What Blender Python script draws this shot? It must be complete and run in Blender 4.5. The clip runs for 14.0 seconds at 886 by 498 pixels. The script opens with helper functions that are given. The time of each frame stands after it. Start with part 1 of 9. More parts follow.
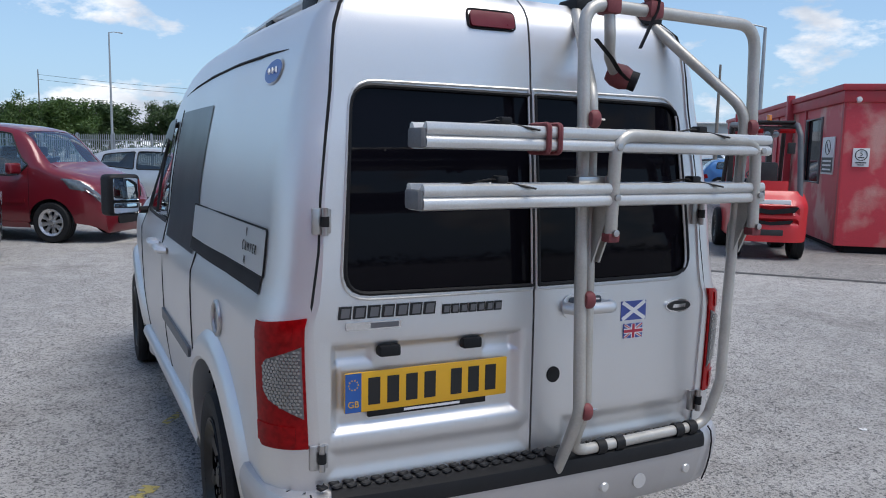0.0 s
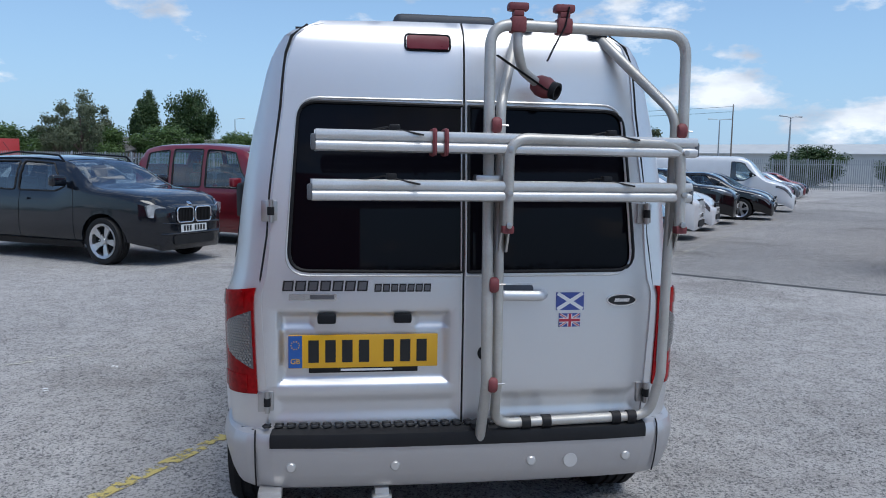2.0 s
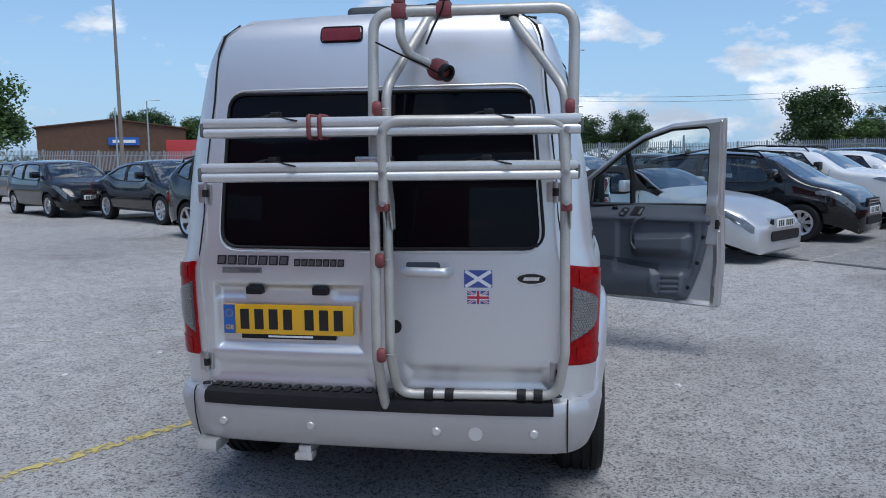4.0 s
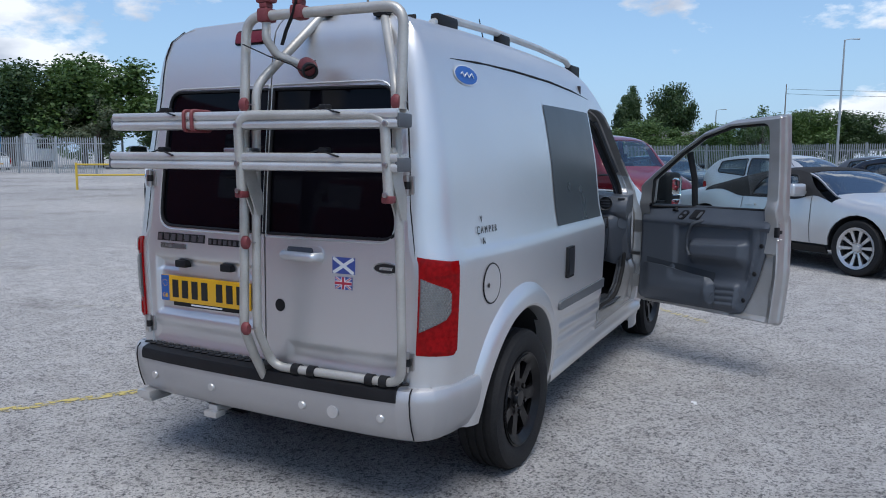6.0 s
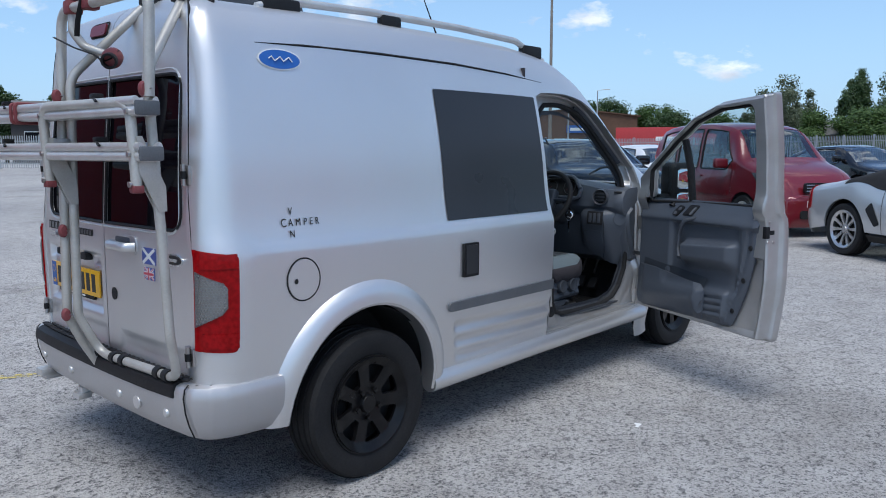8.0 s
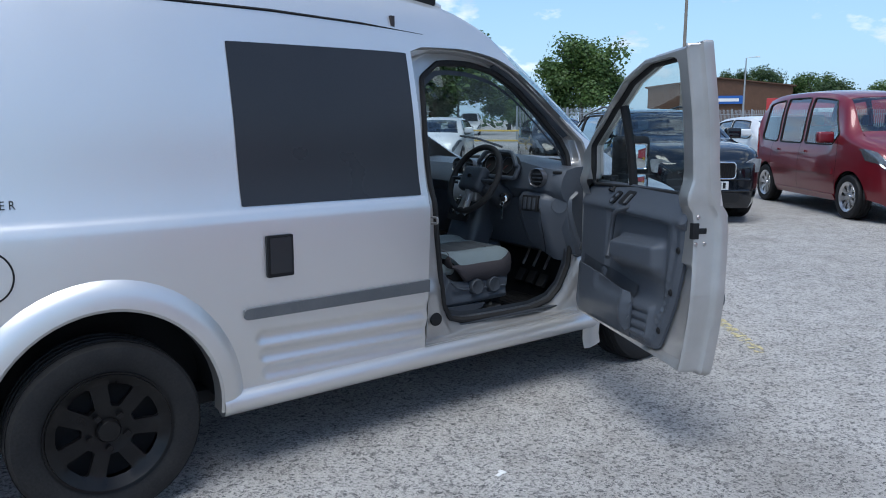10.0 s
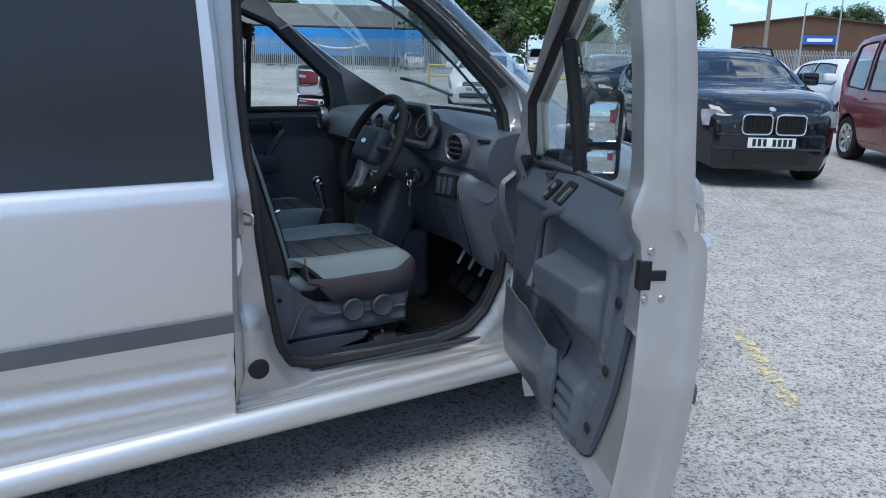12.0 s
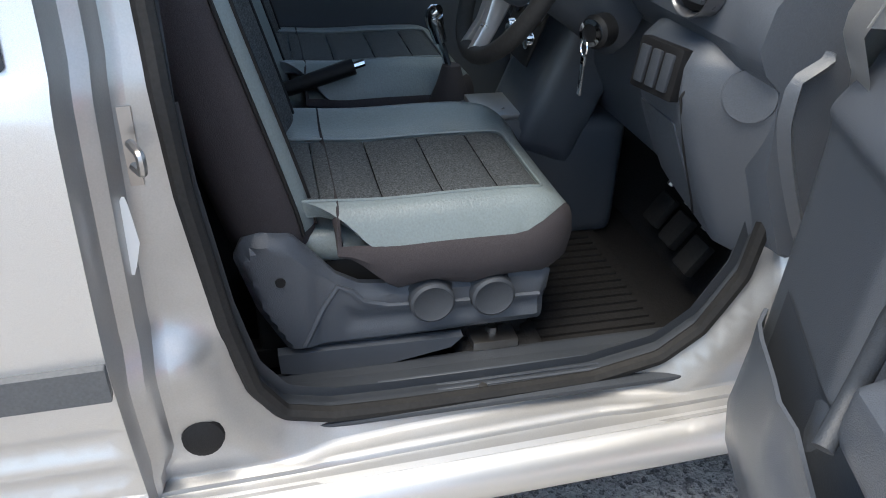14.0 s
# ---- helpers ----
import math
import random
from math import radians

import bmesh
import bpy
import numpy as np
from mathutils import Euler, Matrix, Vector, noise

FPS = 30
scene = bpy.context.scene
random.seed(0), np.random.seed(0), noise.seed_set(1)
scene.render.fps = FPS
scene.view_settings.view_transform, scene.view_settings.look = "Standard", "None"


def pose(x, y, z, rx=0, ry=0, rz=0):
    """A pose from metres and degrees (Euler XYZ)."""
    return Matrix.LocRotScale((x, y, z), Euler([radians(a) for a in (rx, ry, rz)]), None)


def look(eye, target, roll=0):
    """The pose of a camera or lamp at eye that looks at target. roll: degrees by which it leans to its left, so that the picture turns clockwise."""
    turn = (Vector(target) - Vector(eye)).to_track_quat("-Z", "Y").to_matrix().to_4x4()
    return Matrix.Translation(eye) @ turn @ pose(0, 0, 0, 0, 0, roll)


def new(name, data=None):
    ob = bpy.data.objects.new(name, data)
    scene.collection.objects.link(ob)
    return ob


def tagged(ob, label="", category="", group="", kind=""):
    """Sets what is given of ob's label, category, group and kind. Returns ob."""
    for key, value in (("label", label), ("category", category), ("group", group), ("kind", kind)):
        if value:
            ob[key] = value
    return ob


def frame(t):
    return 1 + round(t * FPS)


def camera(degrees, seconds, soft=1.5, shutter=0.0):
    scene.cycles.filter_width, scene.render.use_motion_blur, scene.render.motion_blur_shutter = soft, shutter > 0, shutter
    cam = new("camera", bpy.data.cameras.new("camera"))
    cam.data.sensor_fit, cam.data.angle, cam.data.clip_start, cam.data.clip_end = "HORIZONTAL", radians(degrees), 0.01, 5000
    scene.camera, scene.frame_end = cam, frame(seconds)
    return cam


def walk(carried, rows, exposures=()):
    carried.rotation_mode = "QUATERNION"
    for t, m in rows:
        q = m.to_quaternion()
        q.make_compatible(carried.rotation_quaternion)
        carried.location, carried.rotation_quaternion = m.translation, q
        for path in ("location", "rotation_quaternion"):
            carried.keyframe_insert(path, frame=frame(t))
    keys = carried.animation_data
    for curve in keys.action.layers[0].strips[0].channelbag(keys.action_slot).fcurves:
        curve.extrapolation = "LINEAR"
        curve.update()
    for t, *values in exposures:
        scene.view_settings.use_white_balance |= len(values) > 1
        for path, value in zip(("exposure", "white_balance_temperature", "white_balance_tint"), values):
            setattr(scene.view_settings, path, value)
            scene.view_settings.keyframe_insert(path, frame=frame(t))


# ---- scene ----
cam = camera(60.2, 14.0, 1.0)
PATH = [
    (0, (-1.24, -2.004, 1.476), (-0.396, -0.208, 1.226), 1.1),
    (0.5, (-1.028, -2.059, 1.476), (-0.328, -0.202, 1.228), 1.5),
    (1, (-0.819, -2.303, 1.456), (-0.268, -0.395, 1.221), 1.6),
    (1.5, (-0.636, -2.48, 1.434), (-0.226, -0.535, 1.214), 1.6),
    (2, (-0.432, -2.643, 1.44), (-0.158, -0.673, 1.228), 0.9),
    (2.5, (-0.177, -2.812, 1.434), (-0.03, -0.83, 1.215), 0.1),
    (3, (0.081, -2.792, 1.419), (0.081, -0.805, 1.189), -0.6),
    (5.5, (1.782, -2.614, 1.404), (0.99, -0.794, 1.159), 0.4),
    (6, (2.106, -2.417, 1.396), (1.176, -0.664, 1.152), 0.4),
    (6.5, (2.44, -2.22, 1.4), (1.388, -0.536, 1.157), 0.4),
    (7, (2.692, -1.917, 1.399), (1.532, -0.308, 1.151), 0.2),
    (7.5, (2.978, -1.652, 1.388), (1.714, -0.123, 1.135), 0.0),
    (10, (3.524, 0.151, 1.361), (1.932, 1.315, 1.029), -0.0),
    (10.5, (3.491, 0.527, 1.379), (1.883, 1.661, 1.022), 0.3),
    (11, (3.269, 0.874, 1.386), (1.655, 1.989, 0.997), 0.7),
    (11.5, (3.093, 1.235, 1.383), (1.463, 2.311, 0.952), 1.1),
    (12, (2.842, 1.507, 1.381), (1.182, 2.507, 0.886), 1.3),
    (12.5, (2.577, 1.742, 1.394), (0.881, 2.635, 0.825), 1.3),
    (13, (2.328, 2.035, 1.372), (0.601, 2.782, 0.694), 1.3),
    (13.5, (1.988, 2.168, 1.34), (0.269, 2.749, 0.499), 1.6),
    (14, (1.646, 2.274, 1.301), (-0.019, 2.687, 0.273), 1.9),
]
walk(cam, [(t, look(eye, target, roll)) for t, eye, target, roll in PATH], exposures=[(0.0, 0.4, 6450, 10), (3.0, 0.25, 5950, 8), (5.5, 0.28, 6150, 10), (7.5, 0.42, 6100, 9), (10.0, 0.55, 6050, 7), (11.5, 0.70, 6050, 5), (12.5, 0.96, 6150, 5), (13.3, 1.26, 6500, 7), (14.0, 1.64, 7100, 8)])

# ---- world, sun ----
world = bpy.data.worlds.new("daylight")
scene.world = world
world.use_nodes = True
SUN_TO = Vector((0.24, -0.34, 1.0)).normalized()  # towards the sun
wn, wl = world.node_tree.nodes, world.node_tree.links
wn.clear()
sky = wn.new("ShaderNodeTexSky")
sky.sky_type, sky.sun_disc = "NISHITA", False
sky.sun_elevation = math.asin(SUN_TO.z)
sky.sun_rotation = math.atan2(SUN_TO.x, SUN_TO.y)
sky.air_density, sky.dust_density, sky.ozone_density = 1.0, 0.2, 2.5
coord = wn.new("ShaderNodeTexCoord")
sep = wn.new("ShaderNodeSeparateXYZ")
wl.new(coord.outputs["Generated"], sep.inputs[0])
# clouds lie on a flat layer: the direction divided by its height
hgt = wn.new("ShaderNodeMath"); hgt.operation = "MAXIMUM"; hgt.inputs[1].default_value = 0.02
wl.new(sep.outputs[2], hgt.inputs[0])
add = wn.new("ShaderNodeMath"); add.operation = "ADD"; add.inputs[1].default_value = 0.12
wl.new(hgt.outputs[0], add.inputs[0])
flat = wn.new("ShaderNodeVectorMath"); flat.operation = "DIVIDE"
wl.new(coord.outputs["Generated"], flat.inputs[0])
wl.new(add.outputs[0], flat.inputs[1])
cl = wn.new("ShaderNodeTexNoise"); cl.inputs["Scale"].default_value = 5.2; cl.inputs["Detail"].default_value = 8; cl.inputs["Roughness"].default_value = 0.58
mapc = wn.new("ShaderNodeMapping"); mapc.inputs["Location"].default_value = (3.1, 7.4, 0.3)
mapc.inputs["Scale"].default_value = (1.0, 1.0, 2.3)
wl.new(coord.outputs["Generated"], mapc.inputs[0]); wl.new(mapc.outputs[0], cl.inputs["Vector"])
ramp = wn.new("ShaderNodeValToRGB")
ramp.color_ramp.elements[0].position, ramp.color_ramp.elements[1].position = 0.535, 0.605
wl.new(cl.outputs["Fac"], ramp.inputs[0])
# pale blue haze low over the horizon
low = wn.new("ShaderNodeMapRange"); low.inputs[1].default_value, low.inputs[2].default_value, low.inputs[3].default_value, low.inputs[4].default_value = -0.02, 0.30, 0.92, 0.0
wl.new(sep.outputs[2], low.inputs[0])
haze = wn.new("ShaderNodeMix"); haze.data_type = "RGBA"; haze.inputs[7].default_value = (2.08, 3.42, 5.2, 1)
wl.new(low.outputs[0], haze.inputs[0]); wl.new(sky.outputs[0], haze.inputs[6])
cl2 = wn.new("ShaderNodeTexNoise"); cl2.inputs["Scale"].default_value = 9.0; cl2.inputs["Detail"].default_value = 6
wl.new(mapc.outputs[0], cl2.inputs["Vector"])
tone = wn.new("ShaderNodeValToRGB")
tone.color_ramp.elements[0].position, tone.color_ramp.elements[1].position = 0.36, 0.62
tone.color_ramp.elements[0].color, tone.color_ramp.elements[1].color = (3.6, 4.0, 4.7, 1), (6.8, 7.0, 7.3, 1)
wl.new(cl2.outputs["Fac"], tone.inputs[0])
mixc = wn.new("ShaderNodeMix"); mixc.data_type = "RGBA"
wl.new(ramp.outputs[0], mixc.inputs[0]); wl.new(haze.outputs[2], mixc.inputs[6]); wl.new(tone.outputs[0], mixc.inputs[7])
bg = wn.new("ShaderNodeBackground"); bg.inputs[1].default_value = 0.118
wout = wn.new("ShaderNodeOutputWorld")
wl.new(mixc.outputs[2], bg.inputs[0]); wl.new(bg.outputs[0], wout.inputs[0])

sun = new("sun", bpy.data.lights.new("sun", "SUN"))
sun.data.energy, sun.data.angle, sun.data.color = 2.15, radians(38), (1.0, 0.96, 0.9)
sun.matrix_world = look(SUN_TO * 60, (0, 0, 0))
scene.view_settings.exposure = 0.0


# ---- materials ----
def material(name, base, rough=0.5, metal=0.0, second=None, scale=8.0, mix=0.5, fine=0.0, fine_scale=90.0, bump=0.0, bump_scale=60.0, coat=0.0, spec=0.5, rough_var=0.08, random_tint=0.0, sharp=(0.35, 0.65)):
    """A node material with broad patches (second colour), fine grain, relief and uneven gloss."""
    m = bpy.data.materials.new(name)
    m.use_nodes = True
    n, l = m.node_tree.nodes, m.node_tree.links
    b = n["Principled BSDF"]
    b.inputs["Metallic"].default_value = metal
    b.inputs["Coat Weight"].default_value = coat
    b.inputs["Coat Roughness"].default_value = 0.05
    b.inputs["Specular IOR Level"].default_value = spec
    tc = n.new("ShaderNodeTexCoord")
    big = n.new("ShaderNodeTexNoise"); big.inputs["Scale"].default_value = scale; big.inputs["Detail"].default_value = 6
    l.new(tc.outputs["Object"], big.inputs["Vector"])
    r = n.new("ShaderNodeValToRGB")
    r.color_ramp.elements[0].position, r.color_ramp.elements[1].position = sharp
    two = second or tuple(min(1, c * 0.86) for c in base)
    r.color_ramp.elements[0].color = (*base, 1)
    r.color_ramp.elements[1].color = (*[a + (c - a) * mix for a, c in zip(base, two)], 1)
    l.new(big.outputs["Fac"], r.inputs[0])
    colour = r.outputs[0]
    if fine:
        fn = n.new("ShaderNodeTexNoise"); fn.inputs["Scale"].default_value = fine_scale; fn.inputs["Detail"].default_value = 3
        l.new(tc.outputs["Object"], fn.inputs["Vector"])
        mr = n.new("ShaderNodeMapRange"); mr.inputs[1].default_value, mr.inputs[2].default_value = 0.3, 0.7
        mr.inputs[3].default_value, mr.inputs[4].default_value = 1 - fine, 1 + fine
        l.new(fn.outputs["Fac"], mr.inputs[0])
        mul = n.new("ShaderNodeVectorMath"); mul.operation = "SCALE"
        l.new(colour, mul.inputs[0]); l.new(mr.outputs[0], mul.inputs["Scale"])
        colour = mul.outputs[0]
    if random_tint:
        oi = n.new("ShaderNodeObjectInfo")
        mr2 = n.new("ShaderNodeMapRange"); mr2.inputs[3].default_value, mr2.inputs[4].default_value = 1 - random_tint, 1 + random_tint
        l.new(oi.outputs["Random"], mr2.inputs[0])
        mul2 = n.new("ShaderNodeVectorMath"); mul2.operation = "SCALE"
        l.new(colour, mul2.inputs[0]); l.new(mr2.outputs[0], mul2.inputs["Scale"])
        colour = mul2.outputs[0]
    l.new(colour, b.inputs["Base Color"])
    mr3 = n.new("ShaderNodeMapRange"); mr3.inputs[3].default_value, mr3.inputs[4].default_value = max(0.02, rough - rough_var), min(1, rough + rough_var)
    l.new(big.outputs["Fac"], mr3.inputs[0]); l.new(mr3.outputs[0], b.inputs["Roughness"])
    if bump:
        bn = n.new("ShaderNodeTexNoise"); bn.inputs["Scale"].default_value = bump_scale; bn.inputs["Detail"].default_value = 4
        l.new(tc.outputs["Object"], bn.inputs["Vector"])
        bp = n.new("ShaderNodeBump"); bp.inputs["Strength"].default_value = bump; bp.inputs["Distance"].default_value = 0.004
        l.new(bn.outputs["Fac"], bp.inputs["Height"]); l.new(bp.outputs[0], b.inputs["Normal"])
    return m


def glass(name, tint, clear=0.8, rough=0.02):
    """A thin pane: mostly see-through, with a mirror-like face."""
    m = bpy.data.materials.new(name)
    m.use_nodes = True
    n, l = m.node_tree.nodes, m.node_tree.links
    n.clear()
    tr = n.new("ShaderNodeBsdfTransparent"); tr.inputs[0].default_value = (*tint, 1)
    gl = n.new("ShaderNodeBsdfGlossy"); gl.inputs["Roughness"].default_value = rough; gl.inputs[0].default_value = (0.95, 0.97, 1, 1)
    df = n.new("ShaderNodeBsdfDiffuse"); df.inputs[0].default_value = (0.01, 0.012, 0.014, 1)
    lw = n.new("ShaderNodeLayerWeight"); lw.inputs[0].default_value = 0.5
    pw = n.new("ShaderNodeMath"); pw.operation = "POWER"; pw.inputs[1].default_value = 2.5
    l.new(lw.outputs["Facing"], pw.inputs[0])
    fr = n.new("ShaderNodeMapRange"); fr.inputs[3].default_value, fr.inputs[4].default_value = 0.08, 0.85
    l.new(pw.outputs[0], fr.inputs[0])
    m1 = n.new("ShaderNodeMixShader"); m1.inputs[0].default_value = clear
    m2 = n.new("ShaderNodeMixShader"); out = n.new("ShaderNodeOutputMaterial")
    l.new(df.outputs[0], m1.inputs[1]); l.new(tr.outputs[0], m1.inputs[2])
    l.new(fr.outputs[0], m2.inputs[0]); l.new(m1.outputs[0], m2.inputs[1]); l.new(gl.outputs[0], m2.inputs[2])
    l.new(m2.outputs[0], out.inputs[0])
    return m


def paint(name, base, metal=0.0, rough=0.35, coat=0.9):
    return material(name, base, rough, metal, second=tuple(c * 0.9 for c in base), scale=2.2, mix=0.7, fine=0.05, fine_scale=900, coat=coat, rough_var=0.05, bump=0.015, bump_scale=5)


SILVER = material("silver_paint", (0.73, 0.725, 0.722), 0.40, 0.85, second=(0.67, 0.662, 0.655), scale=1.3, mix=0.6, fine=0.10, fine_scale=900, coat=0.22, rough_var=0.04)
SILVER.node_tree.nodes["Principled BSDF"].inputs["Coat Roughness"].default_value = 0.16
# body silver, less metallic, darkened for the shade on the bumper's down-tilted face
BUMPER = material("silver_bumper_shaded", (0.50, 0.49, 0.49), 0.40, 0.6, second=(0.45, 0.44, 0.44), scale=2.0, mix=0.6, fine=0.10, fine_scale=800, coat=0.2)
JAMB = material("silver_jamb", (0.50, 0.495, 0.492), 0.40, 0.75, second=(0.36, 0.345, 0.325), scale=6, mix=0.5, coat=0.4, fine=0.04, fine_scale=400)
BLACKTRIM = material("black_plastic", (0.008, 0.008, 0.009), 0.55, spec=0.3, second=(0.015, 0.015, 0.016), scale=9, fine=0.2, fine_scale=300, bump=0.2, bump_scale=500)
RUBBER = material("rubber", (0.013, 0.013, 0.014), 0.7, spec=0.35, second=(0.022, 0.021, 0.02), scale=14, fine=0.2, fine_scale=150, bump=0.15, bump_scale=200)
TYRE = material("tyre_rubber", (0.010, 0.010, 0.011), 0.70, spec=0.3, second=(0.022, 0.021, 0.020), scale=10, fine=0.25, fine_scale=120, bump=0.2, bump_scale=220)
SEAM = material("seam_shadow_gap", (0.008, 0.008, 0.009), 0.9)
GREYTRIM = material("grey_rub_strip", (0.085, 0.092, 0.10), 0.45, second=(0.13, 0.13, 0.135), scale=7, fine=0.12, fine_scale=200, bump=0.1, bump_scale=300)
VINYL = material("black_vinyl", (0.020, 0.021, 0.025), 0.30, second=(0.026, 0.027, 0.032), scale=3, fine=0.06, fine_scale=150, spec=0.4)
DASH = material("dash_plastic", (0.067, 0.077, 0.094), 0.38, second=(0.080, 0.090, 0.108), scale=5, fine=0.1, fine_scale=420, bump=0.25, bump_scale=600)
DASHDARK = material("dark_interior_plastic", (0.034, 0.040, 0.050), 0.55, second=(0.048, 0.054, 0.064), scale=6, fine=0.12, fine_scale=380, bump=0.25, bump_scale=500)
LEATHER = material("grey_leatherette", (0.180, 0.215, 0.222), 0.34, second=(0.150, 0.180, 0.186), scale=7, fine=0.08, fine_scale=260, bump=0.3, bump_scale=240)
MESH = material("black_mesh_cloth", (0.040, 0.045, 0.049), 0.85, second=(0.11, 0.12, 0.125), scale=210, fine=0.6, fine_scale=330, bump=0.6, bump_scale=380)
CLOTH = material("dark_cloth", (0.034, 0.029, 0.033), 0.9, second=(0.050, 0.043, 0.047), scale=8, fine=0.25, fine_scale=500, bump=0.3, bump_scale=600)
CARPET = material("rubber_mat", (0.010, 0.010, 0.011), 0.85, spec=0.3, second=(0.019, 0.018, 0.018), scale=9, fine=0.3, fine_scale=160, bump=0.5, bump_scale=200)
HEADLINER = material("headliner", (0.42, 0.41, 0.39), 0.9, second=(0.36, 0.35, 0.33), scale=5)
CHROME = material("chrome", (0.75, 0.76, 0.77), 0.12, 1.0, rough_var=0.05)
ALLOY = material("alloy_wheel", (0.62, 0.62, 0.63), 0.3, 0.85, second=(0.45, 0.44, 0.42), scale=12, coat=0.3)
STEEL = material("steel", (0.5, 0.5, 0.5), 0.35, 1.0, second=(0.36, 0.3, 0.26), scale=14)
RACK = material("anodised_aluminium", (0.50, 0.485, 0.45), 0.45, 0.45, second=(0.38, 0.36, 0.32), scale=9, mix=0.7, fine=0.06, fine_scale=160, bump=0.05, bump_scale=90)
RAILALU = material("rail_aluminium", (0.66, 0.66, 0.65), 0.36, 0.6, second=(0.52, 0.5, 0.47), scale=6, mix=0.7, fine=0.05, fine_scale=200)
REDCLAMP = material("faded_red_plastic", (0.16, 0.030, 0.034), 0.6, second=(0.22, 0.06, 0.06), scale=20, fine=0.12, fine_scale=150)
REDLENS = material("red_lens", (0.30, 0.004, 0.006), 0.10, second=(0.20, 0.002, 0.003), scale=60, mix=1.0, coat=0.0, spec=0.16)
HONEY = material("reflector_honeycomb", (0.32, 0.32, 0.315), 0.22, 0.7, second=(0.20, 0.20, 0.195), scale=60, coat=0.8)
LAMPCLEAR = material("clear_lamp_lens", (0.55, 0.57, 0.59), 0.12, 0.5, second=(0.08, 0.085, 0.09), scale=16, coat=0.8)
LAMPGLASS = material("lamp_lens", (0.20, 0.21, 0.22), 0.1, 0.5, second=(0.07, 0.075, 0.08), scale=22, coat=0.8)
YELLOWPLATE = material("yellow_plate", (0.82, 0.44, 0.012), 0.35, second=(0.76, 0.39, 0.010), scale=10, coat=0.3)
WHITEPLATE = material("white_plate", (0.75, 0.75, 0.73), 0.35, second=(0.66, 0.66, 0.64), scale=10, coat=0.3)
BLUE = material("blue_print", (0.02, 0.10, 0.36), 0.35, second=(0.03, 0.12, 0.40), scale=10)
FLAGBLUE = material("flag_blue", (0.05, 0.08, 0.30), 0.4, second=(0.07, 0.10, 0.32), scale=10)
FLAGRED = material("flag_red", (0.48, 0.03, 0.06), 0.4)
WHITE = material("white_print", (0.78, 0.78, 0.77), 0.4, second=(0.7, 0.7, 0.69), scale=12)
BLACKINK = material("black_ink", (0.012, 0.012, 0.012), 0.45)
BADGEGREY = material("badge_grey", (0.16, 0.16, 0.17), 0.3, 0.6, coat=0.4)
BLACKRIM = material("black_wheel_trim", (0.004, 0.004, 0.005), 0.30, spec=0.28, second=(0.014, 0.0135, 0.013), scale=13, fine=0.15, fine_scale=140)
DARKGLASS = material("privacy_glass", (0.003, 0.003, 0.005), 0.03, second=(0.005, 0.004, 0.007), scale=2, rough_var=0.01, spec=0.11)
PANE = glass("car_glass", (0.80, 0.88, 0.87), 0.97)
PANEDARK = glass("tinted_car_glass", (0.55, 0.62, 0.63), 0.95)
FADEDRED = material("faded_red_lens", (0.13, 0.012, 0.020), 0.3, second=(0.17, 0.03, 0.04), scale=20, spec=0.3)
MIRROR = material("mirror_glass", (0.82, 0.84, 0.86), 0.02, 1.0, rough_var=0.01)


# ---- building blocks ----
from mathutils.geometry import delaunay_2d_cdt


def pchip(xs, ys):
    """A smooth curve through the nodes that does not overshoot."""
    xs, ys = np.asarray(xs, float), np.asarray(ys, float)
    h, d = np.diff(xs), np.diff(ys) / np.diff(xs)
    m = np.zeros(len(xs))
    for i in range(1, len(xs) - 1):
        if d[i - 1] * d[i] > 0:
            w1, w2 = 2 * h[i] + h[i - 1], h[i] + 2 * h[i - 1]
            m[i] = (w1 + w2) / (w1 / d[i - 1] + w2 / d[i])
    m[0], m[-1] = d[0], d[-1]

    def f(x):
        x = np.clip(np.asarray(x, float), xs[0], xs[-1])
        i = np.clip(np.searchsorted(xs, x) - 1, 0, len(h) - 1)
        t = (x - xs[i]) / h[i]
        return (2 * t**3 - 3 * t**2 + 1) * ys[i] + (t**3 - 2 * t**2 + t) * h[i] * m[i] + (-2 * t**3 + 3 * t**2) * ys[i + 1] + (t**3 - t**2) * h[i] * m[i + 1]
    return f


def smooth(t):
    t = np.clip(t, 0, 1)
    return t * t * (3 - 2 * t)


def inside(P, poly):
    P, poly = np.asarray(P, float), np.asarray(poly, float)
    x, y, r = P[:, 0], P[:, 1], np.zeros(len(P), bool)
    for (x0, y0), (x1, y1) in zip(poly, np.roll(poly, -1, 0)):
        if y0 != y1:
            r ^= ((y0 > y) != (y1 > y)) & (x < (x1 - x0) * (y - y0) / (y1 - y0) + x0)
    return r


def away(P, poly, closed=True):
    """Each point's distance from a line of points."""
    P, poly = np.asarray(P, float), np.asarray(poly, float)
    ends = np.roll(poly, -1, 0) if closed else poly[1:]
    best = np.full(len(P), 1e9)
    for a, b in zip(poly, ends):
        ab = b - a
        t = np.clip(((P - a) @ ab) / max(ab @ ab, 1e-12), 0, 1)
        best = np.minimum(best, np.linalg.norm(P - a - t[:, None] * ab, axis=1))
    return best


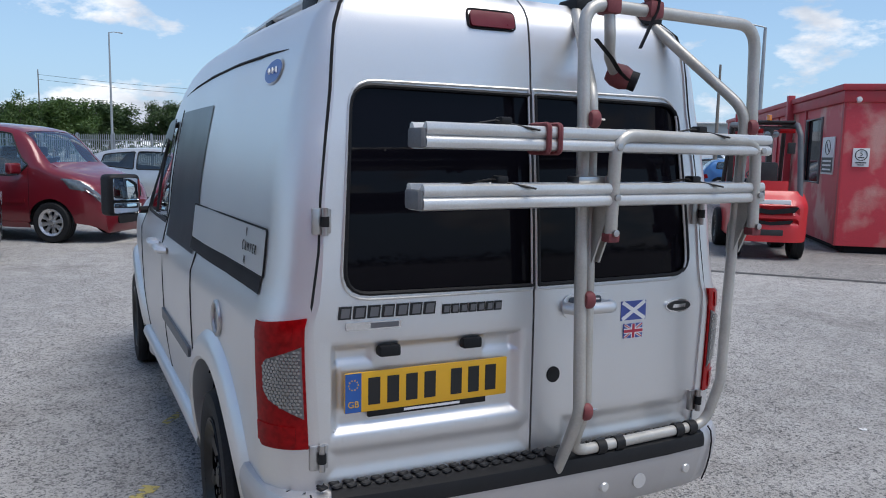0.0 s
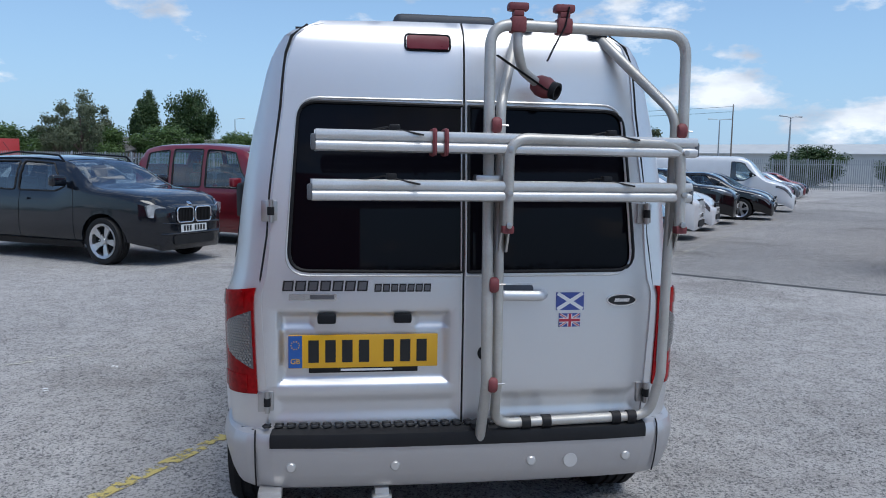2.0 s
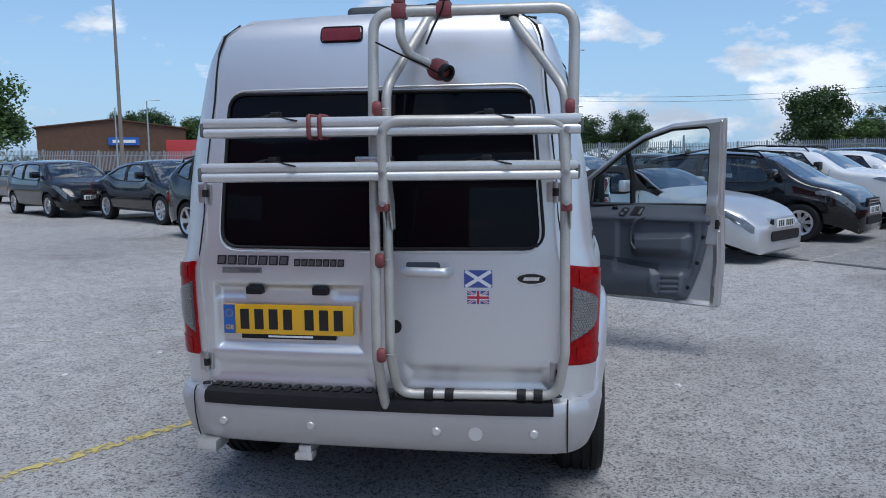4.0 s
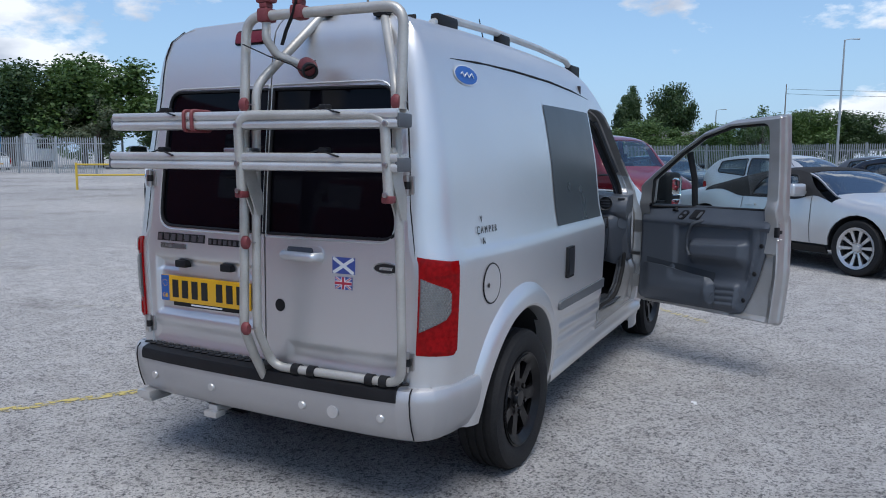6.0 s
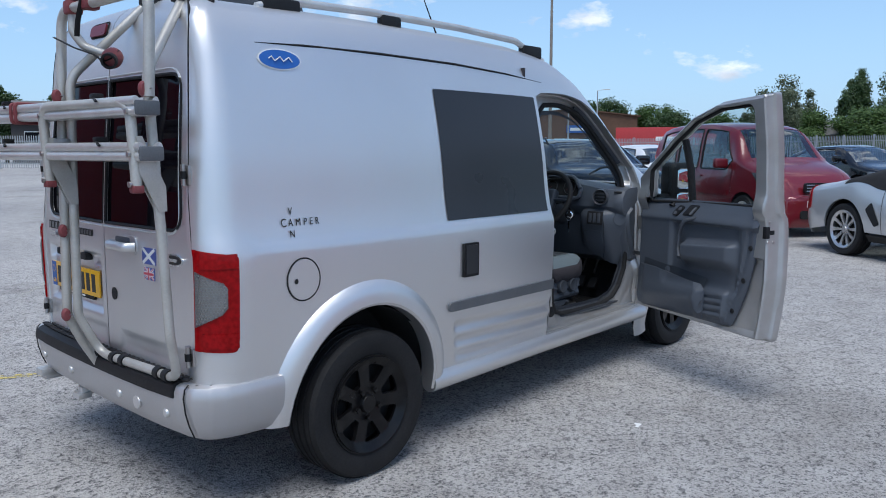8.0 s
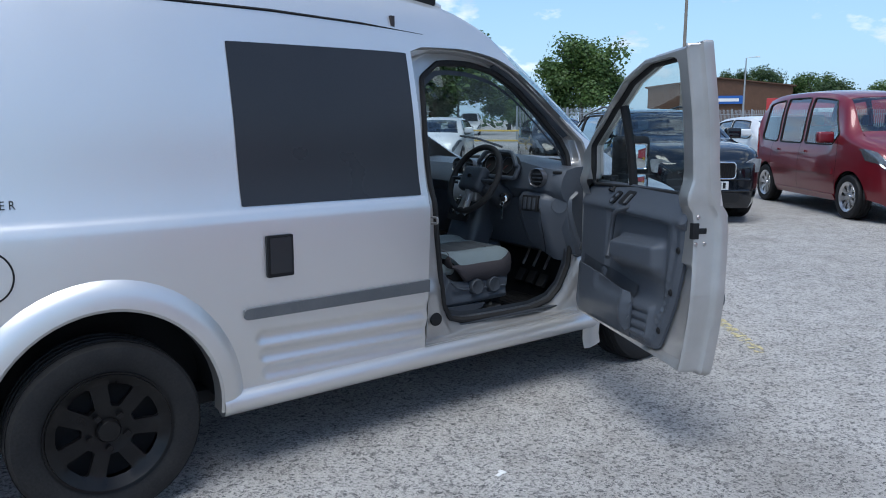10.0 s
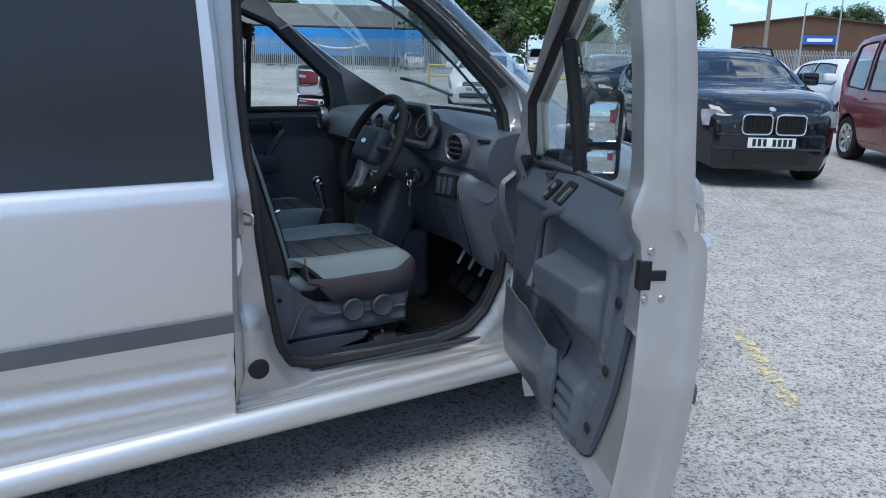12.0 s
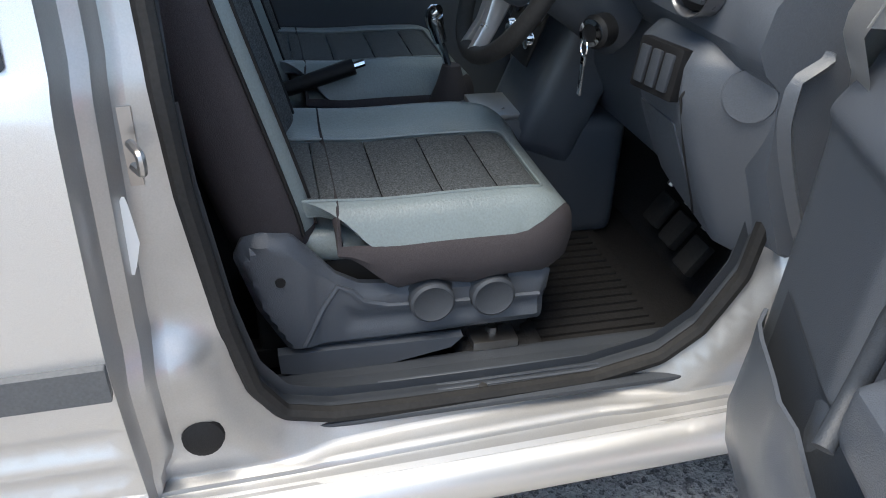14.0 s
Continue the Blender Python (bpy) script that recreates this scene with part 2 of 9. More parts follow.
def fillet(pts, r, n=5, closed=True):
    """Rounds the corners of a line of points (2D or 3D)."""
    pts = [np.asarray(p, float) for p in pts]
    rs = r if isinstance(r, (list, tuple)) else [r] * len(pts)
    out = []
    for i, p in enumerate(pts):
        if not closed and i in (0, len(pts) - 1) or rs[i] <= 0:
            out.append(p)
            continue
        a, b = pts[i - 1] - p, pts[(i + 1) % len(pts)] - p
        la, lb = np.linalg.norm(a), np.linalg.norm(b)
        c = np.clip(a @ b / (la * lb), -1, 1)
        half = math.acos(c) / 2
        d = min(rs[i] / max(math.tan(half), 1e-3), 0.48 * la, 0.48 * lb)
        s, e = p + a / la * d, p + b / lb * d
        for k in range(n + 1):
            t = k / n
            out.append((1 - t) ** 2 * s + 2 * t * (1 - t) * p + t * t * e)
    return out


def dense(loop, step):
    out = []
    loop = [np.asarray(p, float) for p in loop]
    for a, b in zip(loop, loop[1:] + loop[:1]):
        k = max(1, int(np.linalg.norm(b - a) / step))
        out += [a + (b - a) * j / k for j in range(k)]
    return out


def panel(outline, fn, holes=(), step=0.05, thick=0.0, extra=(), flip=False):
    """A sheet over a 2D outline with holes, laid on the surface fn(u, v) -> points, with thickness inwards."""
    loops = [dense(outline, step)] + [dense(h, step) for h in holes]
    pts, edges = [], []
    for L in loops:
        k = len(pts)
        pts += L
        edges += [(k + i, k + (i + 1) % len(L)) for i in range(len(L))]
    O = np.array(loops[0])
    lo, hi = O.min(0), O.max(0)
    gx = np.arange(lo[0] + step / 2, hi[0], step)
    gy = np.arange(lo[1] + step / 2, hi[1], step)
    G = np.array([(a, b) for a in gx for b in gy]).reshape(-1, 2)
    if len(extra):
        G = np.vstack([G, np.asarray(extra, float)])
    if len(G):
        ok = inside(G, O)
        for L in loops:
            ok &= away(G, L) > step * 0.3
        for L in loops[1:]:
            ok &= ~inside(G, L)
        G = G[ok]
    allp = [Vector((float(p[0]), float(p[1]))) for p in pts] + [Vector((float(p[0]), float(p[1]))) for p in G]
    vs, _, fs = delaunay_2d_cdt(allp, edges, [], 0, 1e-6)[:3]
    V = np.array([(v.x, v.y) for v in vs])
    F = np.array([f[:] for f in fs if len(f) == 3])
    C = V[F].mean(1)
    keep = inside(C, O)
    for L in loops[1:]:
        keep &= ~inside(C, L)
    F = F[keep]
    P = np.asarray(fn(V[:, 0], V[:, 1]), float)
    bm = bmesh.new()
    if thick:
        e = 1e-3
        du = fn(V[:, 0] + e, V[:, 1]) - fn(V[:, 0] - e, V[:, 1])
        dv = fn(V[:, 0], V[:, 1] + e) - fn(V[:, 0], V[:, 1] - e)
        n = np.cross(du, dv)
        n /= np.maximum(np.linalg.norm(n, axis=1), 1e-12)[:, None]
        if flip:
            n = -n
        Q = P - n * thick
    top = [bm.verts.new(p) for p in P]
    for f in F:
        bm.faces.new([top[i] for i in f])
    if thick:
        bot = [bm.verts.new(p) for p in Q]
        count = {}
        for f in F:
            bm.faces.new([bot[i] for i in f[::-1]])
            for a, b in ((f[0], f[1]), (f[1], f[2]), (f[2], f[0])):
                count.setdefault((min(a, b), max(a, b)), []).append((a, b))
        for es in count.values():
            if len(es) == 1:
                a, b = es[0]
                bm.faces.new((top[b], top[a], bot[a], bot[b]))
    loose = [v for v in bm.verts if not v.link_faces]
    bmesh.ops.delete(bm, geom=loose, context="VERTS")
    bmesh.ops.recalc_face_normals(bm, faces=bm.faces)
    return bm


def sweep(path, r, sides=10, closed=False, squash=1.0, cap=True):
    """A round bar along a line of points."""
    P = [Vector(p) for p in path]
    n = len(P)
    bm = bmesh.new()
    rings, up = [], None
    for i in range(n):
        a, b = P[i - 1] if i or closed else P[0], P[(i + 1) % n] if i < n - 1 or closed else P[-1]
        d = (b - a).normalized()
        if up is None:
            up = Vector((0, 0, 1)) if abs(d.z) < 0.9 else Vector((1, 0, 0))
        side = d.cross(up).normalized()
        up = side.cross(d).normalized()
        rr = r[i] if isinstance(r, (list, tuple)) else r
        rings.append([bm.verts.new(P[i] + rr * (math.cos(2 * math.pi * k / sides) * side + squash * math.sin(2 * math.pi * k / sides) * up)) for k in range(sides)])
    for i in range(n if closed else n - 1):
        A, B = rings[i], rings[(i + 1) % n]
        for k in range(sides):
            bm.faces.new((A[k], A[(k + 1) % sides], B[(k + 1) % sides], B[k]))
    if cap and not closed:
        bm.faces.new(rings[0][::-1])
        bm.faces.new(rings[-1])
    bmesh.ops.recalc_face_normals(bm, faces=bm.faces)
    return bm


def block(x0, x1, y0, y1, z0, z1, bevel=0.0, seg=2, bm=None, m=None):
    bm = bm or bmesh.new()
    made = bmesh.ops.create_cube(bm, size=1)["verts"]
    mat = Matrix.Translation(((x0 + x1) / 2, (y0 + y1) / 2, (z0 + z1) / 2)) @ Matrix.Diagonal((x1 - x0, y1 - y0, z1 - z0, 1))
    bmesh.ops.transform(bm, matrix=mat, verts=made)
    if bevel:
        es = list({e for v in made for e in v.link_edges})
        made = [v for v in bmesh.ops.bevel(bm, geom=es, offset=bevel, segments=seg, affect="EDGES", profile=0.6)["verts"]] + [v for v in made if v.is_valid]
    if m is not None:
        bmesh.ops.transform(bm, matrix=m, verts=list({v for v in made if v.is_valid}))
    return bm


def lathe(profile, sides=32, closed=True):
    """Turns a profile of (radius, x) round the x axis."""
    bm = bmesh.new()
    rings = []
    for r, x in profile:
        if r < 1e-6:
            rings.append([bm.verts.new((x, 0, 0))])
        else:
            rings.append([bm.verts.new((x, r * math.cos(2 * math.pi * k / sides), r * math.sin(2 * math.pi * k / sides))) for k in range(sides)])
    pairs = list(zip(rings, rings[1:])) + ([(rings[-1], rings[0])] if closed else [])
    for A, B in pairs:
        for k in range(sides):
            q = [A[k % len(A)], A[(k + 1) % len(A)], B[(k + 1) % len(B)], B[k % len(B)]]
            q = list(dict.fromkeys(q))
            if len(q) > 2:
                bm.faces.new(q)
    bmesh.ops.recalc_face_normals(bm, faces=bm.faces)
    return bm


def plate(poly, y, thick, axis="y"):
    """A flat piece: a polygon of (x, z) pairs, from y to y + thick (or along x: (y, z) pairs)."""
    bm = bmesh.new()
    mk = (lambda p, d: (p[0], d, p[1])) if axis == "y" else (lambda p, d: (d, p[0], p[1])) if axis == "x" else (lambda p, d: (p[0], p[1], d))
    a, b = [bm.verts.new(mk(p, y)) for p in poly], [bm.verts.new(mk(p, y + thick)) for p in poly]
    bm.faces.new(a), bm.faces.new(b)
    for i in range(len(poly)):
        j = (i + 1) % len(poly)
        bm.faces.new((a[i], a[j], b[j], b[i]))
    bmesh.ops.recalc_face_normals(bm, faces=bm.faces)
    return bm


def oval(cx, cy, rx, ry, n=24):
    return [(cx + rx * math.cos(2 * math.pi * k / n), cy + ry * math.sin(2 * math.pi * k / n)) for k in range(n)]


def rect(x0, x1, z0, z1, r=0.0, n=4):
    p = [(x0, z0), (x1, z0), (x1, z1), (x0, z1)]
    return fillet(p, r, n) if r else p


def join(*bms):
    out = bms[0]
    for b in bms[1:]:
        me = bpy.data.meshes.new("tmp")
        b.to_mesh(me)
        out.from_mesh(me)
        bpy.data.meshes.remove(me)
        b.free()
    return out


def moved(bm, m):
    bmesh.ops.transform(bm, matrix=m, verts=bm.verts)
    return bm


def part(name, bm, mat, parent=None, label="", angle=38):
    """Links a bmesh as one mesh object, under a thing or a part."""
    me = bpy.data.meshes.new(name)
    bm.to_mesh(me)
    bm.free()
    me.materials.append(mat)
    me.polygons.foreach_set("use_smooth", [True] * len(me.polygons))
    me.set_sharp_from_angle(angle=radians(angle))
    ob = new(name, me)
    if parent is not None:
        ob.parent = parent
    if label:
        ob["label"] = label
    return ob


def thing(name, label, category, group="", kind="", at=None):
    ob = tagged(new(name), label, category, group, kind)
    ob.empty_display_size = 0.2
    if at is not None:
        ob.matrix_world = at
    return ob


def words(name, text, size, m, mat, parent, depth=0.0008, width=1.0):
    """Built-in lettering as a mesh."""
    cu = bpy.data.curves.new("lettering", "FONT")
    cu.body, cu.size, cu.extrude, cu.align_x, cu.align_y = text, size, depth, "CENTER", "CENTER"
    tmp = bpy.data.objects.new("lettering", cu)
    me = bpy.data.meshes.new_from_object(tmp)
    bpy.data.objects.remove(tmp)
    bpy.data.curves.remove(cu)
    me.name = name
    me.materials.clear()
    me.materials.append(mat)
    me.transform(m @ Matrix.Diagonal((width, 1, 1, 1)))
    ob = new(name, me)
    ob.parent = parent
    return ob


# ---- ground ----
def asphalt(name, low, high):
    m = bpy.data.materials.new(name)
    m.use_nodes = True
    n, l = m.node_tree.nodes, m.node_tree.links
    b = n["Principled BSDF"]
    tc = n.new("ShaderNodeTexCoord")

    def tex(kind, scale, detail=4):
        t = n.new(kind); t.inputs["Scale"].default_value = scale
        if "Detail" in t.inputs:
            t.inputs["Detail"].default_value = detail
        l.new(tc.outputs["Object"], t.inputs["Vector"])
        return t

    def rampn(src, stops):
        r = n.new("ShaderNodeValToRGB")
        e = r.color_ramp.elements
        while len(e) < len(stops):
            e.new(0.5)
        for el, (p, c) in zip(e, stops):
            el.position, el.color = p, (*c, 1)
        l.new(src, r.inputs[0])
        return r

    def mixn(kind, fac, a, c):
        x = n.new("ShaderNodeMix"); x.data_type, x.blend_type = "RGBA", kind
        if isinstance(fac, float):
            x.inputs[0].default_value = fac
        else:
            l.new(fac, x.inputs[0])
        l.new(a, x.inputs[6]); l.new(c, x.inputs[7])
        return x.outputs[2]
    broad = rampn(tex("ShaderNodeTexNoise", 0.16, 6).outputs["Fac"], [(0.35, low), (0.65, high)])
    stain = rampn(tex("ShaderNodeTexNoise", 0.55, 8).outputs["Fac"], [(0.30, (0.72, 0.71, 0.70)), (0.44, (1, 1, 1))])
    mid = rampn(tex("ShaderNodeTexNoise", 5.0, 8).outputs["Fac"], [(0.32, (0.88, 0.87, 0.86)), (0.68, (1.10, 1.10, 1.10))])
    stone = tex("ShaderNodeTexVoronoi", 95.0)
    chips = rampn(stone.outputs["Color"], [(0.26, (0.30, 0.30, 0.33)), (0.50, (0.82, 0.82, 0.84)), (0.68, (1.15, 1.15, 1.15)), (0.84, (2.5, 2.46, 2.40))])
    stone2 = tex("ShaderNodeTexVoronoi", 46.0)
    chips2 = rampn(stone2.outputs["Color"], [(0.26, (0.62, 0.62, 0.63)), (0.55, (0.95, 0.95, 0.95)), (0.78, (2.1, 2.06, 2.0))])
    pits = rampn(tex("ShaderNodeTexNoise", 75.0, 5).outputs["Fac"], [(0.34, (0.62, 0.62, 0.64)), (0.50, (1.0, 1.0, 1.0)), (0.68, (1.22, 1.22, 1.22))])
    c = mixn("MULTIPLY", 1.0, broad.outputs[0], stain.outputs[0])
    c = mixn("MULTIPLY", 1.0, c, mid.outputs[0])
    c = mixn("MULTIPLY", 1.0, c, chips.outputs[0])
    c = mixn("MULTIPLY", 0.8, c, chips2.outputs[0])
    c = mixn("MULTIPLY", 0.55, c, pits.outputs[0])
    l.new(c, b.inputs["Base Color"])
    b.inputs["Roughness"].default_value = 0.88
    b.inputs["Specular IOR Level"].default_value = 0.3
    bp = n.new("ShaderNodeBump"); bp.inputs["Strength"].default_value = 0.9; bp.inputs["Distance"].default_value = 0.006
    l.new(stone.outputs["Distance"], bp.inputs["Height"])
    bp2 = n.new("ShaderNodeBump"); bp2.inputs["Strength"].default_value = 0.35; bp2.inputs["Distance"].default_value = 0.03
    l.new(tex("ShaderNodeTexNoise", 9.0, 6).outputs["Fac"], bp2.inputs["Height"]); l.new(bp2.outputs[0], bp.inputs["Normal"])
    l.new(bp.outputs[0], b.inputs["Normal"])
    return m


TARMAC = asphalt("worn_tarmac", (0.082, 0.082, 0.083), (0.114, 0.113, 0.113))


def worn_paint(name, base, share=0.5):
    """Road paint worn through to the tarmac in flakes."""
    m = bpy.data.materials.new(name)
    m.use_nodes = True
    n, l = m.node_tree.nodes, m.node_tree.links
    b = n["Principled BSDF"]
    b.inputs["Base Color"].default_value = (*base, 1)
    b.inputs["Roughness"].default_value = 0.8
    tc = n.new("ShaderNodeTexCoord")
    t = n.new("ShaderNodeTexNoise"); t.inputs["Scale"].default_value = 16; t.inputs["Detail"].default_value = 10; t.inputs["Roughness"].default_value = 0.7
    l.new(tc.outputs["Object"], t.inputs["Vector"])
    r = n.new("ShaderNodeValToRGB"); r.color_ramp.elements[0].position, r.color_ramp.elements[1].position = share - 0.03, share + 0.03
    l.new(t.outputs["Fac"], r.inputs[0])
    clear = n.new("ShaderNodeBsdfTransparent")
    mx = n.new("ShaderNodeMixShader")
    l.new(r.outputs[0], mx.inputs[0]); l.new(clear.outputs[0], mx.inputs[1]); l.new(b.outputs[0], mx.inputs[2])
    l.new(mx.outputs[0], n["Material Output"].inputs[0])
    return m


YELLOWLINE = worn_paint("worn_yellow_line", (0.52, 0.42, 0.14), 0.50)
SCUFFLINE = worn_paint("scuffed_yellow_line", (0.52, 0.45, 0.25), 0.512)
WHITELINE = worn_paint("worn_white_line", (0.48, 0.46, 0.40), 0.52)
TARSEAM = material("tar_seam", (0.055, 0.055, 0.056), 0.8, second=(0.10, 0.10, 0.10), scale=5, fine=0.3, fine_scale=60, bump=0.3, bump_scale=90)

gbm = bmesh.new()
coords = sorted({round(s * 3000 * (k / 24) ** 3, 3) for k in range(25) for s in (-1, 1)})
vv_ = {(i, j): gbm.verts.new((x, y, 0)) for i, x in enumerate(coords) for j, y in enumerate(coords)}
for i in range(len(coords) - 1):
    for j in range(len(coords) - 1):
        gbm.faces.new((vv_[i, j], vv_[i + 1, j], vv_[i + 1, j + 1], vv_[i, j + 1]))
ground = tagged(part("ground", gbm, TARMAC), "pale worn gravelly tarmac of a car park", "ground", kind="structure")


def stripe(name, a, b, width, mat, label, z=0.004):
    a, b = Vector((*a, z)), Vector((*b, z))
    side = (b - a).cross(Vector((0, 0, 1))).normalized() * width / 2
    bm = bmesh.new()
    k = max(2, int((b - a).length / 0.4))
    rows = []
    for i in range(k + 1):
        p = a + (b - a) * i / k
        w = 1 + 0.16 * noise.noise(p * 2.3)
        rows.append((bm.verts.new(p - side * w), bm.verts.new(p + side * w)))
    for (p, q), (r, s) in zip(rows, rows[1:]):
        bm.faces.new((p, q, s, r))
    return tagged(part(name, bm, mat), label, "road marking", kind="structure")


F = Vector((0.829, -0.559))   # the way the parked cars face
D = Vector((0.559, 0.829))    # along their row
HEAD = -124.0


# ---- car shells ----
class Shell:
    """A car body as sections along y: from sill (v = 0) over the side to the roof's middle; above the waist they follow the top line."""

    def __init__(self, cab, waist, top, cabin, plan, shoulder=0.2):
        self.n = np.array(cab, float)
        self.v = np.concatenate([[0], np.cumsum(np.linalg.norm(np.diff(self.n, axis=0), axis=1))])
        self.fx, self.fz = pchip(self.v, self.n[:, 0]), pchip(self.v, self.n[:, 1])
        self.waist, self.high, self.vmax = waist, self.n[-1, 1], self.v[-1]
        self.top, self.cabin, self.plan = pchip(*zip(*top)), pchip(*zip(*cabin)), pchip(*zip(*plan))
        self.vw = float(np.interp(waist, self.n[:, 1], self.v))
        self.wide, self.shoulder = self.n[:, 0].max(), shoulder

    def xz(self, y, v):
        y, v = np.broadcast_arrays(np.asarray(y, float), np.asarray(v, float))
        x, z, T, g = self.fx(v), self.fz(v), self.top(y), self.cabin(y)
        zc = np.where(z > self.waist, self.waist + (z - self.waist) * (T - self.waist) / (self.high - self.waist), z)
        low = self.waist * 0.8
        q = np.clip((v - self.vw * 0.8) / (self.vmax - self.vw * 0.8), 0, 1) * math.pi / 2
        cap = T - self.shoulder
        zb = np.where(q > 0, cap + self.shoulder * np.sin(q) ** 0.55, np.minimum(z, cap * np.minimum(z / low, 1.0)))
        xb = np.where(q > 0, self.fx(np.minimum(v, self.vw * 0.8)) * np.cos(q) ** 0.42, x)
        return (g * x + (1 - g) * xb) * self.plan(y), g * zc + (1 - g) * zb

    def at(self, s=1, out=0.0):
        """The surface as fn(y, v) for the side s (1 right, -1 left), moved outwards."""
        def fn(y, v):
            y, v = np.asarray(y, float), np.asarray(v, float)
            x, z = self.xz(y, v)
            if out:
                x2, z2 = self.xz(y, v + 0.01)
                d = np.stack([x2 - x, z2 - z], -1)
                d /= np.maximum(np.linalg.norm(d, axis=-1), 1e-9)[..., None]
                x, z = x + d[..., 1] * out, z - d[..., 0] * out
            return np.stack([s * x, y, z], -1)
        return fn

    def height(self, y, z):
        """v at which the side reaches the height z."""
        lo, hi = 0.0, self.vmax
        for _ in range(30):
            mid = (lo + hi) / 2
            if self.xz(y, mid)[1] < z:
                lo = mid
            else:
                hi = mid
        return (lo + hi) / 2

    def to(self, pts):
        return [(p[0], self.height(p[0], p[1])) for p in pts]


WHEELS, CHARACTER = {}, []


def rim_disc(r, spokes, share, dish=0.03, holes_from=0.30, holes_to=0.86, thick=0.02, twin=False):
    """The wheel's face: a dished disc with the openings between its spokes cut through."""
    holes = []
    for k in range(spokes):
        a0, a1 = 2 * math.pi * (k + (1 - share) / 2) / spokes, 2 * math.pi * (k + (1 + share) / 2) / spokes
        mid, half = (a0 + a1) / 2, (a1 - a0) / 2
        inner = 0.55 * half
        loop = [(r * holes_from * math.cos(mid + inner * s), r * holes_from * math.sin(mid + inner * s)) for s in (-1, 0, 1)]
        loop += [(r * holes_to * math.cos(mid + half * s), r * holes_to * math.sin(mid + half * s)) for s in (1, 0.4, -0.4, -1)]
        holes.append(fillet(loop, r * 0.06, 3))

    def fn(u, v):
        d = np.sqrt(u * u + v * v) / r
        return np.stack([dish * (smooth((d - 0.1) / 0.5) * 0.5 - 1.0) + dish * 0.9 * smooth((d - 0.8) / 0.2), u, v], -1)
    return panel(oval(0, 0, r * 0.985, r * 0.985, 48), fn, holes, step=r * 0.16, thick=thick)


def tyre_mesh(R, w, r):
    h = w / 2
    prof = [(r, -h * 0.8), (R * 0.86, -h), (R * 0.955, -h * 0.94), (R * 0.99, -h * 0.7)]
    for k in range(4):
        x = -h * 0.6 + k * h * 0.4
        prof += [(R, x - h * 0.12), (R, x + h * 0.12), (R - 0.008, x + h * 0.14), (R - 0.008, x + h * 0.26)] if k < 3 else [(R, x - h * 0.12), (R, x + h * 0.12)]
    prof += [(R * 0.99, h * 0.7), (R * 0.955, h * 0.94), (R * 0.86, h), (r * 1.04, h * 0.86), (r, h * 0.8)]
    return lathe(prof, 44)


def wheel(parent, at, R, w, r, style, s=1):
    """wheel > tyre, rim; alike wheels share their meshes."""
    key = (R, w, r, style)
    if key not in WHEELS:
        mats = {"seven": (7, 0.62, BLACKRIM, 0.42, 0.82), "steel": (9, 0.30, BLACKRIM, 0.55, 0.78), "five": (5, 0.62, ALLOY, 0.26, 0.88), "ten": (10, 0.66, ALLOY, 0.26, 0.88), "trim": (8, 0.45, ALLOY, 0.40, 0.84)}
        k, share, mat, f, t = mats[style]
        hub = lathe([(0.0, w * 0.05), (r * 0.9, w * 0.05), (r * 0.94, -w * 0.35), (0.0, -w * 0.35)], 28, closed=False)
        rim = rim_disc(r, k, share, dish=0.03, holes_from=f, holes_to=t)
        moved(rim, Matrix.Translation((w * 0.42, 0, 0)))
        rim = join(rim, lathe([(r * 0.96, w * 0.44), (r * 1.03, w * 0.46), (r * 1.03, -w * 0.2), (r * 0.93, -w * 0.2)], 40))
        cap = lathe([(0.0, w * 0.40), (r * 0.17, w * 0.39), (r * 0.2, w * 0.34), (r * 0.2, w * 0.2), (0.0, w * 0.2)], 20, closed=False)
        nuts = bmesh.new()
        for j in range(5):
            a = 2 * math.pi * (j + 0.5) / 5
            block(w * 0.34, w * 0.40, r * 0.3 * math.cos(a) - 0.009, r * 0.3 * math.cos(a) + 0.009, r * 0.3 * math.sin(a) - 0.009, r * 0.3 * math.sin(a) + 0.009, bm=nuts)
        WHEELS[key] = []
        for nm, bm, mt in (("wheel", hub, SEAM), ("tyre", tyre_mesh(R, w, r), TYRE), ("rim", rim, mat), ("centre_cap", join(cap, nuts), mat)):
            ob = part(nm, bm, mt)
            WHEELS[key].append((nm, ob.data))
            bpy.data.objects.remove(ob)
    base = None
    for nm, me in WHEELS[key]:
        ob = new(nm, me)
        if base is None:
            base = ob
            ob.parent = parent
            ob.matrix_basis = pose(*at, random.uniform(0, 360), 0, 0) if s > 0 else pose(*at, 0, 0, 180) @ pose(0, 0, 0, random.uniform(0, 360), 0, 0)
        else:
            ob.parent = base
    return base


def arch(cy, cz, rx, rz, a0=0, a1=180, n=14):
    return [(cy + rx * math.cos(radians(a0 + (a1 - a0) * k / n)), cz + rz * math.sin(radians(a0 + (a1 - a0) * k / n))) for k in range(n + 1)]


def liner(x0, x1, cy, cz, r, n=16):
    """The half-round shell over a wheel, closed on its inner side."""
    bm = bmesh.new()
    pts = [(cy + r * math.cos(math.pi * k / n), cz + r * math.sin(math.pi * k / n)) for k in range(n + 1)]
    a, b = [bm.verts.new((x0, y, z)) for y, z in pts], [bm.verts.new((x1, y, z)) for y, z in pts]
    for k in range(n):
        bm.faces.new((a[k], a[k + 1], b[k + 1], b[k]))
    bm.faces.new(a)
    return bm


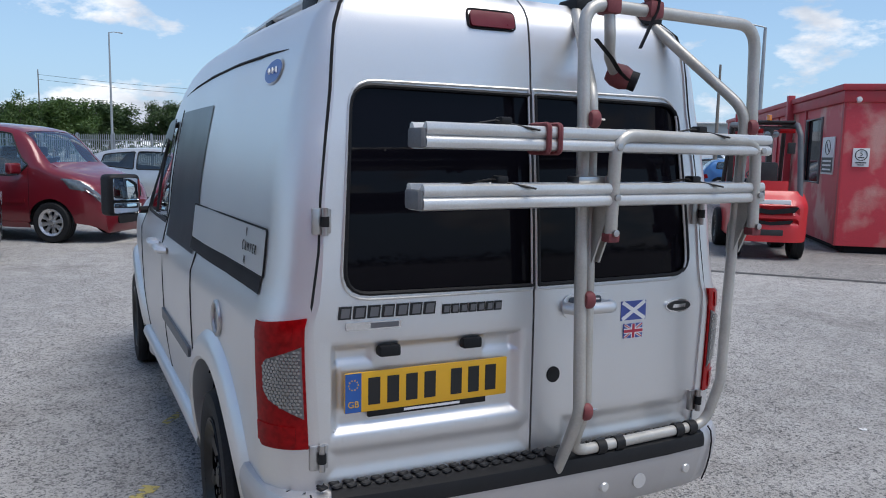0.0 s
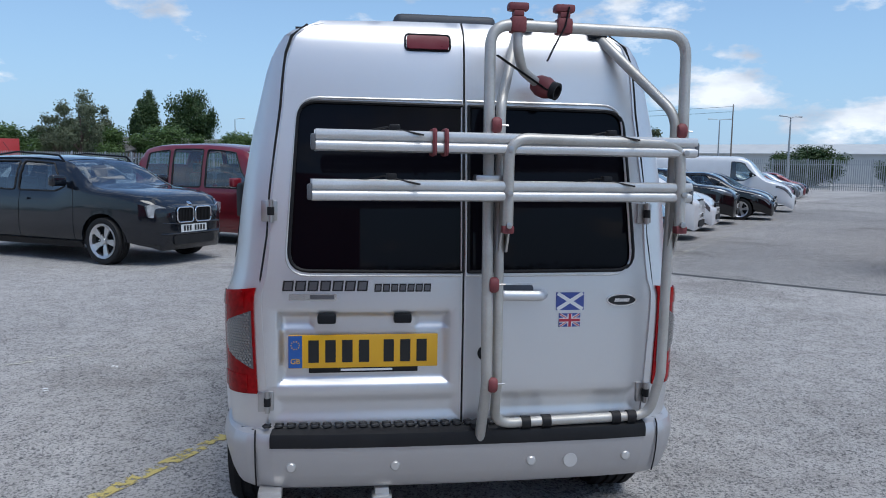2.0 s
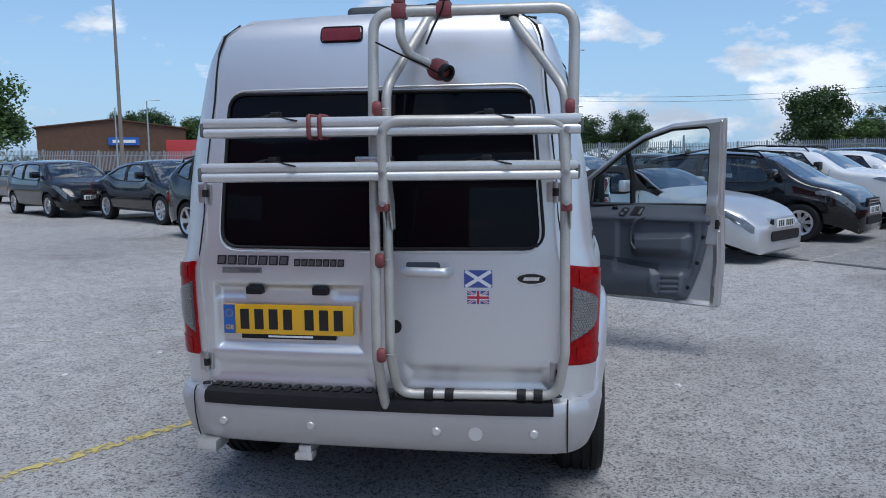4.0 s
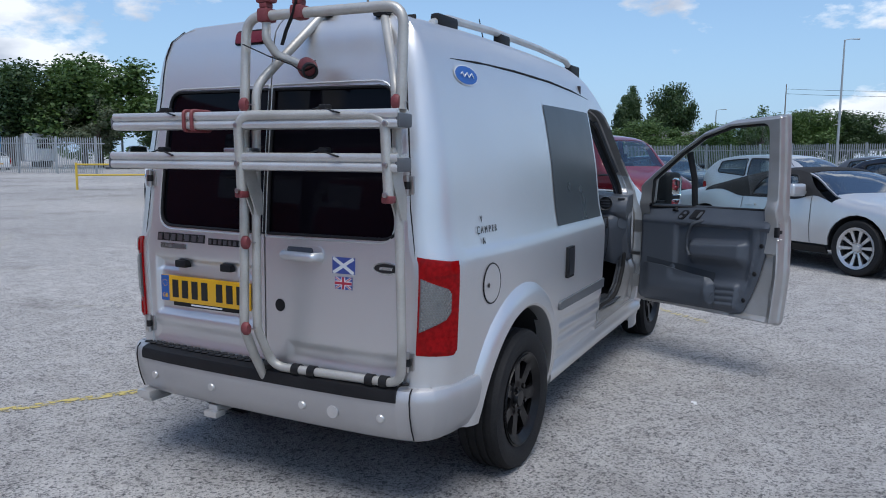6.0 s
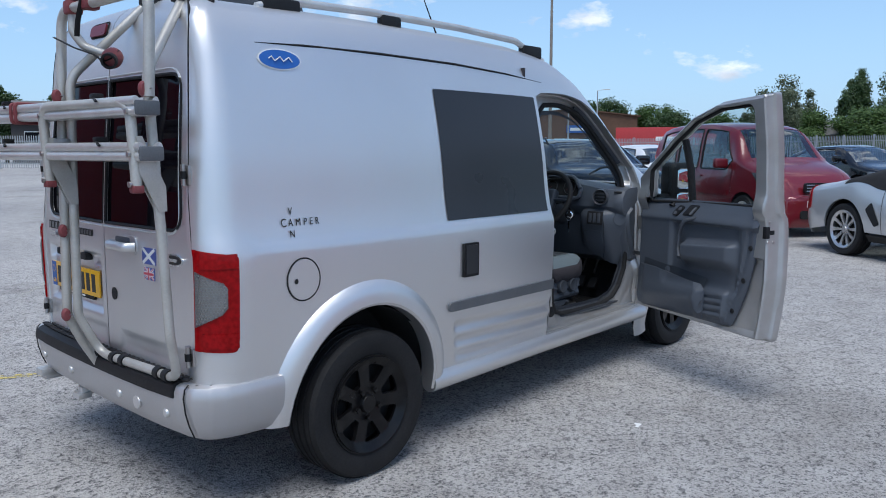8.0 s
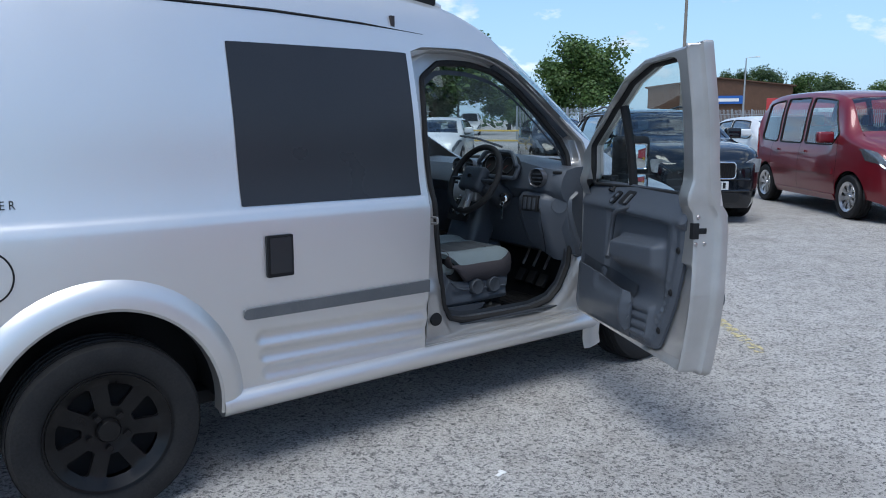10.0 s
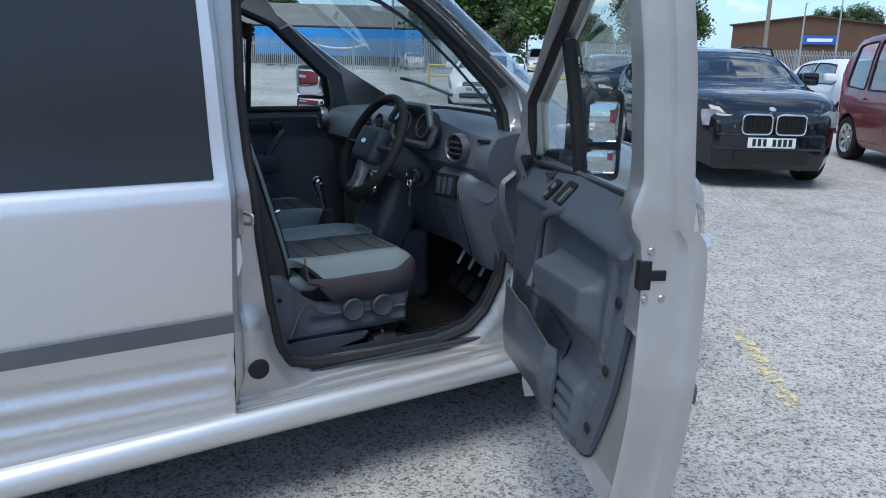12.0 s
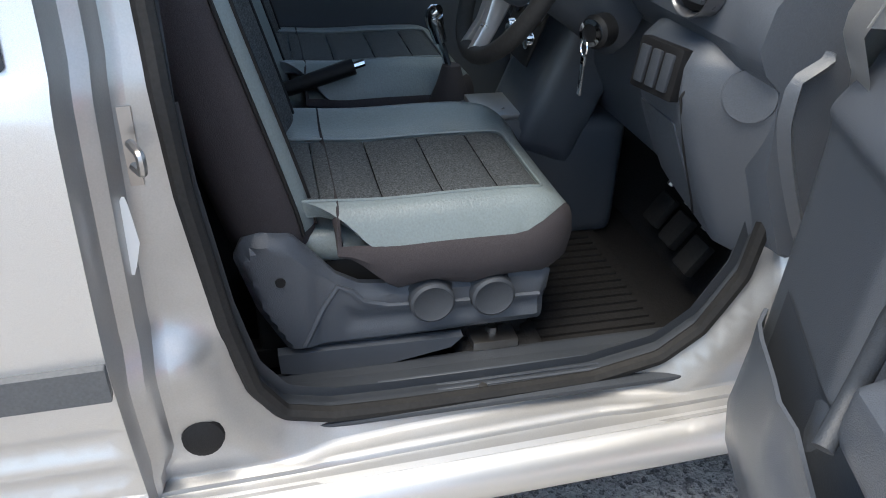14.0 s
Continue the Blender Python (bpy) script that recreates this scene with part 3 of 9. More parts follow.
def car(name, label, category, at, colour, L, half, H, base, front, R, top, belt, windows, screen, rear=None, style="five", trim=None, plate_mat=WHITEPLATE, kidney=False, group="parked cars", soft=None, rails=False, detail=True, lamp=None, pane=None, strip=False):
    """A parked car: body with cut-out windows and wheel arches, panes, wheels, lamps, grille, plates, mirrors. y = 0 is its tail."""
    ob = thing(name, label, category, group, at=at @ Matrix.Translation((0, -L / 2, 0)))
    pane = pane or PANEDARK
    sec = [(0.88, 0.20), (0.96, 0.32), (1.0, 0.56), (0.985, belt - 0.12), (0.955, belt - 0.01), (0.94, belt + 0.03)]
    sec = [(half * x, z) for x, z in sec] + [(half * 0.86, (belt + H) / 2 + 0.05), (half * 0.77, H - 0.10), (half * 0.69, H - 0.045), (half * 0.42, H - 0.01), (0, H)]
    y0, y1 = screen[0], screen[1]          # windscreen base and top
    cabin = [(0, 0.0), (0.10, 0.3), (rear[1] if rear else 0.30, 1.0), (y1, 1.0), (y0, 0.06), (y0 + 0.1, 0), (L, 0)]
    if rear:
        cabin = [(0, 0.0), (max(rear[0], 0.05), 0.1), (rear[1] + 0.15, 1.0)] + cabin[3:]
    plan = [(0, 0.80), (0.10, 0.90), (0.40, 0.975), (1.0, 1.0), (L - 1.2, 1.0), (L - 0.5, 0.95), (L - 0.18, 0.86), (L, 0.70)]
    sh = Shell(sec, belt, top, cabin, plan, 0.16)
    vb, vt, vr = sh.vw, sh.v[7] + 0.02, sh.v[8]
    wy = (L - front - base, L - front)
    outline = [(0.0, vr), (0.0, 0.05)]
    for c in wy:
        arc = arch(c, R, R * 1.17, R * 1.17, 180, 0, 12)
        outline += sh.to([(a, max(b, 0.22)) for a, b in arc])
    outline += [(L, 0.05), (L, vr)]
    tops, caps = {}, []
    wins = [[(y, vb + 0.03 + f * (vt - vb - 0.06)) for y, f in w] for w in windows]
    wins = [fillet(w, 0.05, 3) for w in wins]
    cut = wins
    if soft:    # the upper sides belong to the fabric roof
        outline += [(y0 + 0.05, vr), (y0 + 0.02, vb + 0.012), (rear[0] - 0.12, vb + 0.012), (rear[0] - 0.20, vr)]
        cut = []
    for s in (1, -1):
        part("side_panel", panel(outline, sh.at(s), cut, step=0.10, thick=0.02, flip=s < 0), colour, ob)
        for w in wins:
            part("window_seal", sweep([tuple(sh.at(s, 0.002)(np.array(p[0]), np.array(p[1]))) for p in dense(w, 0.12)], 0.013, 5, True), RUBBER, ob)
    scr = [[(y0 - 0.02, vr + 0.04), (y1 + 0.02, vr + 0.02), (y1 + 0.02, sh.vmax), (y0 - 0.02, sh.vmax)]]
    if rear:
        scr.append([(rear[0] + 0.02, vr + 0.04), (rear[1] - 0.02, vr + 0.02), (rear[1] - 0.02, sh.vmax), (rear[0] + 0.02, sh.vmax)])
    cuts = sorted([y1 + 0.02, y0 - 0.02] + ([rear[0] + 0.02, rear[1] - 0.02] if rear else []))
    runs = [(0.0, cuts[0])] + [(cuts[i], cuts[i + 1]) for i in range(1, len(cuts) - 1, 2)] + [(cuts[-1], L)]
    softs = []
    for s in (1, -1):
        for a, b in runs:
            bm = panel([(a, vr), (b, vr), (b, sh.vmax), (a, sh.vmax)], sh.at(s), step=0.13, thick=0.02, flip=s < 0)
            (softs if soft and a > 0.6 and b < y0 else tops.setdefault("bonnet" if b == L else "boot_lid" if a == 0 and rear else "roof", [])).append(bm)
        for c in scr:   # strips beside the screens
            a, b = min(p[0] for p in c), max(p[0] for p in c)
            part("pillar", panel([(a, vr), (b, vr), (b, vr + 0.03), (a, vr + 0.03)], sh.at(s), step=0.13, thick=0.02, flip=s < 0), colour, ob)
    for y, push in ((0.0, -0.04), (L, 0.05)):
        k = [sh.xz(y, v) for v in np.linspace(0.05, sh.vmax, 12)]
        ring = [(float(x), y, float(z)) for x, z in k] + [(-float(x), y, float(z)) for x, z in k[-2::-1]]
        bm = bmesh.new()
        cz = sum(p[2] for p in ring) / len(ring)
        outer = [bm.verts.new(p) for p in ring]
        mid = [bm.verts.new((p[0] * 0.86, y + push, cz + (p[2] - cz) * 0.86)) for p in ring]
        inn = [bm.verts.new((p[0] * 0.5, y + push * 1.3, cz + (p[2] - cz) * 0.5)) for p in ring]
        for A, B in ((outer, mid), (mid, inn)):
            for i in range(len(A)):
                j = (i + 1) % len(A)
                bm.faces.new((A[i], A[j], B[j], B[i]))
        bm.faces.new(inn)
        bmesh.ops.recalc_face_normals(bm, faces=bm.faces)
        caps.append(bm)
    for nm, run in tops.items():
        part(nm, join(*run), colour, ob)
    part("rear_bumper", caps[0], colour, ob)
    part("front_bumper", caps[1], colour, ob)
    if softs:
        for s in (1, -1):
            hood_side = [(rear[0] - 0.12, vb + 0.006), (y0 - 0.02, vb + 0.006), (y1 + 0.05, vr), (rear[0] - 0.05, vr)]
            part("soft_top_side", panel(fillet(hood_side, 0.03, 3), sh.at(s, 0.004), wins, step=0.09, thick=0.014, flip=s < 0), soft, ob, "black folded fabric roof")
            part("side_intake", panel(fillet([(1.36, sh.height(1.4, 0.62)), (1.52, sh.height(1.5, 0.42)), (1.62, sh.height(1.6, 0.45)), (1.46, sh.height(1.5, 0.72))], 0.03, 3), sh.at(s, 0.004), step=0.06), SEAM, ob)
        part("soft_top", join(*softs), soft, ob, "black folded fabric roof")
    for s in (1, -1):
        for w in wins:
            part("side_window", panel(w, sh.at(s, -0.006), step=0.15), pane, ob)
    for i, c in enumerate(scr):
        part("windscreen" if i == 0 else "rear_window", join(*[panel(c, sh.at(s, -0.006), step=0.13) for s in (1, -1)]), pane, ob)
    # cabin floor tub and seats behind the panes
    zl = belt - 0.28
    part("cabin_tub", join(block(-half * 0.84, half * 0.84, 0.3 if not rear else rear[0] + 0.1, y0 - 0.1, 0.25, zl, 0.03), block(-half * 0.8, half * 0.8, y0 - 0.45, y0 - 0.08, zl, belt - 0.03, 0.06)), DASHDARK, ob)
    if detail:
        for yy in ([y1 - 0.55] if soft else [y1 - 0.35, y1 - 1.25]):
            for xx in (-0.36, 0.36):
                if yy > 0.7:
                    st = block(xx - 0.24, xx + 0.24, yy - 0.1, yy + 0.06, zl, min(belt + 0.28, H - 0.35), 0.05)
                    st = join(st, block(xx - 0.12, xx + 0.12, yy - 0.12, yy - 0.02, min(belt + 0.29, H - 0.34), min(belt + 0.46, H - 0.16), 0.03))
                    part("seat", st, CLOTH, ob)
    for i, c in enumerate(wy):
        for s in (1, -1):
            wheel(ob, (s * (half - 0.12), c, R), R, 0.215, R * (0.72 if style in ("five", "ten") else 0.66), style, s)
            part("wheel_arch_liner", liner(s * (half - 0.34), s * (half - 0.05), c, R, R * 1.16), SEAM, ob)
    # lamps, grille, bumper
    zt = float(sh.top(L - 0.25))
    for s in (1, -1):
        yy = [(L - 0.62, 0.40), (L - 0.04, 0.30), (L - 0.04, 0.80), (L - 0.30, 0.92)]
        v0, v1 = sh.height(L - 0.3, zt * 0.55), sh.height(L - 0.3, zt - 0.03)
        if not kidney:
            part("headlamp", panel(fillet([(y, v0 + f * (v1 - v0)) for y, f in yy], 0.04, 3), sh.at(s, 0.008), step=0.09, thick=0.02, flip=s < 0), lamp or LAMPGLASS, ob)
        v0, v1 = sh.height(0.2, belt * 0.62), sh.height(0.2, belt * 1.0)
        part("tail_lamp", panel([(0.0, v0), (0.24, v0 + 0.04), (0.2, v1), (0.0, v1)], sh.at(s, 0.008), step=0.09, thick=0.02, flip=s < 0), REDLENS, ob)
        yy = y0 - 0.42
        x, z = sh.xz(yy, vb)
        mb = block(-0.05, 0.19, -0.05, 0.06, 0.0, 0.16, 0.04, 3)
        mb = join(mb, block(-0.12, 0.0, -0.02, 0.03, 0.03, 0.06))
        part("door_mirror", moved(mb, Matrix.Translation((s * (float(x) + 0.06), yy, float(z) + 0.02)) @ Matrix.Diagonal((s, 1, 1, 1))), trim or colour, ob)
        if detail:
            for yy in ([y0 - 1.25] if len(windows) < 2 else [y0 - 1.25, y0 - 2.15]):
                if yy > 0.5:
                    vv = vb - 0.10
                    part("door_handle", panel(rect(yy - 0.09, yy + 0.09, vv - 0.012, vv + 0.016, 0.01, 2), sh.at(s, 0.03), step=0.06, thick=0.028, flip=s < 0), colour, ob)
            for yy in ([y0 - 1.42, y0 - 0.28] if len(windows) < 2 else [y0 - 2.35, y0 - 1.38, y0 - 0.25]):
                if yy > 0.6:
                    part("door_seam", panel([(yy, 0.16), (yy + 0.007, 0.16), (yy + 0.007, vb + 0.02), (yy, vb + 0.02)], sh.at(s, 0.003), step=0.1), SEAM, ob)
            part("sill_trim", panel([(wy[0] + R * 1.25, 0.03), (wy[1] - R * 1.25, 0.03), (wy[1] - R * 1.25, 0.13), (wy[0] + R * 1.25, 0.13)], sh.at(s, 0.012), step=0.12, thick=0.02, flip=s < 0), trim or BLACKTRIM, ob)
    fy = L + 0.035
    part("lower_grille", plate(rect(-half * 0.45, half * 0.45, 0.29, 0.42, 0.05), fy - 0.04, 0.085), SEAM, ob)
    if kidney:
        for s in (1, -1):
            part("grille", join(plate(rect(s * 0.182 - 0.155, s * 0.182 + 0.155, 0.612, 0.812, 0.06), fy - 0.02, 0.065)), SEAM, ob)
            part("grille_frame", sweep([(x, fy + 0.047, z) for x, z in rect(s * 0.182 - 0.160, s * 0.182 + 0.160, 0.606, 0.818, 0.06)], 0.011, 8, True), CHROME, ob)
            for k in range(9):
                xx = s * 0.182 - 0.12 + k * 0.03
                part("grille_bar", block(xx - 0.003, xx + 0.003, fy + 0.045, fy + 0.055, 0.622, 0.802), BLACKRIM, ob)
            part("front_lamp", moved(plate(fillet([(0.0, 0.0), (0.36, 0.02), (0.39, 0.19), (0.26, 0.20), (0.05, 0.13)] if s > 0 else [(0.0, 0.0), (-0.05, 0.13), (-0.26, 0.20), (-0.39, 0.19), (-0.36, 0.02)], 0.025, 3), -0.06, 0.10), pose(s * 0.385, L + 0.028, 0.665, 0, 0, -s * 22)), LAMPCLEAR, ob)
            part("fog_lamp", moved(lathe([(0.0, 0.02), (0.045, 0.016), (0.05, 0.0), (0.0, -0.02)], 18, False), pose(s * 0.54, L - 0.01, 0.54, 0, 0, 90 - s * 20)), LAMPGLASS, ob)
        part("bumper_lip", sweep(fillet([(-0.70, L - 0.16, 0.455), (-0.54, L + 0.060, 0.445), (0.54, L + 0.060, 0.445), (0.70, L - 0.16, 0.455)], 0.08, 4, False), 0.018, 8), colour, ob)
        part("bumper_crease", sweep(fillet([(-0.72, L - 0.16, 0.60), (-0.54, L + 0.056, 0.595), (0.54, L + 0.056, 0.595), (0.72, L - 0.16, 0.60)], 0.08, 4, False), 0.013, 8), colour, ob)
        part("bonnet_badge", moved(lathe([(0.0, 0.008), (0.036, 0.006), (0.04, 0.0), (0.0, 0.0)], 18, False), pose(0, L - 0.02, 0.872, 0, -60, 90)), CHROME, ob)
    else:
        part("grille", plate(rect(-half * 0.36, half * 0.36, zt - 0.30, zt - 0.14, 0.04), fy - 0.03, 0.045), BLACKTRIM, ob)
        for k in range(3):
            part("grille_bar", block(-half * 0.33, half * 0.33, fy + 0.012, fy + 0.02, zt - 0.27 + k * 0.045, zt - 0.255 + k * 0.045), CHROME, ob)
    for y, m_, dy in ((L + 0.06, plate_mat, 0.012), (-0.06, YELLOWPLATE, -0.012)):
        pl = part("number_plate", block(-0.26, 0.26, min(y, y + dy), max(y, y + dy), 0.46, 0.571, 0.003), m_, ob)
        for k in range(7):
            xx = -0.2 + k * 0.058 + (0.045 if k > 3 else 0)
            yb = y + dy
            if not CHARACTER:
                CHARACTER.append(part("plate_character", block(-0.019, 0.019, -0.002, 0.002, -0.039, 0.039), BLACKINK, pl))
                bar = CHARACTER[0]
            else:
                bar = new("plate_character", CHARACTER[0].data)
                bar.parent = pl
            bar.matrix_basis = pose(xx, yb, 0.516)
    part("plate_mount", block(-0.30, 0.30, L - 0.05, L + 0.058, 0.44, 0.59, 0.01), colour, ob)
    part("plate_mount", block(-0.30, 0.30, -0.058, 0.05, 0.44, 0.59, 0.01), colour, ob)
    if strip:
        for s in (1, -1):
            part("rub_strip", panel(sh.to([(wy[0] + R * 1.3, 0.60), (wy[1] - R * 1.3, 0.60), (wy[1] - R * 1.3, 0.68), (wy[0] + R * 1.3, 0.68)]), sh.at(s, 0.018), step=0.1, thick=0.018, flip=s < 0), colour, ob)
    if rails:
        for s in (1, -1):
            pts = [(s * half * 0.7, y, float(sh.top(y)) + dz) for y, dz in ((y1 - 2.3, -0.05), (y1 - 2.2, 0.02), (y1 - 1.0, 0.03), (y1 - 0.1, 0.02), (y1, -0.05))]
            part("roof_rail", sweep(fillet(pts, 0.05, 3, False), 0.016, 6), BLACKRIM, ob)
    part("antenna", sweep([(0, (rear[1] if rear else 0.4) + 0.25, H - 0.01), (0, (rear[1] if rear else 0.4) + 0.05, H + 0.2)], 0.004, 5), BLACKTRIM, ob)
    return ob


def nose(x, y, L, head=HEAD):
    """The pose of a car whose nose stands at (x, y)."""
    m = pose(x, y, 0, 0, 0, head)
    return m @ Matrix.Translation((0, -L / 2, 0))


NAVY = paint("dark_blue_black_paint", (0.005, 0.007, 0.011), 0.0, 0.2, 1.0)
MAROON = paint("red_paint", (0.17, 0.008, 0.016), 0.15, 0.30, 0.8)
WHITECAR = paint("white_paint", (0.66, 0.67, 0.68))
BLACKCAR = paint("black_paint", (0.004, 0.004, 0.005), 0.0, 0.2, 1.0)
for dark_ in (NAVY, BLACKCAR):
    dark_.node_tree.nodes["Principled BSDF"].inputs["Specular IOR Level"].default_value = 0.15
SILVERCAR = paint("silver_car_paint", (0.58, 0.585, 0.59), 0.6, 0.33, 0.6)
GREYCAR = paint("grey_paint", (0.10, 0.105, 0.115), 0.4, 0.35)
BLUECAR = paint("blue_paint", (0.04, 0.15, 0.36), 0.3, 0.35)
FABRIC = material("black_roof_fabric", (0.012, 0.012, 0.013), 0.9, bump=0.3, bump_scale=500)

HATCH = dict(L=4.0, half=0.86, H=1.47, base=2.5, front=0.80, R=0.305, belt=0.92,
             top=[(0, 0.72), (0.06, 0.95), (0.22, 1.16), (0.50, 1.38), (1.0, 1.45), (1.7, 1.47), (2.3, 1.44), (2.6, 1.36), (3.28, 0.98), (3.6, 0.90), (3.85, 0.78), (4.0, 0.60)],
             windows=[[(0.55, 0.2), (1.42, 0.0), (1.42, 1.0), (0.62, 0.9)], [(1.50, 0.0), (2.75, 0.0), (2.40, 1.0), (1.50, 1.0)]], screen=(3.20, 2.52), rear=(0.14, 0.46))
SALOON = dict(L=4.75, half=0.90, H=1.44, base=2.8, front=0.86, R=0.325, belt=0.92,
              top=[(0, 0.72), (0.08, 0.94), (0.75, 1.02), (1.0, 1.10), (1.6, 1.36), (2.2, 1.43), (2.7, 1.44), (3.0, 1.38), (3.75, 0.98), (4.3, 0.86), (4.6, 0.74), (4.75, 0.58)],
              windows=[[(1.25, 0.1), (2.12, 0.0), (2.12, 1.0), (1.65, 0.85)], [(2.20, 0.0), (3.20, 0.0), (2.85, 1.0), (2.20, 1.0)]], screen=(3.66, 2.95), rear=(0.95, 1.62))
SUV = dict(L=4.45, half=0.90, H=1.55, base=2.76, front=0.80, R=0.335, belt=0.99,
           top=[(0, 0.80), (0.06, 1.02), (0.20, 1.20), (0.50, 1.44), (1.0, 1.53), (1.8, 1.55), (2.5, 1.52), (2.75, 1.47), (3.42, 1.11), (3.9, 1.06), (4.22, 0.995), (4.40, 0.92), (4.45, 0.85)],
           windows=[[(0.48, 0.35), (0.92, 0.1), (0.92, 1.0), (0.60, 0.9)], [(0.98, 0.05), (1.85, 0.0), (1.85, 1.0), (0.98, 1.0)], [(1.93, 0.0), (2.95, 0.0), (2.55, 1.0), (1.93, 1.0)]], screen=(3.36, 2.66), rear=(0.14, 0.44))
MPV = dict(L=4.03, half=0.835, H=1.83, base=2.62, front=0.78, R=0.310, belt=0.99,
           top=[(0, 0.80), (0.03, 1.15), (0.10, 1.50), (0.25, 1.75), (0.8, 1.82), (1.6, 1.83), (2.2, 1.80), (2.55, 1.75), (2.72, 1.68), (3.20, 1.18), (3.50, 1.09), (3.78, 0.98), (3.95, 0.84), (4.03, 0.66)],
           windows=[[(0.30, 0.05), (0.95, 0.0), (0.95, 0.95), (0.38, 0.9)], [(1.05, 0.0), (1.78, 0.0), (1.78, 0.97), (1.05, 0.97)], [(1.88, 0.0), (2.92, 0.0), (2.54, 0.97), (1.88, 0.97)]], screen=(3.16, 2.66), rear=(0.06, 0.20))
ROADSTER = dict(L=4.37, half=0.90, H=1.28, base=2.475, front=0.95, R=0.335, belt=0.86,
                top=[(0, 0.70), (0.10, 0.86), (0.6, 0.95), (1.1, 1.05), (1.6, 1.20), (2.0, 1.27), (2.3, 1.28), (2.55, 1.22), (3.15, 0.92), (3.7, 0.84), (4.15, 0.70), (4.37, 0.52)],
                windows=[[(1.75, 0.05), (2.68, 0.0), (2.40, 1.0), (1.95, 1.0)]], screen=(3.05, 2.48), rear=(1.05, 1.45))
PANELVAN = dict(L=5.2, half=0.98, H=2.05, base=3.3, front=0.90, R=0.33, belt=1.10,
                top=[(0, 1.0), (0.02, 1.6), (0.08, 1.98), (0.6, 2.04), (2.0, 2.05), (3.2, 2.03), (3.55, 1.94), (4.25, 1.22), (4.7, 1.08), (5.0, 0.92), (5.2, 0.66)],
                windows=[[(3.05, 0.0), (3.95, 0.0), (3.50, 0.85), (3.05, 0.85)]], screen=(4.18, 3.46), rear=None)


# ---- the camper van ----
VAN_SEC = [(0.785, 0.20), (0.80, 0.25), (0.835, 0.40), (0.86, 0.64), (0.866, 0.90), (0.8635, 0.988), (0.855, 1.020), (0.844, 1.042), (0.796, 1.38), (0.745, 1.64), (0.702, 1.79), (0.648, 1.885), (0.585, 1.925), (0.40, 1.945), (0, 1.955)]
VAN_TOP = [(-0.2, 1.955), (1.0, 1.965), (1.9, 1.955), (2.25, 1.92), (2.55, 1.82), (3.05, 1.48), (3.46, 1.16), (3.62, 1.10), (4.0, 1.0), (4.22, 0.88), (4.32, 0.70)]
VAN = Shell(VAN_SEC, 1.04, VAN_TOP, [(-0.2, 1), (3.15, 1), (3.46, 0.3), (3.62, 0), (4.32, 0)], [(-0.2, 0.955), (0.15, 0.96), (0.6, 0.985), (1.0, 1), (2.2, 0.998), (3.3, 0.99), (3.7, 0.965), (4.1, 0.87), (4.32, 0.70)], 0.20)
rear_y = pchip([0.2, 1.0, 1.2, 1.6, 1.88, 1.93, 1.97], [-0.018, -0.012, 0.0, 0.042, 0.080, 0.115, 0.17])
rear_r = pchip([0.2, 0.6, 1.2, 1.64, 1.89, 1.97], [0.150, 0.150, 0.120, 0.095, 0.040, 0.02])
CX = 0.008                      # the doors' middle
def van_front(s=1, out=0.0):
    fn = VAN.at(s, out)

    def turned(y, v):
        P = fn(y, v)
        P[..., 0] += CX + SKEW(y)
        return P
    return turned


VR = VAN.v[11]                  # where side and roof meet
SKEW = lambda y: -0.030 * np.maximum(np.asarray(y, float) - 0.6, 0)   # the body stands turned a little to the rear doors


def van_side(s=1, out=0.0, ribs=False):
    """fn(y, v) of the van's flank, carried round the rear corner as an arc."""
    def fn(y, v):
        y, v = np.asarray(y, float), np.asarray(v, float)
        x, z = VAN.xz(np.maximum(y, 0.0), v)
        x2, z2 = VAN.xz(np.maximum(y, 0.0), v + 0.01)
        d = np.stack([x2 - x, z2 - z], -1)
        d /= np.maximum(np.linalg.norm(d, axis=-1), 1e-9)[..., None]
        o = np.full_like(x, out)
        if ribs:
            for zr, ys in ((0.524, 1.262), (0.449, 1.275), (0.374, 1.290)):   # fluted panel: three hollow channels, round at the rear
                zc = zr + 0.025 * np.clip(2.05 - y, 0, 0.8)
                e = np.clip(np.hypot(np.maximum(ys - y, 0) + np.maximum(y - 2.045, 0), z - zc) / 0.037, 0, 1)
                o = o - 0.015 * (0.5 + 0.5 * np.cos(math.pi * e)) ** 0.8
        x, z = x + d[..., 1] * o, z - d[..., 0] * o
        ry, r = rear_y(z), rear_r(z)
        fade = np.clip(1 - y / 0.6, 0, 1)
        th = np.clip((r - y) / r, 0, math.pi / 2)
        px = np.where(y < r, x - r + (r) * np.cos(th), x)
        py = np.where(y < r, ry * fade + r - (r + o) * np.sin(th), y + ry * fade)
        return np.stack([s * px + CX + SKEW(y), py, z], -1)
    return fn


def V(pts):
    return VAN.to(pts)


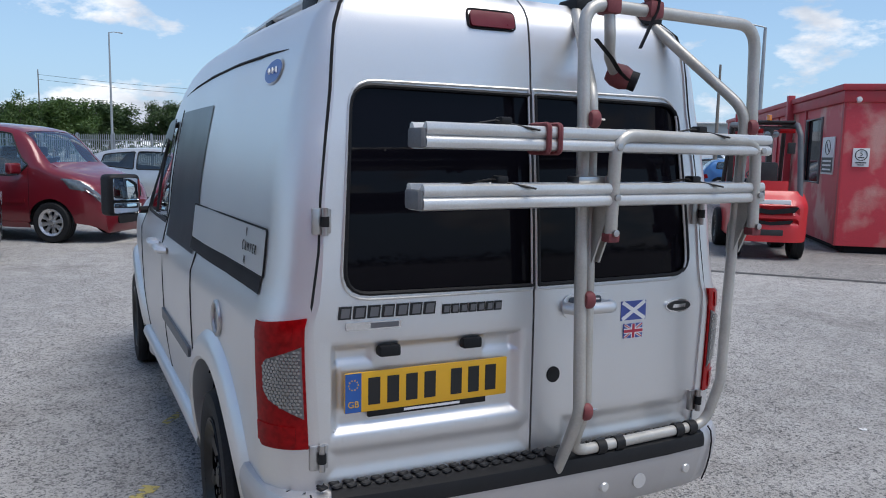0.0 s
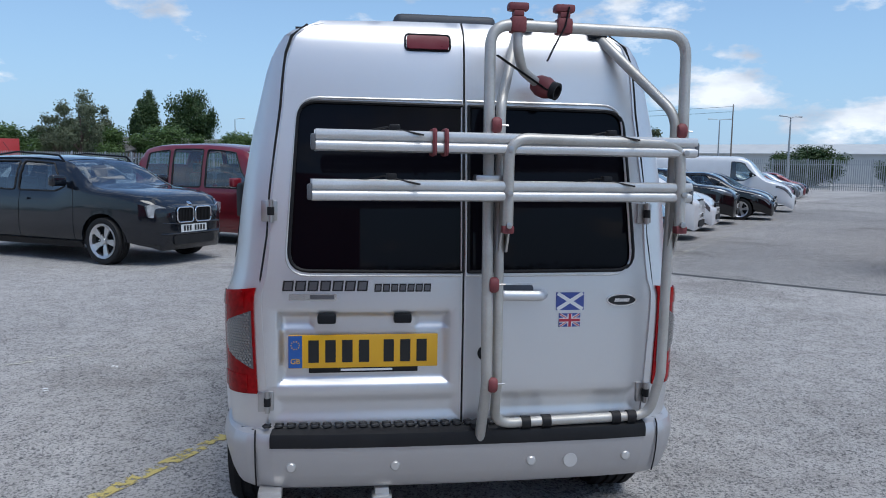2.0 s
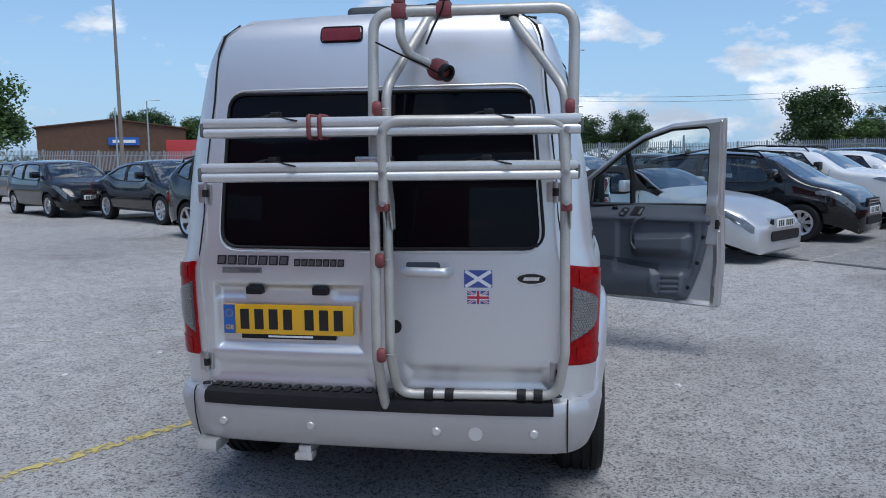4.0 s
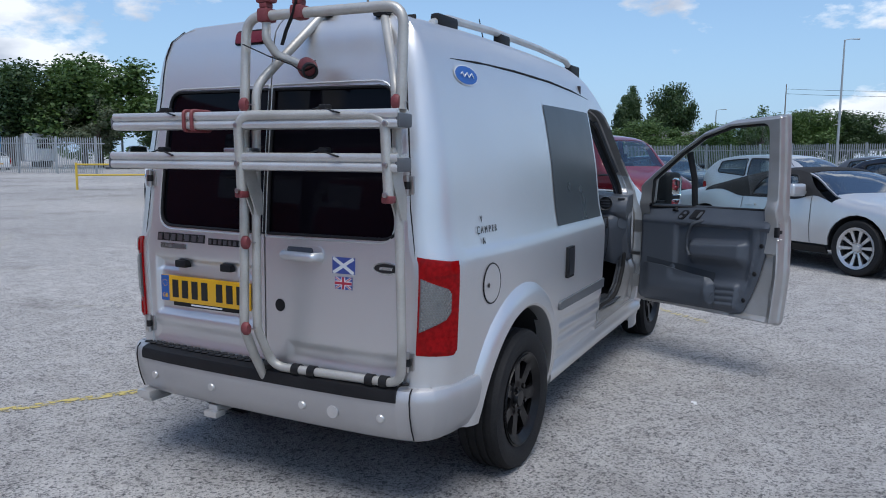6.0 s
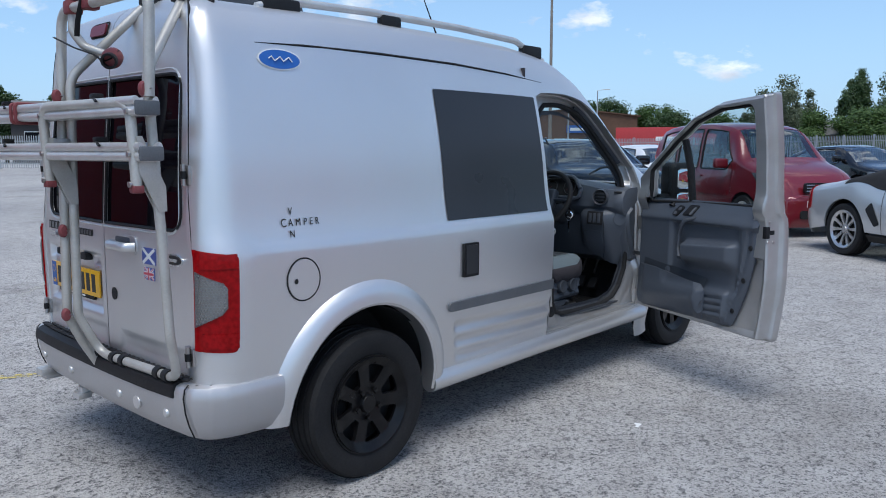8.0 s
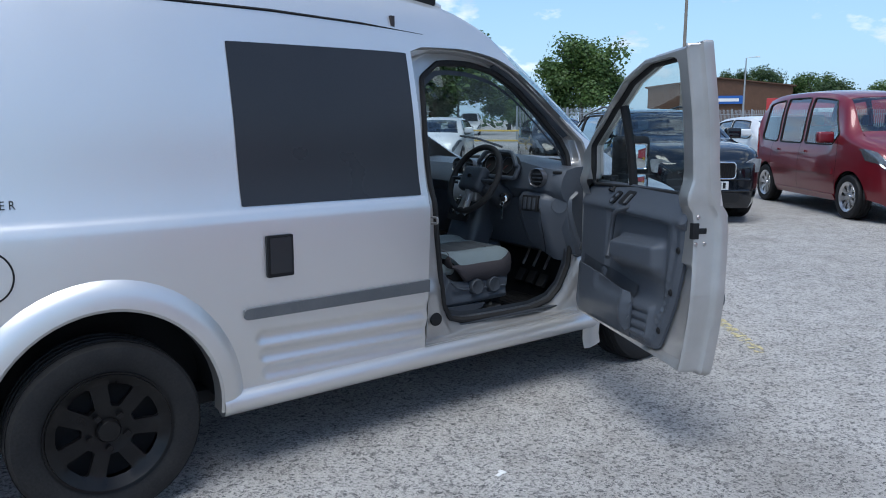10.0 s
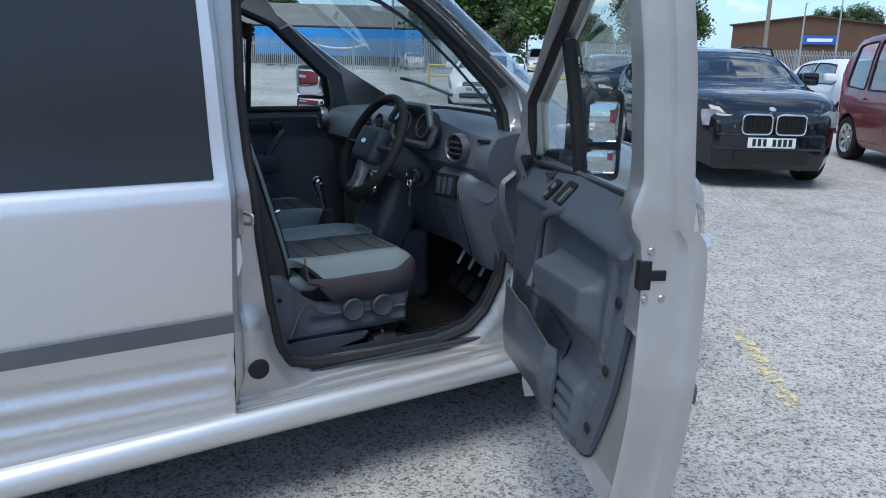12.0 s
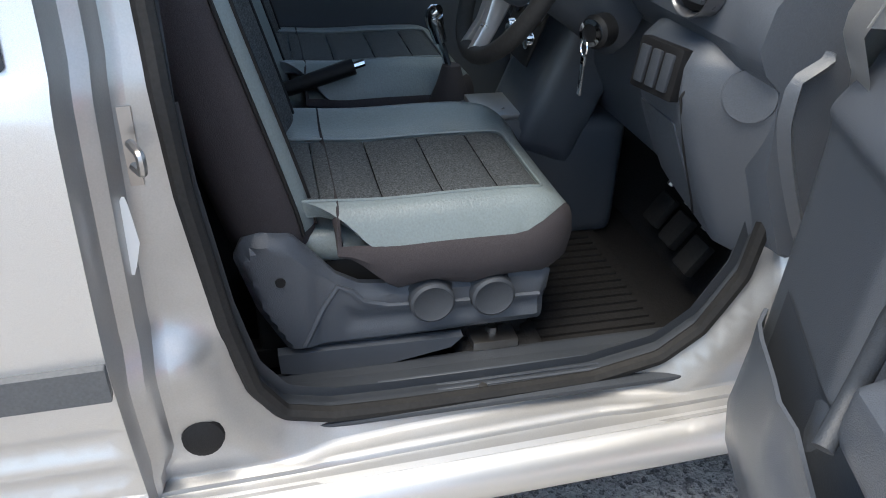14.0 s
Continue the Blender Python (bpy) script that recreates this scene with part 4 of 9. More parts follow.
van = thing("camper_van", "silver camper van with a high roof and an open driver's door", "van")
ARCH_R, ARCH_F = (0.70, 0.30), (3.60, 0.30)
bottom = [(0.30, 0.50)] + arch(*ARCH_R, 0.43, 0.49, 155, 2, 16) + [(1.16, 0.335), (3.12, 0.335)] + arch(*ARCH_F, 0.40, 0.45, 178, 8, 14) + [(4.10, 0.30), (4.31, 0.30)]
flank = [(-0.54 * float(rear_r(z)), VAN.height(0.2, z)) for z in (1.88, 1.80, 1.64, 1.4, 1.2, 1.0, 0.8, 0.505)]
flank = [(flank[0][0], VR)] + flank[1:]
flank = flank + V(bottom) + [(4.31, VAN.vmax * 0.55), (3.9, VAN.vmax * 0.62), (3.50, VR - 0.27), (3.10, VR - 0.25), (2.75, VR - 0.17), (2.56, VR)]
flank = [p for p in flank]
gap = [(2.052, 0.35), (2.046, 0.68), (2.056, 1.035), (2.038, 1.655), (2.10, 1.676), (2.26, 1.680), (2.40, 1.675), (2.55, 1.652), (2.70, 1.594), (2.86, 1.485), (3.02, 1.356), (3.135, 1.254), (3.150, 0.95), (3.145, 0.35)]
rib_pts = [(y, VAN.height(y, z)) for y in np.arange(0.20, 2.04, 0.013) for z in (0.988, 0.996, 1.002, 1.008, 1.014, 1.020, 1.026, 1.032, 1.040)]
rib_pts += [(y, VAN.height(1.6, z)) for y in list(np.arange(1.21, 1.34, 0.008)) + list(np.arange(1.36, 2.04, 0.03)) for z in np.arange(0.335, 0.600, 0.0065)]
part("side_panel", panel(flank, van_side(1, ribs=True), [V(gap)], step=0.045, thick=0.012, extra=rib_pts), SILVER, van)
lwin = [(2.12, 1.10), (3.04, 1.10), (3.00, 1.26), (2.72, 1.50), (2.48, 1.59), (2.15, 1.60)]
part("side_panel", panel(flank, van_side(-1), [V(fillet(lwin, 0.04, 3))], step=0.055, thick=0.012, flip=True), SILVER, van)
part("front_window", panel(V(fillet(lwin, 0.04, 3)), van_side(-1, -0.006), step=0.12), PANE, van)
# roof, windscreen, bonnet
for nm, a, b, mt in (("roof", -0.05, 2.56, SILVER), ("bonnet", 3.50, 4.31, SILVER)):
    strips = []
    for s in (1, -1):
        strips.append(panel([(a, VR), (b, VR), (b, VAN.vmax), (a, VAN.vmax)], van_side(s) if nm == "roof" else van_front(s), step=0.07, thick=0.012, flip=s < 0))
    part(nm, join(*strips), mt, van)
scr = [(2.56, VR), (2.75, VR - 0.17), (3.10, VR - 0.25), (3.50, VR - 0.27), (3.50, VAN.vmax), (2.56, VAN.vmax)]
part("windscreen", join(*[panel(scr, van_front(s, -0.006), step=0.09) for s in (1, -1)]), PANE, van)
for s in (1, -1):
    wp = part("wiper", sweep([tuple(van_front(s, 0.02)(np.array(y), np.array(v))) for y, v in ((3.44, VAN.vmax - 0.10), (3.36, VAN.vmax - 0.30), (3.33, VAN.vmax - 0.52))], 0.008, 6), BLACKTRIM, van)
ring = [VAN.xz(4.31, v) for v in np.linspace(0.12, VAN.vmax, 12)]
mid_x = CX + float(SKEW(4.31))
ring = [(mid_x + float(x), 4.31, float(z)) for x, z in ring] + [(mid_x - float(x), 4.31, float(z)) for x, z in ring[-2::-1]]
fb = bmesh.new()
o_, i_ = [fb.verts.new(p) for p in ring], [fb.verts.new((mid_x + (p[0] - mid_x) * 0.8, 4.37, 0.5 + (p[2] - 0.5) * 0.8)) for p in ring]
for k in range(len(o_)):
    fb.faces.new((o_[k], o_[(k + 1) % len(o_)], i_[(k + 1) % len(o_)], i_[k]))
fb.faces.new(i_)
part("front_panel", fb, SILVER, van)
fbm = block(mid_x - 0.62, mid_x + 0.62, 4.05, 4.40, 0.26, 0.52, 0.08, 3)
part("front_bumper", fbm, SILVER, van)
# sills
for s in (1, -1):
    path = [(s * 0.812 + CX + float(SKEW(y)), y, z) for y, z in ((1.10, 0.300), (2.0, 0.305), (3.18, 0.300))]
    part("sill", sweep(path, 0.048, 12, squash=1.0), SILVER, van)
# wheel-arch flares
for s in (1, -1):
    for (cy, cz), rx, rz, a0, a1 in ((ARCH_R, 0.0, 0.0, 178, -3), (ARCH_F, -0.03, -0.03, 200, -3)):
        bm = bmesh.new()
        rows = []
        for k in range(29):
            a = radians(a0 + (a1 - a0) * k / 28)
            row = []
            for f, o in ((0.0, -0.05), (0.0, 0.028), (0.10, 0.036), (0.45, 0.034), (0.80, 0.020), (1.0, -0.004)):
                y, z = cy + (0.392 + rx + 0.098 * f) * math.cos(a), cz + (0.435 + rz + 0.108 * f) * math.sin(a)
                p = van_side(s, 0.0)(np.array([max(y, 0.145)]), np.array([VAN.height(max(y, 0.15), max(z, 0.22))]))[0]
                row.append(bm.verts.new((p[0] + s * o, y, z)))
            rows.append(row)
        for A, B in zip(rows, rows[1:]):
            for i in range(len(A) - 1):
                bm.faces.new((A[i], A[i + 1], B[i + 1], B[i]))
        bmesh.ops.recalc_face_normals(bm, faces=bm.faces)
        part("wheel_arch", bm, SILVER, van)
    for cy in (0.69, 3.60):
        wheel(van, (s * 0.775 + CX + float(SKEW(cy)), cy, 0.312), 0.315, 0.20, 0.205, "seven", s)
        part("wheel_arch_liner", liner(s * 0.55 + float(SKEW(cy)), s * 0.83 + float(SKEW(cy)), cy, 0.31, 0.415), SEAM, van)
part("underbody", block(-0.66, 0.66, 0.12, 4.1, 0.26, 0.32, 0.02), SEAM, van)


# rear doors
def rear_fn(out=0.0, dents=()):
    def fn(x, z):
        x, z = np.asarray(x, float), np.asarray(z, float)
        y = rear_y(z) + 0.014 * ((x - CX) / 0.7) ** 2 - out
        for x0, x1, z0, z1, depth, soft in dents:
            d = np.minimum(np.minimum(x - x0, x1 - x), np.minimum(z - z0, z1 - z))
            y = y + depth * smooth(d / soft)
        return np.stack([x, y, z], -1)
    return fn


def door_edge(z):
    return float(VAN.fx(np.interp(z, VAN.n[:, 1], VAN.v)) * VAN.plan(0.0) - rear_r(z)) + 0.008


def dent_pts(d, step=0.0065):
    """Even points over the sloping border of a pressed recess."""
    x0, x1, z0, z1, _, soft = d
    P = [(x, z) for x in np.arange(x0 + 0.001, x1, step) for z in np.arange(z0 + 0.001, z1, step)]
    return [(x, z) for x, z in P if min(x - x0, x1 - x, z - z0, z1 - z) < soft + step]


zs = [0.515, 0.75, 1.0, 1.2, 1.35, 1.5, 1.64, 1.74, 1.82, 1.88, 1.925]
WINDOW_L = fillet([(-0.600, 1.080), (0.004, 1.076), (0.004, 1.655), (-0.565, 1.660)], [0.07, 0.004, 0.004, 0.07], 5)
WINDOW_R = fillet([(0.024, 1.076), (0.640, 1.080), (0.590, 1.650), (0.024, 1.655)], [0.004, 0.07, 0.07, 0.004], 5)
DENT_L = [(-0.645, -0.030, 0.672, 0.945, 0.022, 0.034), (-0.662, 0.006, 0.545, 0.655, 0.008, 0.045), (-0.640, -0.508, 0.872, 0.942, 0.010, 0.022), (-0.164, -0.034, 0.872, 0.942, 0.010, 0.022)]
DENT_R = [(0.110, 0.668, 0.545, 0.655, 0.008, 0.045)]
for nm, s, win, dents in (("left", -1, WINDOW_L, DENT_L), ("right", 1, WINDOW_R, DENT_R)):
    mid = CX + 0.0035 * s
    out_edge = [(CX + s * door_edge(z), z) for z in zs]
    loop = [(mid, 0.515)] + out_edge + [(CX + s * 0.50, 1.945), (CX + s * 0.2, 1.955), (mid, 1.957)]
    hole = [p for p in win]
    ex = []
    for d in dents:
        ex += dent_pts(d)
    rd = part("rear_door", panel(loop, rear_fn(0.006, dents), [hole], step=0.035, thick=0.025, extra=ex), SILVER, van, "rear door with tinted window")
    part("rear_window", panel(win, rear_fn(-0.002), step=0.08, thick=0.005), DARKGLASS, rd, "black tinted pane")
    part("window_trim", sweep([tuple(rear_fn(0.006)(np.array(p[0]), np.array(p[1]))) for p in dense(win, 0.05)], 0.007, 6, True), BLACKTRIM, rd)
    fin = fillet([(p[0], p[1]) for p in [(mid + s * 0.004, 1.062), (CX + s * 0.622 if s > 0 else -0.612, 1.064), (CX + s * 0.575, 1.672), (mid + s * 0.004, 1.672)]], [0.004, 0.08, 0.08, 0.004], 5)
    part("window_bead", sweep([tuple(rear_fn(0.007)(np.array(p[0]), np.array(p[1]))) for p in dense(fin, 0.05)], 0.0045, 6, True), RAILALU, rd)
    for z in (1.285, 0.628):
        xx = CX + s * door_edge(z)
        yh = float(rear_y(z)) + 0.008
        h = part("hinge", moved(block(xx - 0.030, xx - 0.002, -0.016, 0.0, z - 0.036, z + 0.036, 0.004), Matrix.Translation((0, yh, 0))), STEEL, rd, "black and steel door hinge")
        part("hinge_leaf", moved(block(xx - 0.004, xx + 0.024, -0.014, 0.0, z - 0.034, z + 0.034, 0.004), Matrix.Translation((0, yh, 0))), STEEL, h)
        part("hinge_pin", sweep([(xx + 0.003, yh - 0.022, z - 0.038), (xx + 0.003, yh - 0.022, z + 0.038)], 0.009, 10), STEEL, h)
        part("hinge_knuckle", sweep([(xx + 0.003, yh - 0.022, z - 0.014), (xx + 0.003, yh - 0.022, z + 0.014)], 0.012, 10), BLACKTRIM, h)
    # dark gap round the door
    line = [(CX + s * (door_edge(z) + 0.006), z) for z in zs]
    part("door_gap", sweep([tuple(rear_fn(0.006)(np.array(p[0]), np.array(p[1]))) for p in line], 0.0055, 6), SEAM, rd)
part("door_gap", block(CX - 0.012, CX + 0.016, 0.010, 0.03, 0.52, 1.07), SEAM, van)
# corner pillars behind the doors close the body
part("rear_frame", panel([(-0.60, 0.50), (0.62, 0.50), (0.60, 1.93), (-0.58, 1.93)], rear_fn(-0.06), [[(-0.50, 1.10), (0.52, 1.10), (0.5, 1.62), (-0.48, 1.62)]], step=0.2, thick=0.01), SEAM, van)


def on_side(s, y, z, out=0.0):
    return Vector(van_side(s, out)(np.array(float(y)), np.array(VAN.height(y, z))))


def on_rear(x, z, out=0.0):
    return Vector(rear_fn(out)(np.array(float(x)), np.array(float(z))))


def side_patch(name, poly, mat, s=1, out=0.003, thick=0.0, step=0.06, label="", parent=None):
    return part(name, panel(V(poly), van_side(s, out), step=step, thick=thick, flip=s < 0), mat, parent or van, label)


def rear_patch(name, poly, mat, out=0.010, thick=0.004, step=0.05, label="", parent=None):
    return part(name, panel(poly, rear_fn(out), step=step, thick=thick), mat, parent or van, label)


# flank fittings
for s in (1, -1):
    side_patch("blanked_window", fillet([(1.203, 1.047), (2.018, 1.043), (2.010, 1.645), (1.203, 1.647)], 0.004, 1), VINYL, s, 0.003, label="window covered with matt black film")
    part("rub_strip", panel(V(fillet([(1.185, 0.625), (2.046, 0.618), (2.046, 0.672), (1.185, 0.668)], [0.018, 0.003, 0.003, 0.018], 4)), van_side(s, 0.013), step=0.05, thick=0.016, flip=s < 0), GREYTRIM, van, "grey plastic strip")
    part("roof_groove", sweep([tuple(on_side(s, y, z, 0.0)) for y, z in ((0.26, 1.772), (0.5, 1.778), (0.9, 1.780), (1.4, 1.775), (1.8, 1.757), (2.12, 1.732))], [0.001, 0.005, 0.006, 0.006, 0.005, 0.001], 6), SEAM, van)
    emblem = side_patch("oval_emblem", oval(0.366, 1.713, 0.104, 0.041, 32), WHITE, s, 0.003, step=0.03, label="blue oval sticker with white rim")
    side_patch("emblem_field", oval(0.366, 1.713, 0.098, 0.036, 32), BLUE, s, 0.005, step=0.03, parent=emblem)
    part("emblem_line", sweep([tuple(on_side(s, 0.366 + s * (k - 4) * 0.014, 1.713 + 0.010 * math.sin(k * 2.1), 0.009)) for k in range(9)], 0.0026, 5), WHITE, emblem)
    # lamps at the rear corners
    zt = lambda z: VAN.height(0.1, z)
    lens = [(-0.052, zt(0.655)), (0.106, zt(0.648)), (0.112, zt(0.70)), (0.115, zt(1.000)), (-0.052, zt(1.022))]
    lamp = part("tail_lamp", panel(fillet(lens, [0.004, 0.02, 0.01, 0.02, 0.004], 3), van_side(s, 0.005), step=0.022, thick=0.012, flip=s < 0), REDLENS, van, "red lens round a clear honeycomb reflector")
    refl = [(-0.046, zt(0.742)), (0.055, zt(0.790)), (0.074, zt(0.815)), (0.074, zt(0.885)), (0.060, zt(0.905)), (-0.046, zt(0.945))]
    part("reflector", panel(refl, van_side(s, 0.008), step=0.02, thick=0.006, flip=s < 0), BADGEGREY, lamp)
    cells = bmesh.new()
    R_ = np.array(refl)
    for i in range(20):
        for j in range(12):
            c = np.array([-0.044 + j * 0.0112 + (i % 2) * 0.0056, zt(0.742) + 0.006 + i * 0.0097])
            if inside([c], R_)[0] and away([c], R_)[0] > 0.004:
                hexa = [(c[0] + 0.0053 * math.cos(radians(30 + 60 * k)), c[1] + 0.0053 * math.sin(radians(30 + 60 * k))) for k in range(6)]
                P = van_side(s, 0.010)(*np.array(hexa).T)
                top_ = van_side(s, 0.0108)(np.array([c[0]]), np.array([c[1]]))[0]
                ring_ = [cells.verts.new(p) for p in P]
                tip = cells.verts.new(top_)
                for k in range(6):
                    cells.faces.new((ring_[k], ring_[(k + 1) % 6], tip))
    tagged(part("reflector_honeycomb", cells, HONEY, lamp), kind="stuff")
    for z0, z1 in ((0.665, 0.72), (0.955, 1.005)):
        part("lens_rib", panel([(-0.02, zt(z0)), (0.11, zt(z0)), (0.11, zt(z1)), (-0.02, zt(z1))], van_side(s, 0.008), step=0.02, thick=0.004, flip=s < 0), REDLENS, lamp)

vent = side_patch("side_vent", rect(1.281, 1.389, 0.776, 0.935, 0.006, 2), BLACKTRIM, 1, 0.014, 0.016, label="black plastic vent plate")
side_patch("vent_cover", rect(1.292, 1.379, 0.790, 0.925, 0.004, 2), VINYL, 1, 0.018, 0.005, parent=vent)
flap = side_patch("fuel_flap", oval(0.380, 0.882, 0.068, 0.078, 32), SILVER, 1, 0.004, 0.004, step=0.03)
part("flap_gap", sweep([tuple(on_side(1, y, z, 0.002)) for y, z in oval(0.380, 0.882, 0.072, 0.082, 32)], 0.0028, 6, True), SEAM, flap)
side_patch("flap_lock", oval(0.345, 0.878, 0.008, 0.010, 12), BLACKINK, 1, 0.007, step=0.01, parent=flap)
# sticker lettering on both flanks
for s, yc, zc, sc in ((1, 0.393, 1.098, 0.046), (-1, 0.33, 1.178, 0.046)):
    n_ = Vector((s * 0.99, 0, 0.12)).normalized()
    right = Vector((0, s, 0))
    up_ = n_.cross(right)
    for txt, dy, dz in (("C", -0.075, 0), ("A", -0.045, 0), ("M", -0.012, 0), ("P", 0.020, 0), ("E", 0.046, 0), ("R", 0.073, 0), ("V", -0.043, 0.043), ("N", -0.043, -0.043)):
        p = on_side(s, yc + dy * s, zc + dz, 0.004 if s > 0 else 0.009)
        m = Matrix.Translation(p) @ Matrix((right, up_, n_)).transposed().to_4x4()
        words("lettering", txt, sc * (0.86 if txt != "C" else 1.0), m, BLACKINK, van, 0.0006, 0.8)

# left flank: sliding-door rail, panel, handles, filler
side_patch("rail_slot", [(0.17, 1.062), (1.28, 1.066), (1.28, 1.113), (0.17, 1.113)], SEAM, -1, 0.004)
rail_lid = side_patch("rail_cover", rect(0.16, 1.27, 1.116, 1.245, 0.01, 2), SILVER, -1, 0.006, 0.006)
part("cover_gap", sweep([tuple(on_side(-1, y, z, 0.004)) for y, z in rect(0.155, 1.275, 1.112, 1.249, 0.01, 2)], 0.003, 6, True), SEAM, rail_lid)
for y0, z0, z1 in ((1.13, 0.36, 1.08), (2.045, 0.36, 1.66), (3.08, 0.36, 1.2)):
    part("door_seam", sweep([tuple(on_side(-1, y0, z, 0.001)) for z in np.linspace(z0, z1, 9)], 0.0035, 6), SEAM, van)
for yy in (2.20, 1.92):
    part("door_handle", sweep(fillet([tuple(on_side(-1, yy - 0.08, 0.985, 0.004)), tuple(on_side(-1, yy - 0.07, 0.985, 0.040)), tuple(on_side(-1, yy + 0.07, 0.985, 0.040)), tuple(on_side(-1, yy + 0.08, 0.985, 0.004))], 0.02, 3, False), 0.018, 8), SILVER, van)
part("filler_ring", sweep([tuple(on_side(-1, y, z, 0.004)) for y, z in oval(0.62, 0.905, 0.05, 0.055, 24)], 0.009, 8, True), STEEL, van)
side_patch("filler_cap", oval(0.62, 0.905, 0.046, 0.050, 24), BADGEGREY, -1, 0.004)
side_patch("window_deflector", [(2.12, 1.50), (2.40, 1.52), (2.62, 1.42), (2.66, 1.47), (2.42, 1.595), (2.12, 1.615)], VINYL, -1, 0.022, 0.004)
for s in (1, -1):   # front lamps and grille
    part("headlamp", panel([(3.85, VAN.height(3.9, 0.70)), (4.30, VAN.height(4.2, 0.55)), (4.30, VAN.height(4.2, 0.72)), (3.9, VAN.height(3.9, 0.84))], van_front(s, 0.008), step=0.08, thick=0.012, flip=s < 0), LAMPGLASS, van)
part("grille", plate(rect(mid_x - 0.45, mid_x + 0.45, 0.52, 0.72, 0.04), 4.35, 0.035), BLACKTRIM, van)

# roof: rails, vent box, aerial
for s in (1, -1):
    x = s * 0.545 + CX
    zr = lambda y: float(VAN.top(y)) - 0.035
    pts = [(x, 0.40, zr(0.4) + 0.005), (x, 0.52, zr(0.5) + 0.042), (x, 1.0, zr(1) + 0.052), (x, 1.6, zr(1.6) + 0.052), (x, 2.05, zr(2.05) + 0.048), (x, 2.30, zr(2.3) - 0.005)]
    rail = part("roof_rail", sweep(fillet(pts, 0.15, 5, False), 0.017, 10), RAILALU, van)
    for y0, y1 in ((0.42, 0.60), (1.05, 1.17), (2.10, 2.27)):
        part("rail_foot", block(x - 0.022, x + 0.022, y0, y1, zr((y0 + y1) / 2) - 0.02, zr((y0 + y1) / 2) + 0.050, 0.014), BLACKTRIM, rail)
box = part("roof_vent", block(-0.21, 0.20, 0.45, 0.90, 1.945, 2.047, 0.03, 3), DASHDARK, van, "grey plastic roof vent")
part("aerial", sweep([(0.10, 1.95, 1.93), (0.10, 1.80, 2.20)], [0.006, 0.003], 6), BLACKTRIM, van)

# brake lamp, handle, lock, emblem, stickers on the rear doors
bl = rear_patch("brake_lamp", rect(-0.194, -0.046, 1.850, 1.897, 0.012, 3), FADEDRED, 0.018, 0.016, label="faded red high brake lamp")
part("lamp_surround", sweep([tuple(on_rear(x, z, 0.008)) for x, z in rect(-0.199, -0.041, 1.845, 1.902, 0.014, 3)], 0.0035, 6, True), SEAM, bl)
hd = rear_patch("handle_cup", fillet([(0.112, 0.962), (0.304, 0.962), (0.304, 1.038), (0.112, 1.038)], 0.034, 5), SILVER, 0.012, 0.010)
part("handle_shadow", panel(fillet([(0.128, 1.006), (0.262, 1.006), (0.256, 1.030), (0.134, 1.030)], 0.010, 3), rear_fn(0.014), step=0.03), DASH, hd)
part("door_handle", sweep(fillet([tuple(on_rear(0.12, 0.998, 0.012)), tuple(on_rear(0.135, 0.998, 0.046)), tuple(on_rear(0.28, 0.996, 0.046)), tuple(on_rear(0.296, 0.996, 0.012))], 0.02, 4, False), 0.017, 10, squash=1.1), SILVER, hd)
rear_patch("lock_cover", oval(0.086, 0.785, 0.024, 0.026, 20), BLACKTRIM, 0.009, 0.003, label="round black lock cap")
em = rear_patch("oval_emblem", oval(0.592, 0.972, 0.057, 0.023, 28), CHROME, 0.013, 0.008, 0.02, "small dark oval badge with chrome rim")
rear_patch("emblem_field", oval(0.592, 0.972, 0.051, 0.018, 28), BLACKINK, 0.015, 0.003, 0.02, parent=em)
rear_patch("emblem_bar", [(0.562, 0.966), (0.618, 0.966), (0.622, 0.978), (0.566, 0.978)], CHROME, 0.0165, 0.002, 0.02, parent=em)
fl = rear_patch("flag_sticker", rect(0.346, 0.450, 0.937, 1.001), FLAGBLUE, 0.0085, 0.002, 0.03, "blue flag sticker with a white diagonal cross")
for a, b in (((0.346, 0.937), (0.450, 1.001)), ((0.346, 1.001), (0.450, 0.937))):
    d = (np.array(b) - a) / np.linalg.norm(np.array(b) - a)
    q = np.array([-d[1], d[0]]) * 0.0065
    rear_patch("diagonal", [tuple(np.array(a) + q + d * 0.006), tuple(np.array(a) - q + d * 0.006), tuple(np.array(b) - q - d * 0.006), tuple(np.array(b) + q - d * 0.006)], WHITE, 0.0095 if a[1] < 0.95 else 0.0100, 0.001, 0.03, parent=fl)
fl = rear_patch("flag_sticker", rect(0.358, 0.438, 0.876, 0.925), FLAGBLUE, 0.0085, 0.002, 0.03, "small red, white and blue flag sticker")
for a, b in (((0.358, 0.876), (0.438, 0.925)), ((0.358, 0.925), (0.438, 0.876))):
    d = (np.array(b) - a) / np.linalg.norm(np.array(b) - a)
    for w_, mt, o in ((0.0045, WHITE, 0.0095), (0.0018, FLAGRED, 0.0103)):
        q = np.array([-d[1], d[0]]) * w_
        rear_patch("diagonal", [tuple(np.array(a) + q + d * 0.005), tuple(np.array(a) - q + d * 0.005), tuple(np.array(b) - q - d * 0.005), tuple(np.array(b) + q - d * 0.005)], mt, o + (0.0003 if a[1] < 0.9 else 0), 0.001, 0.03, parent=fl)
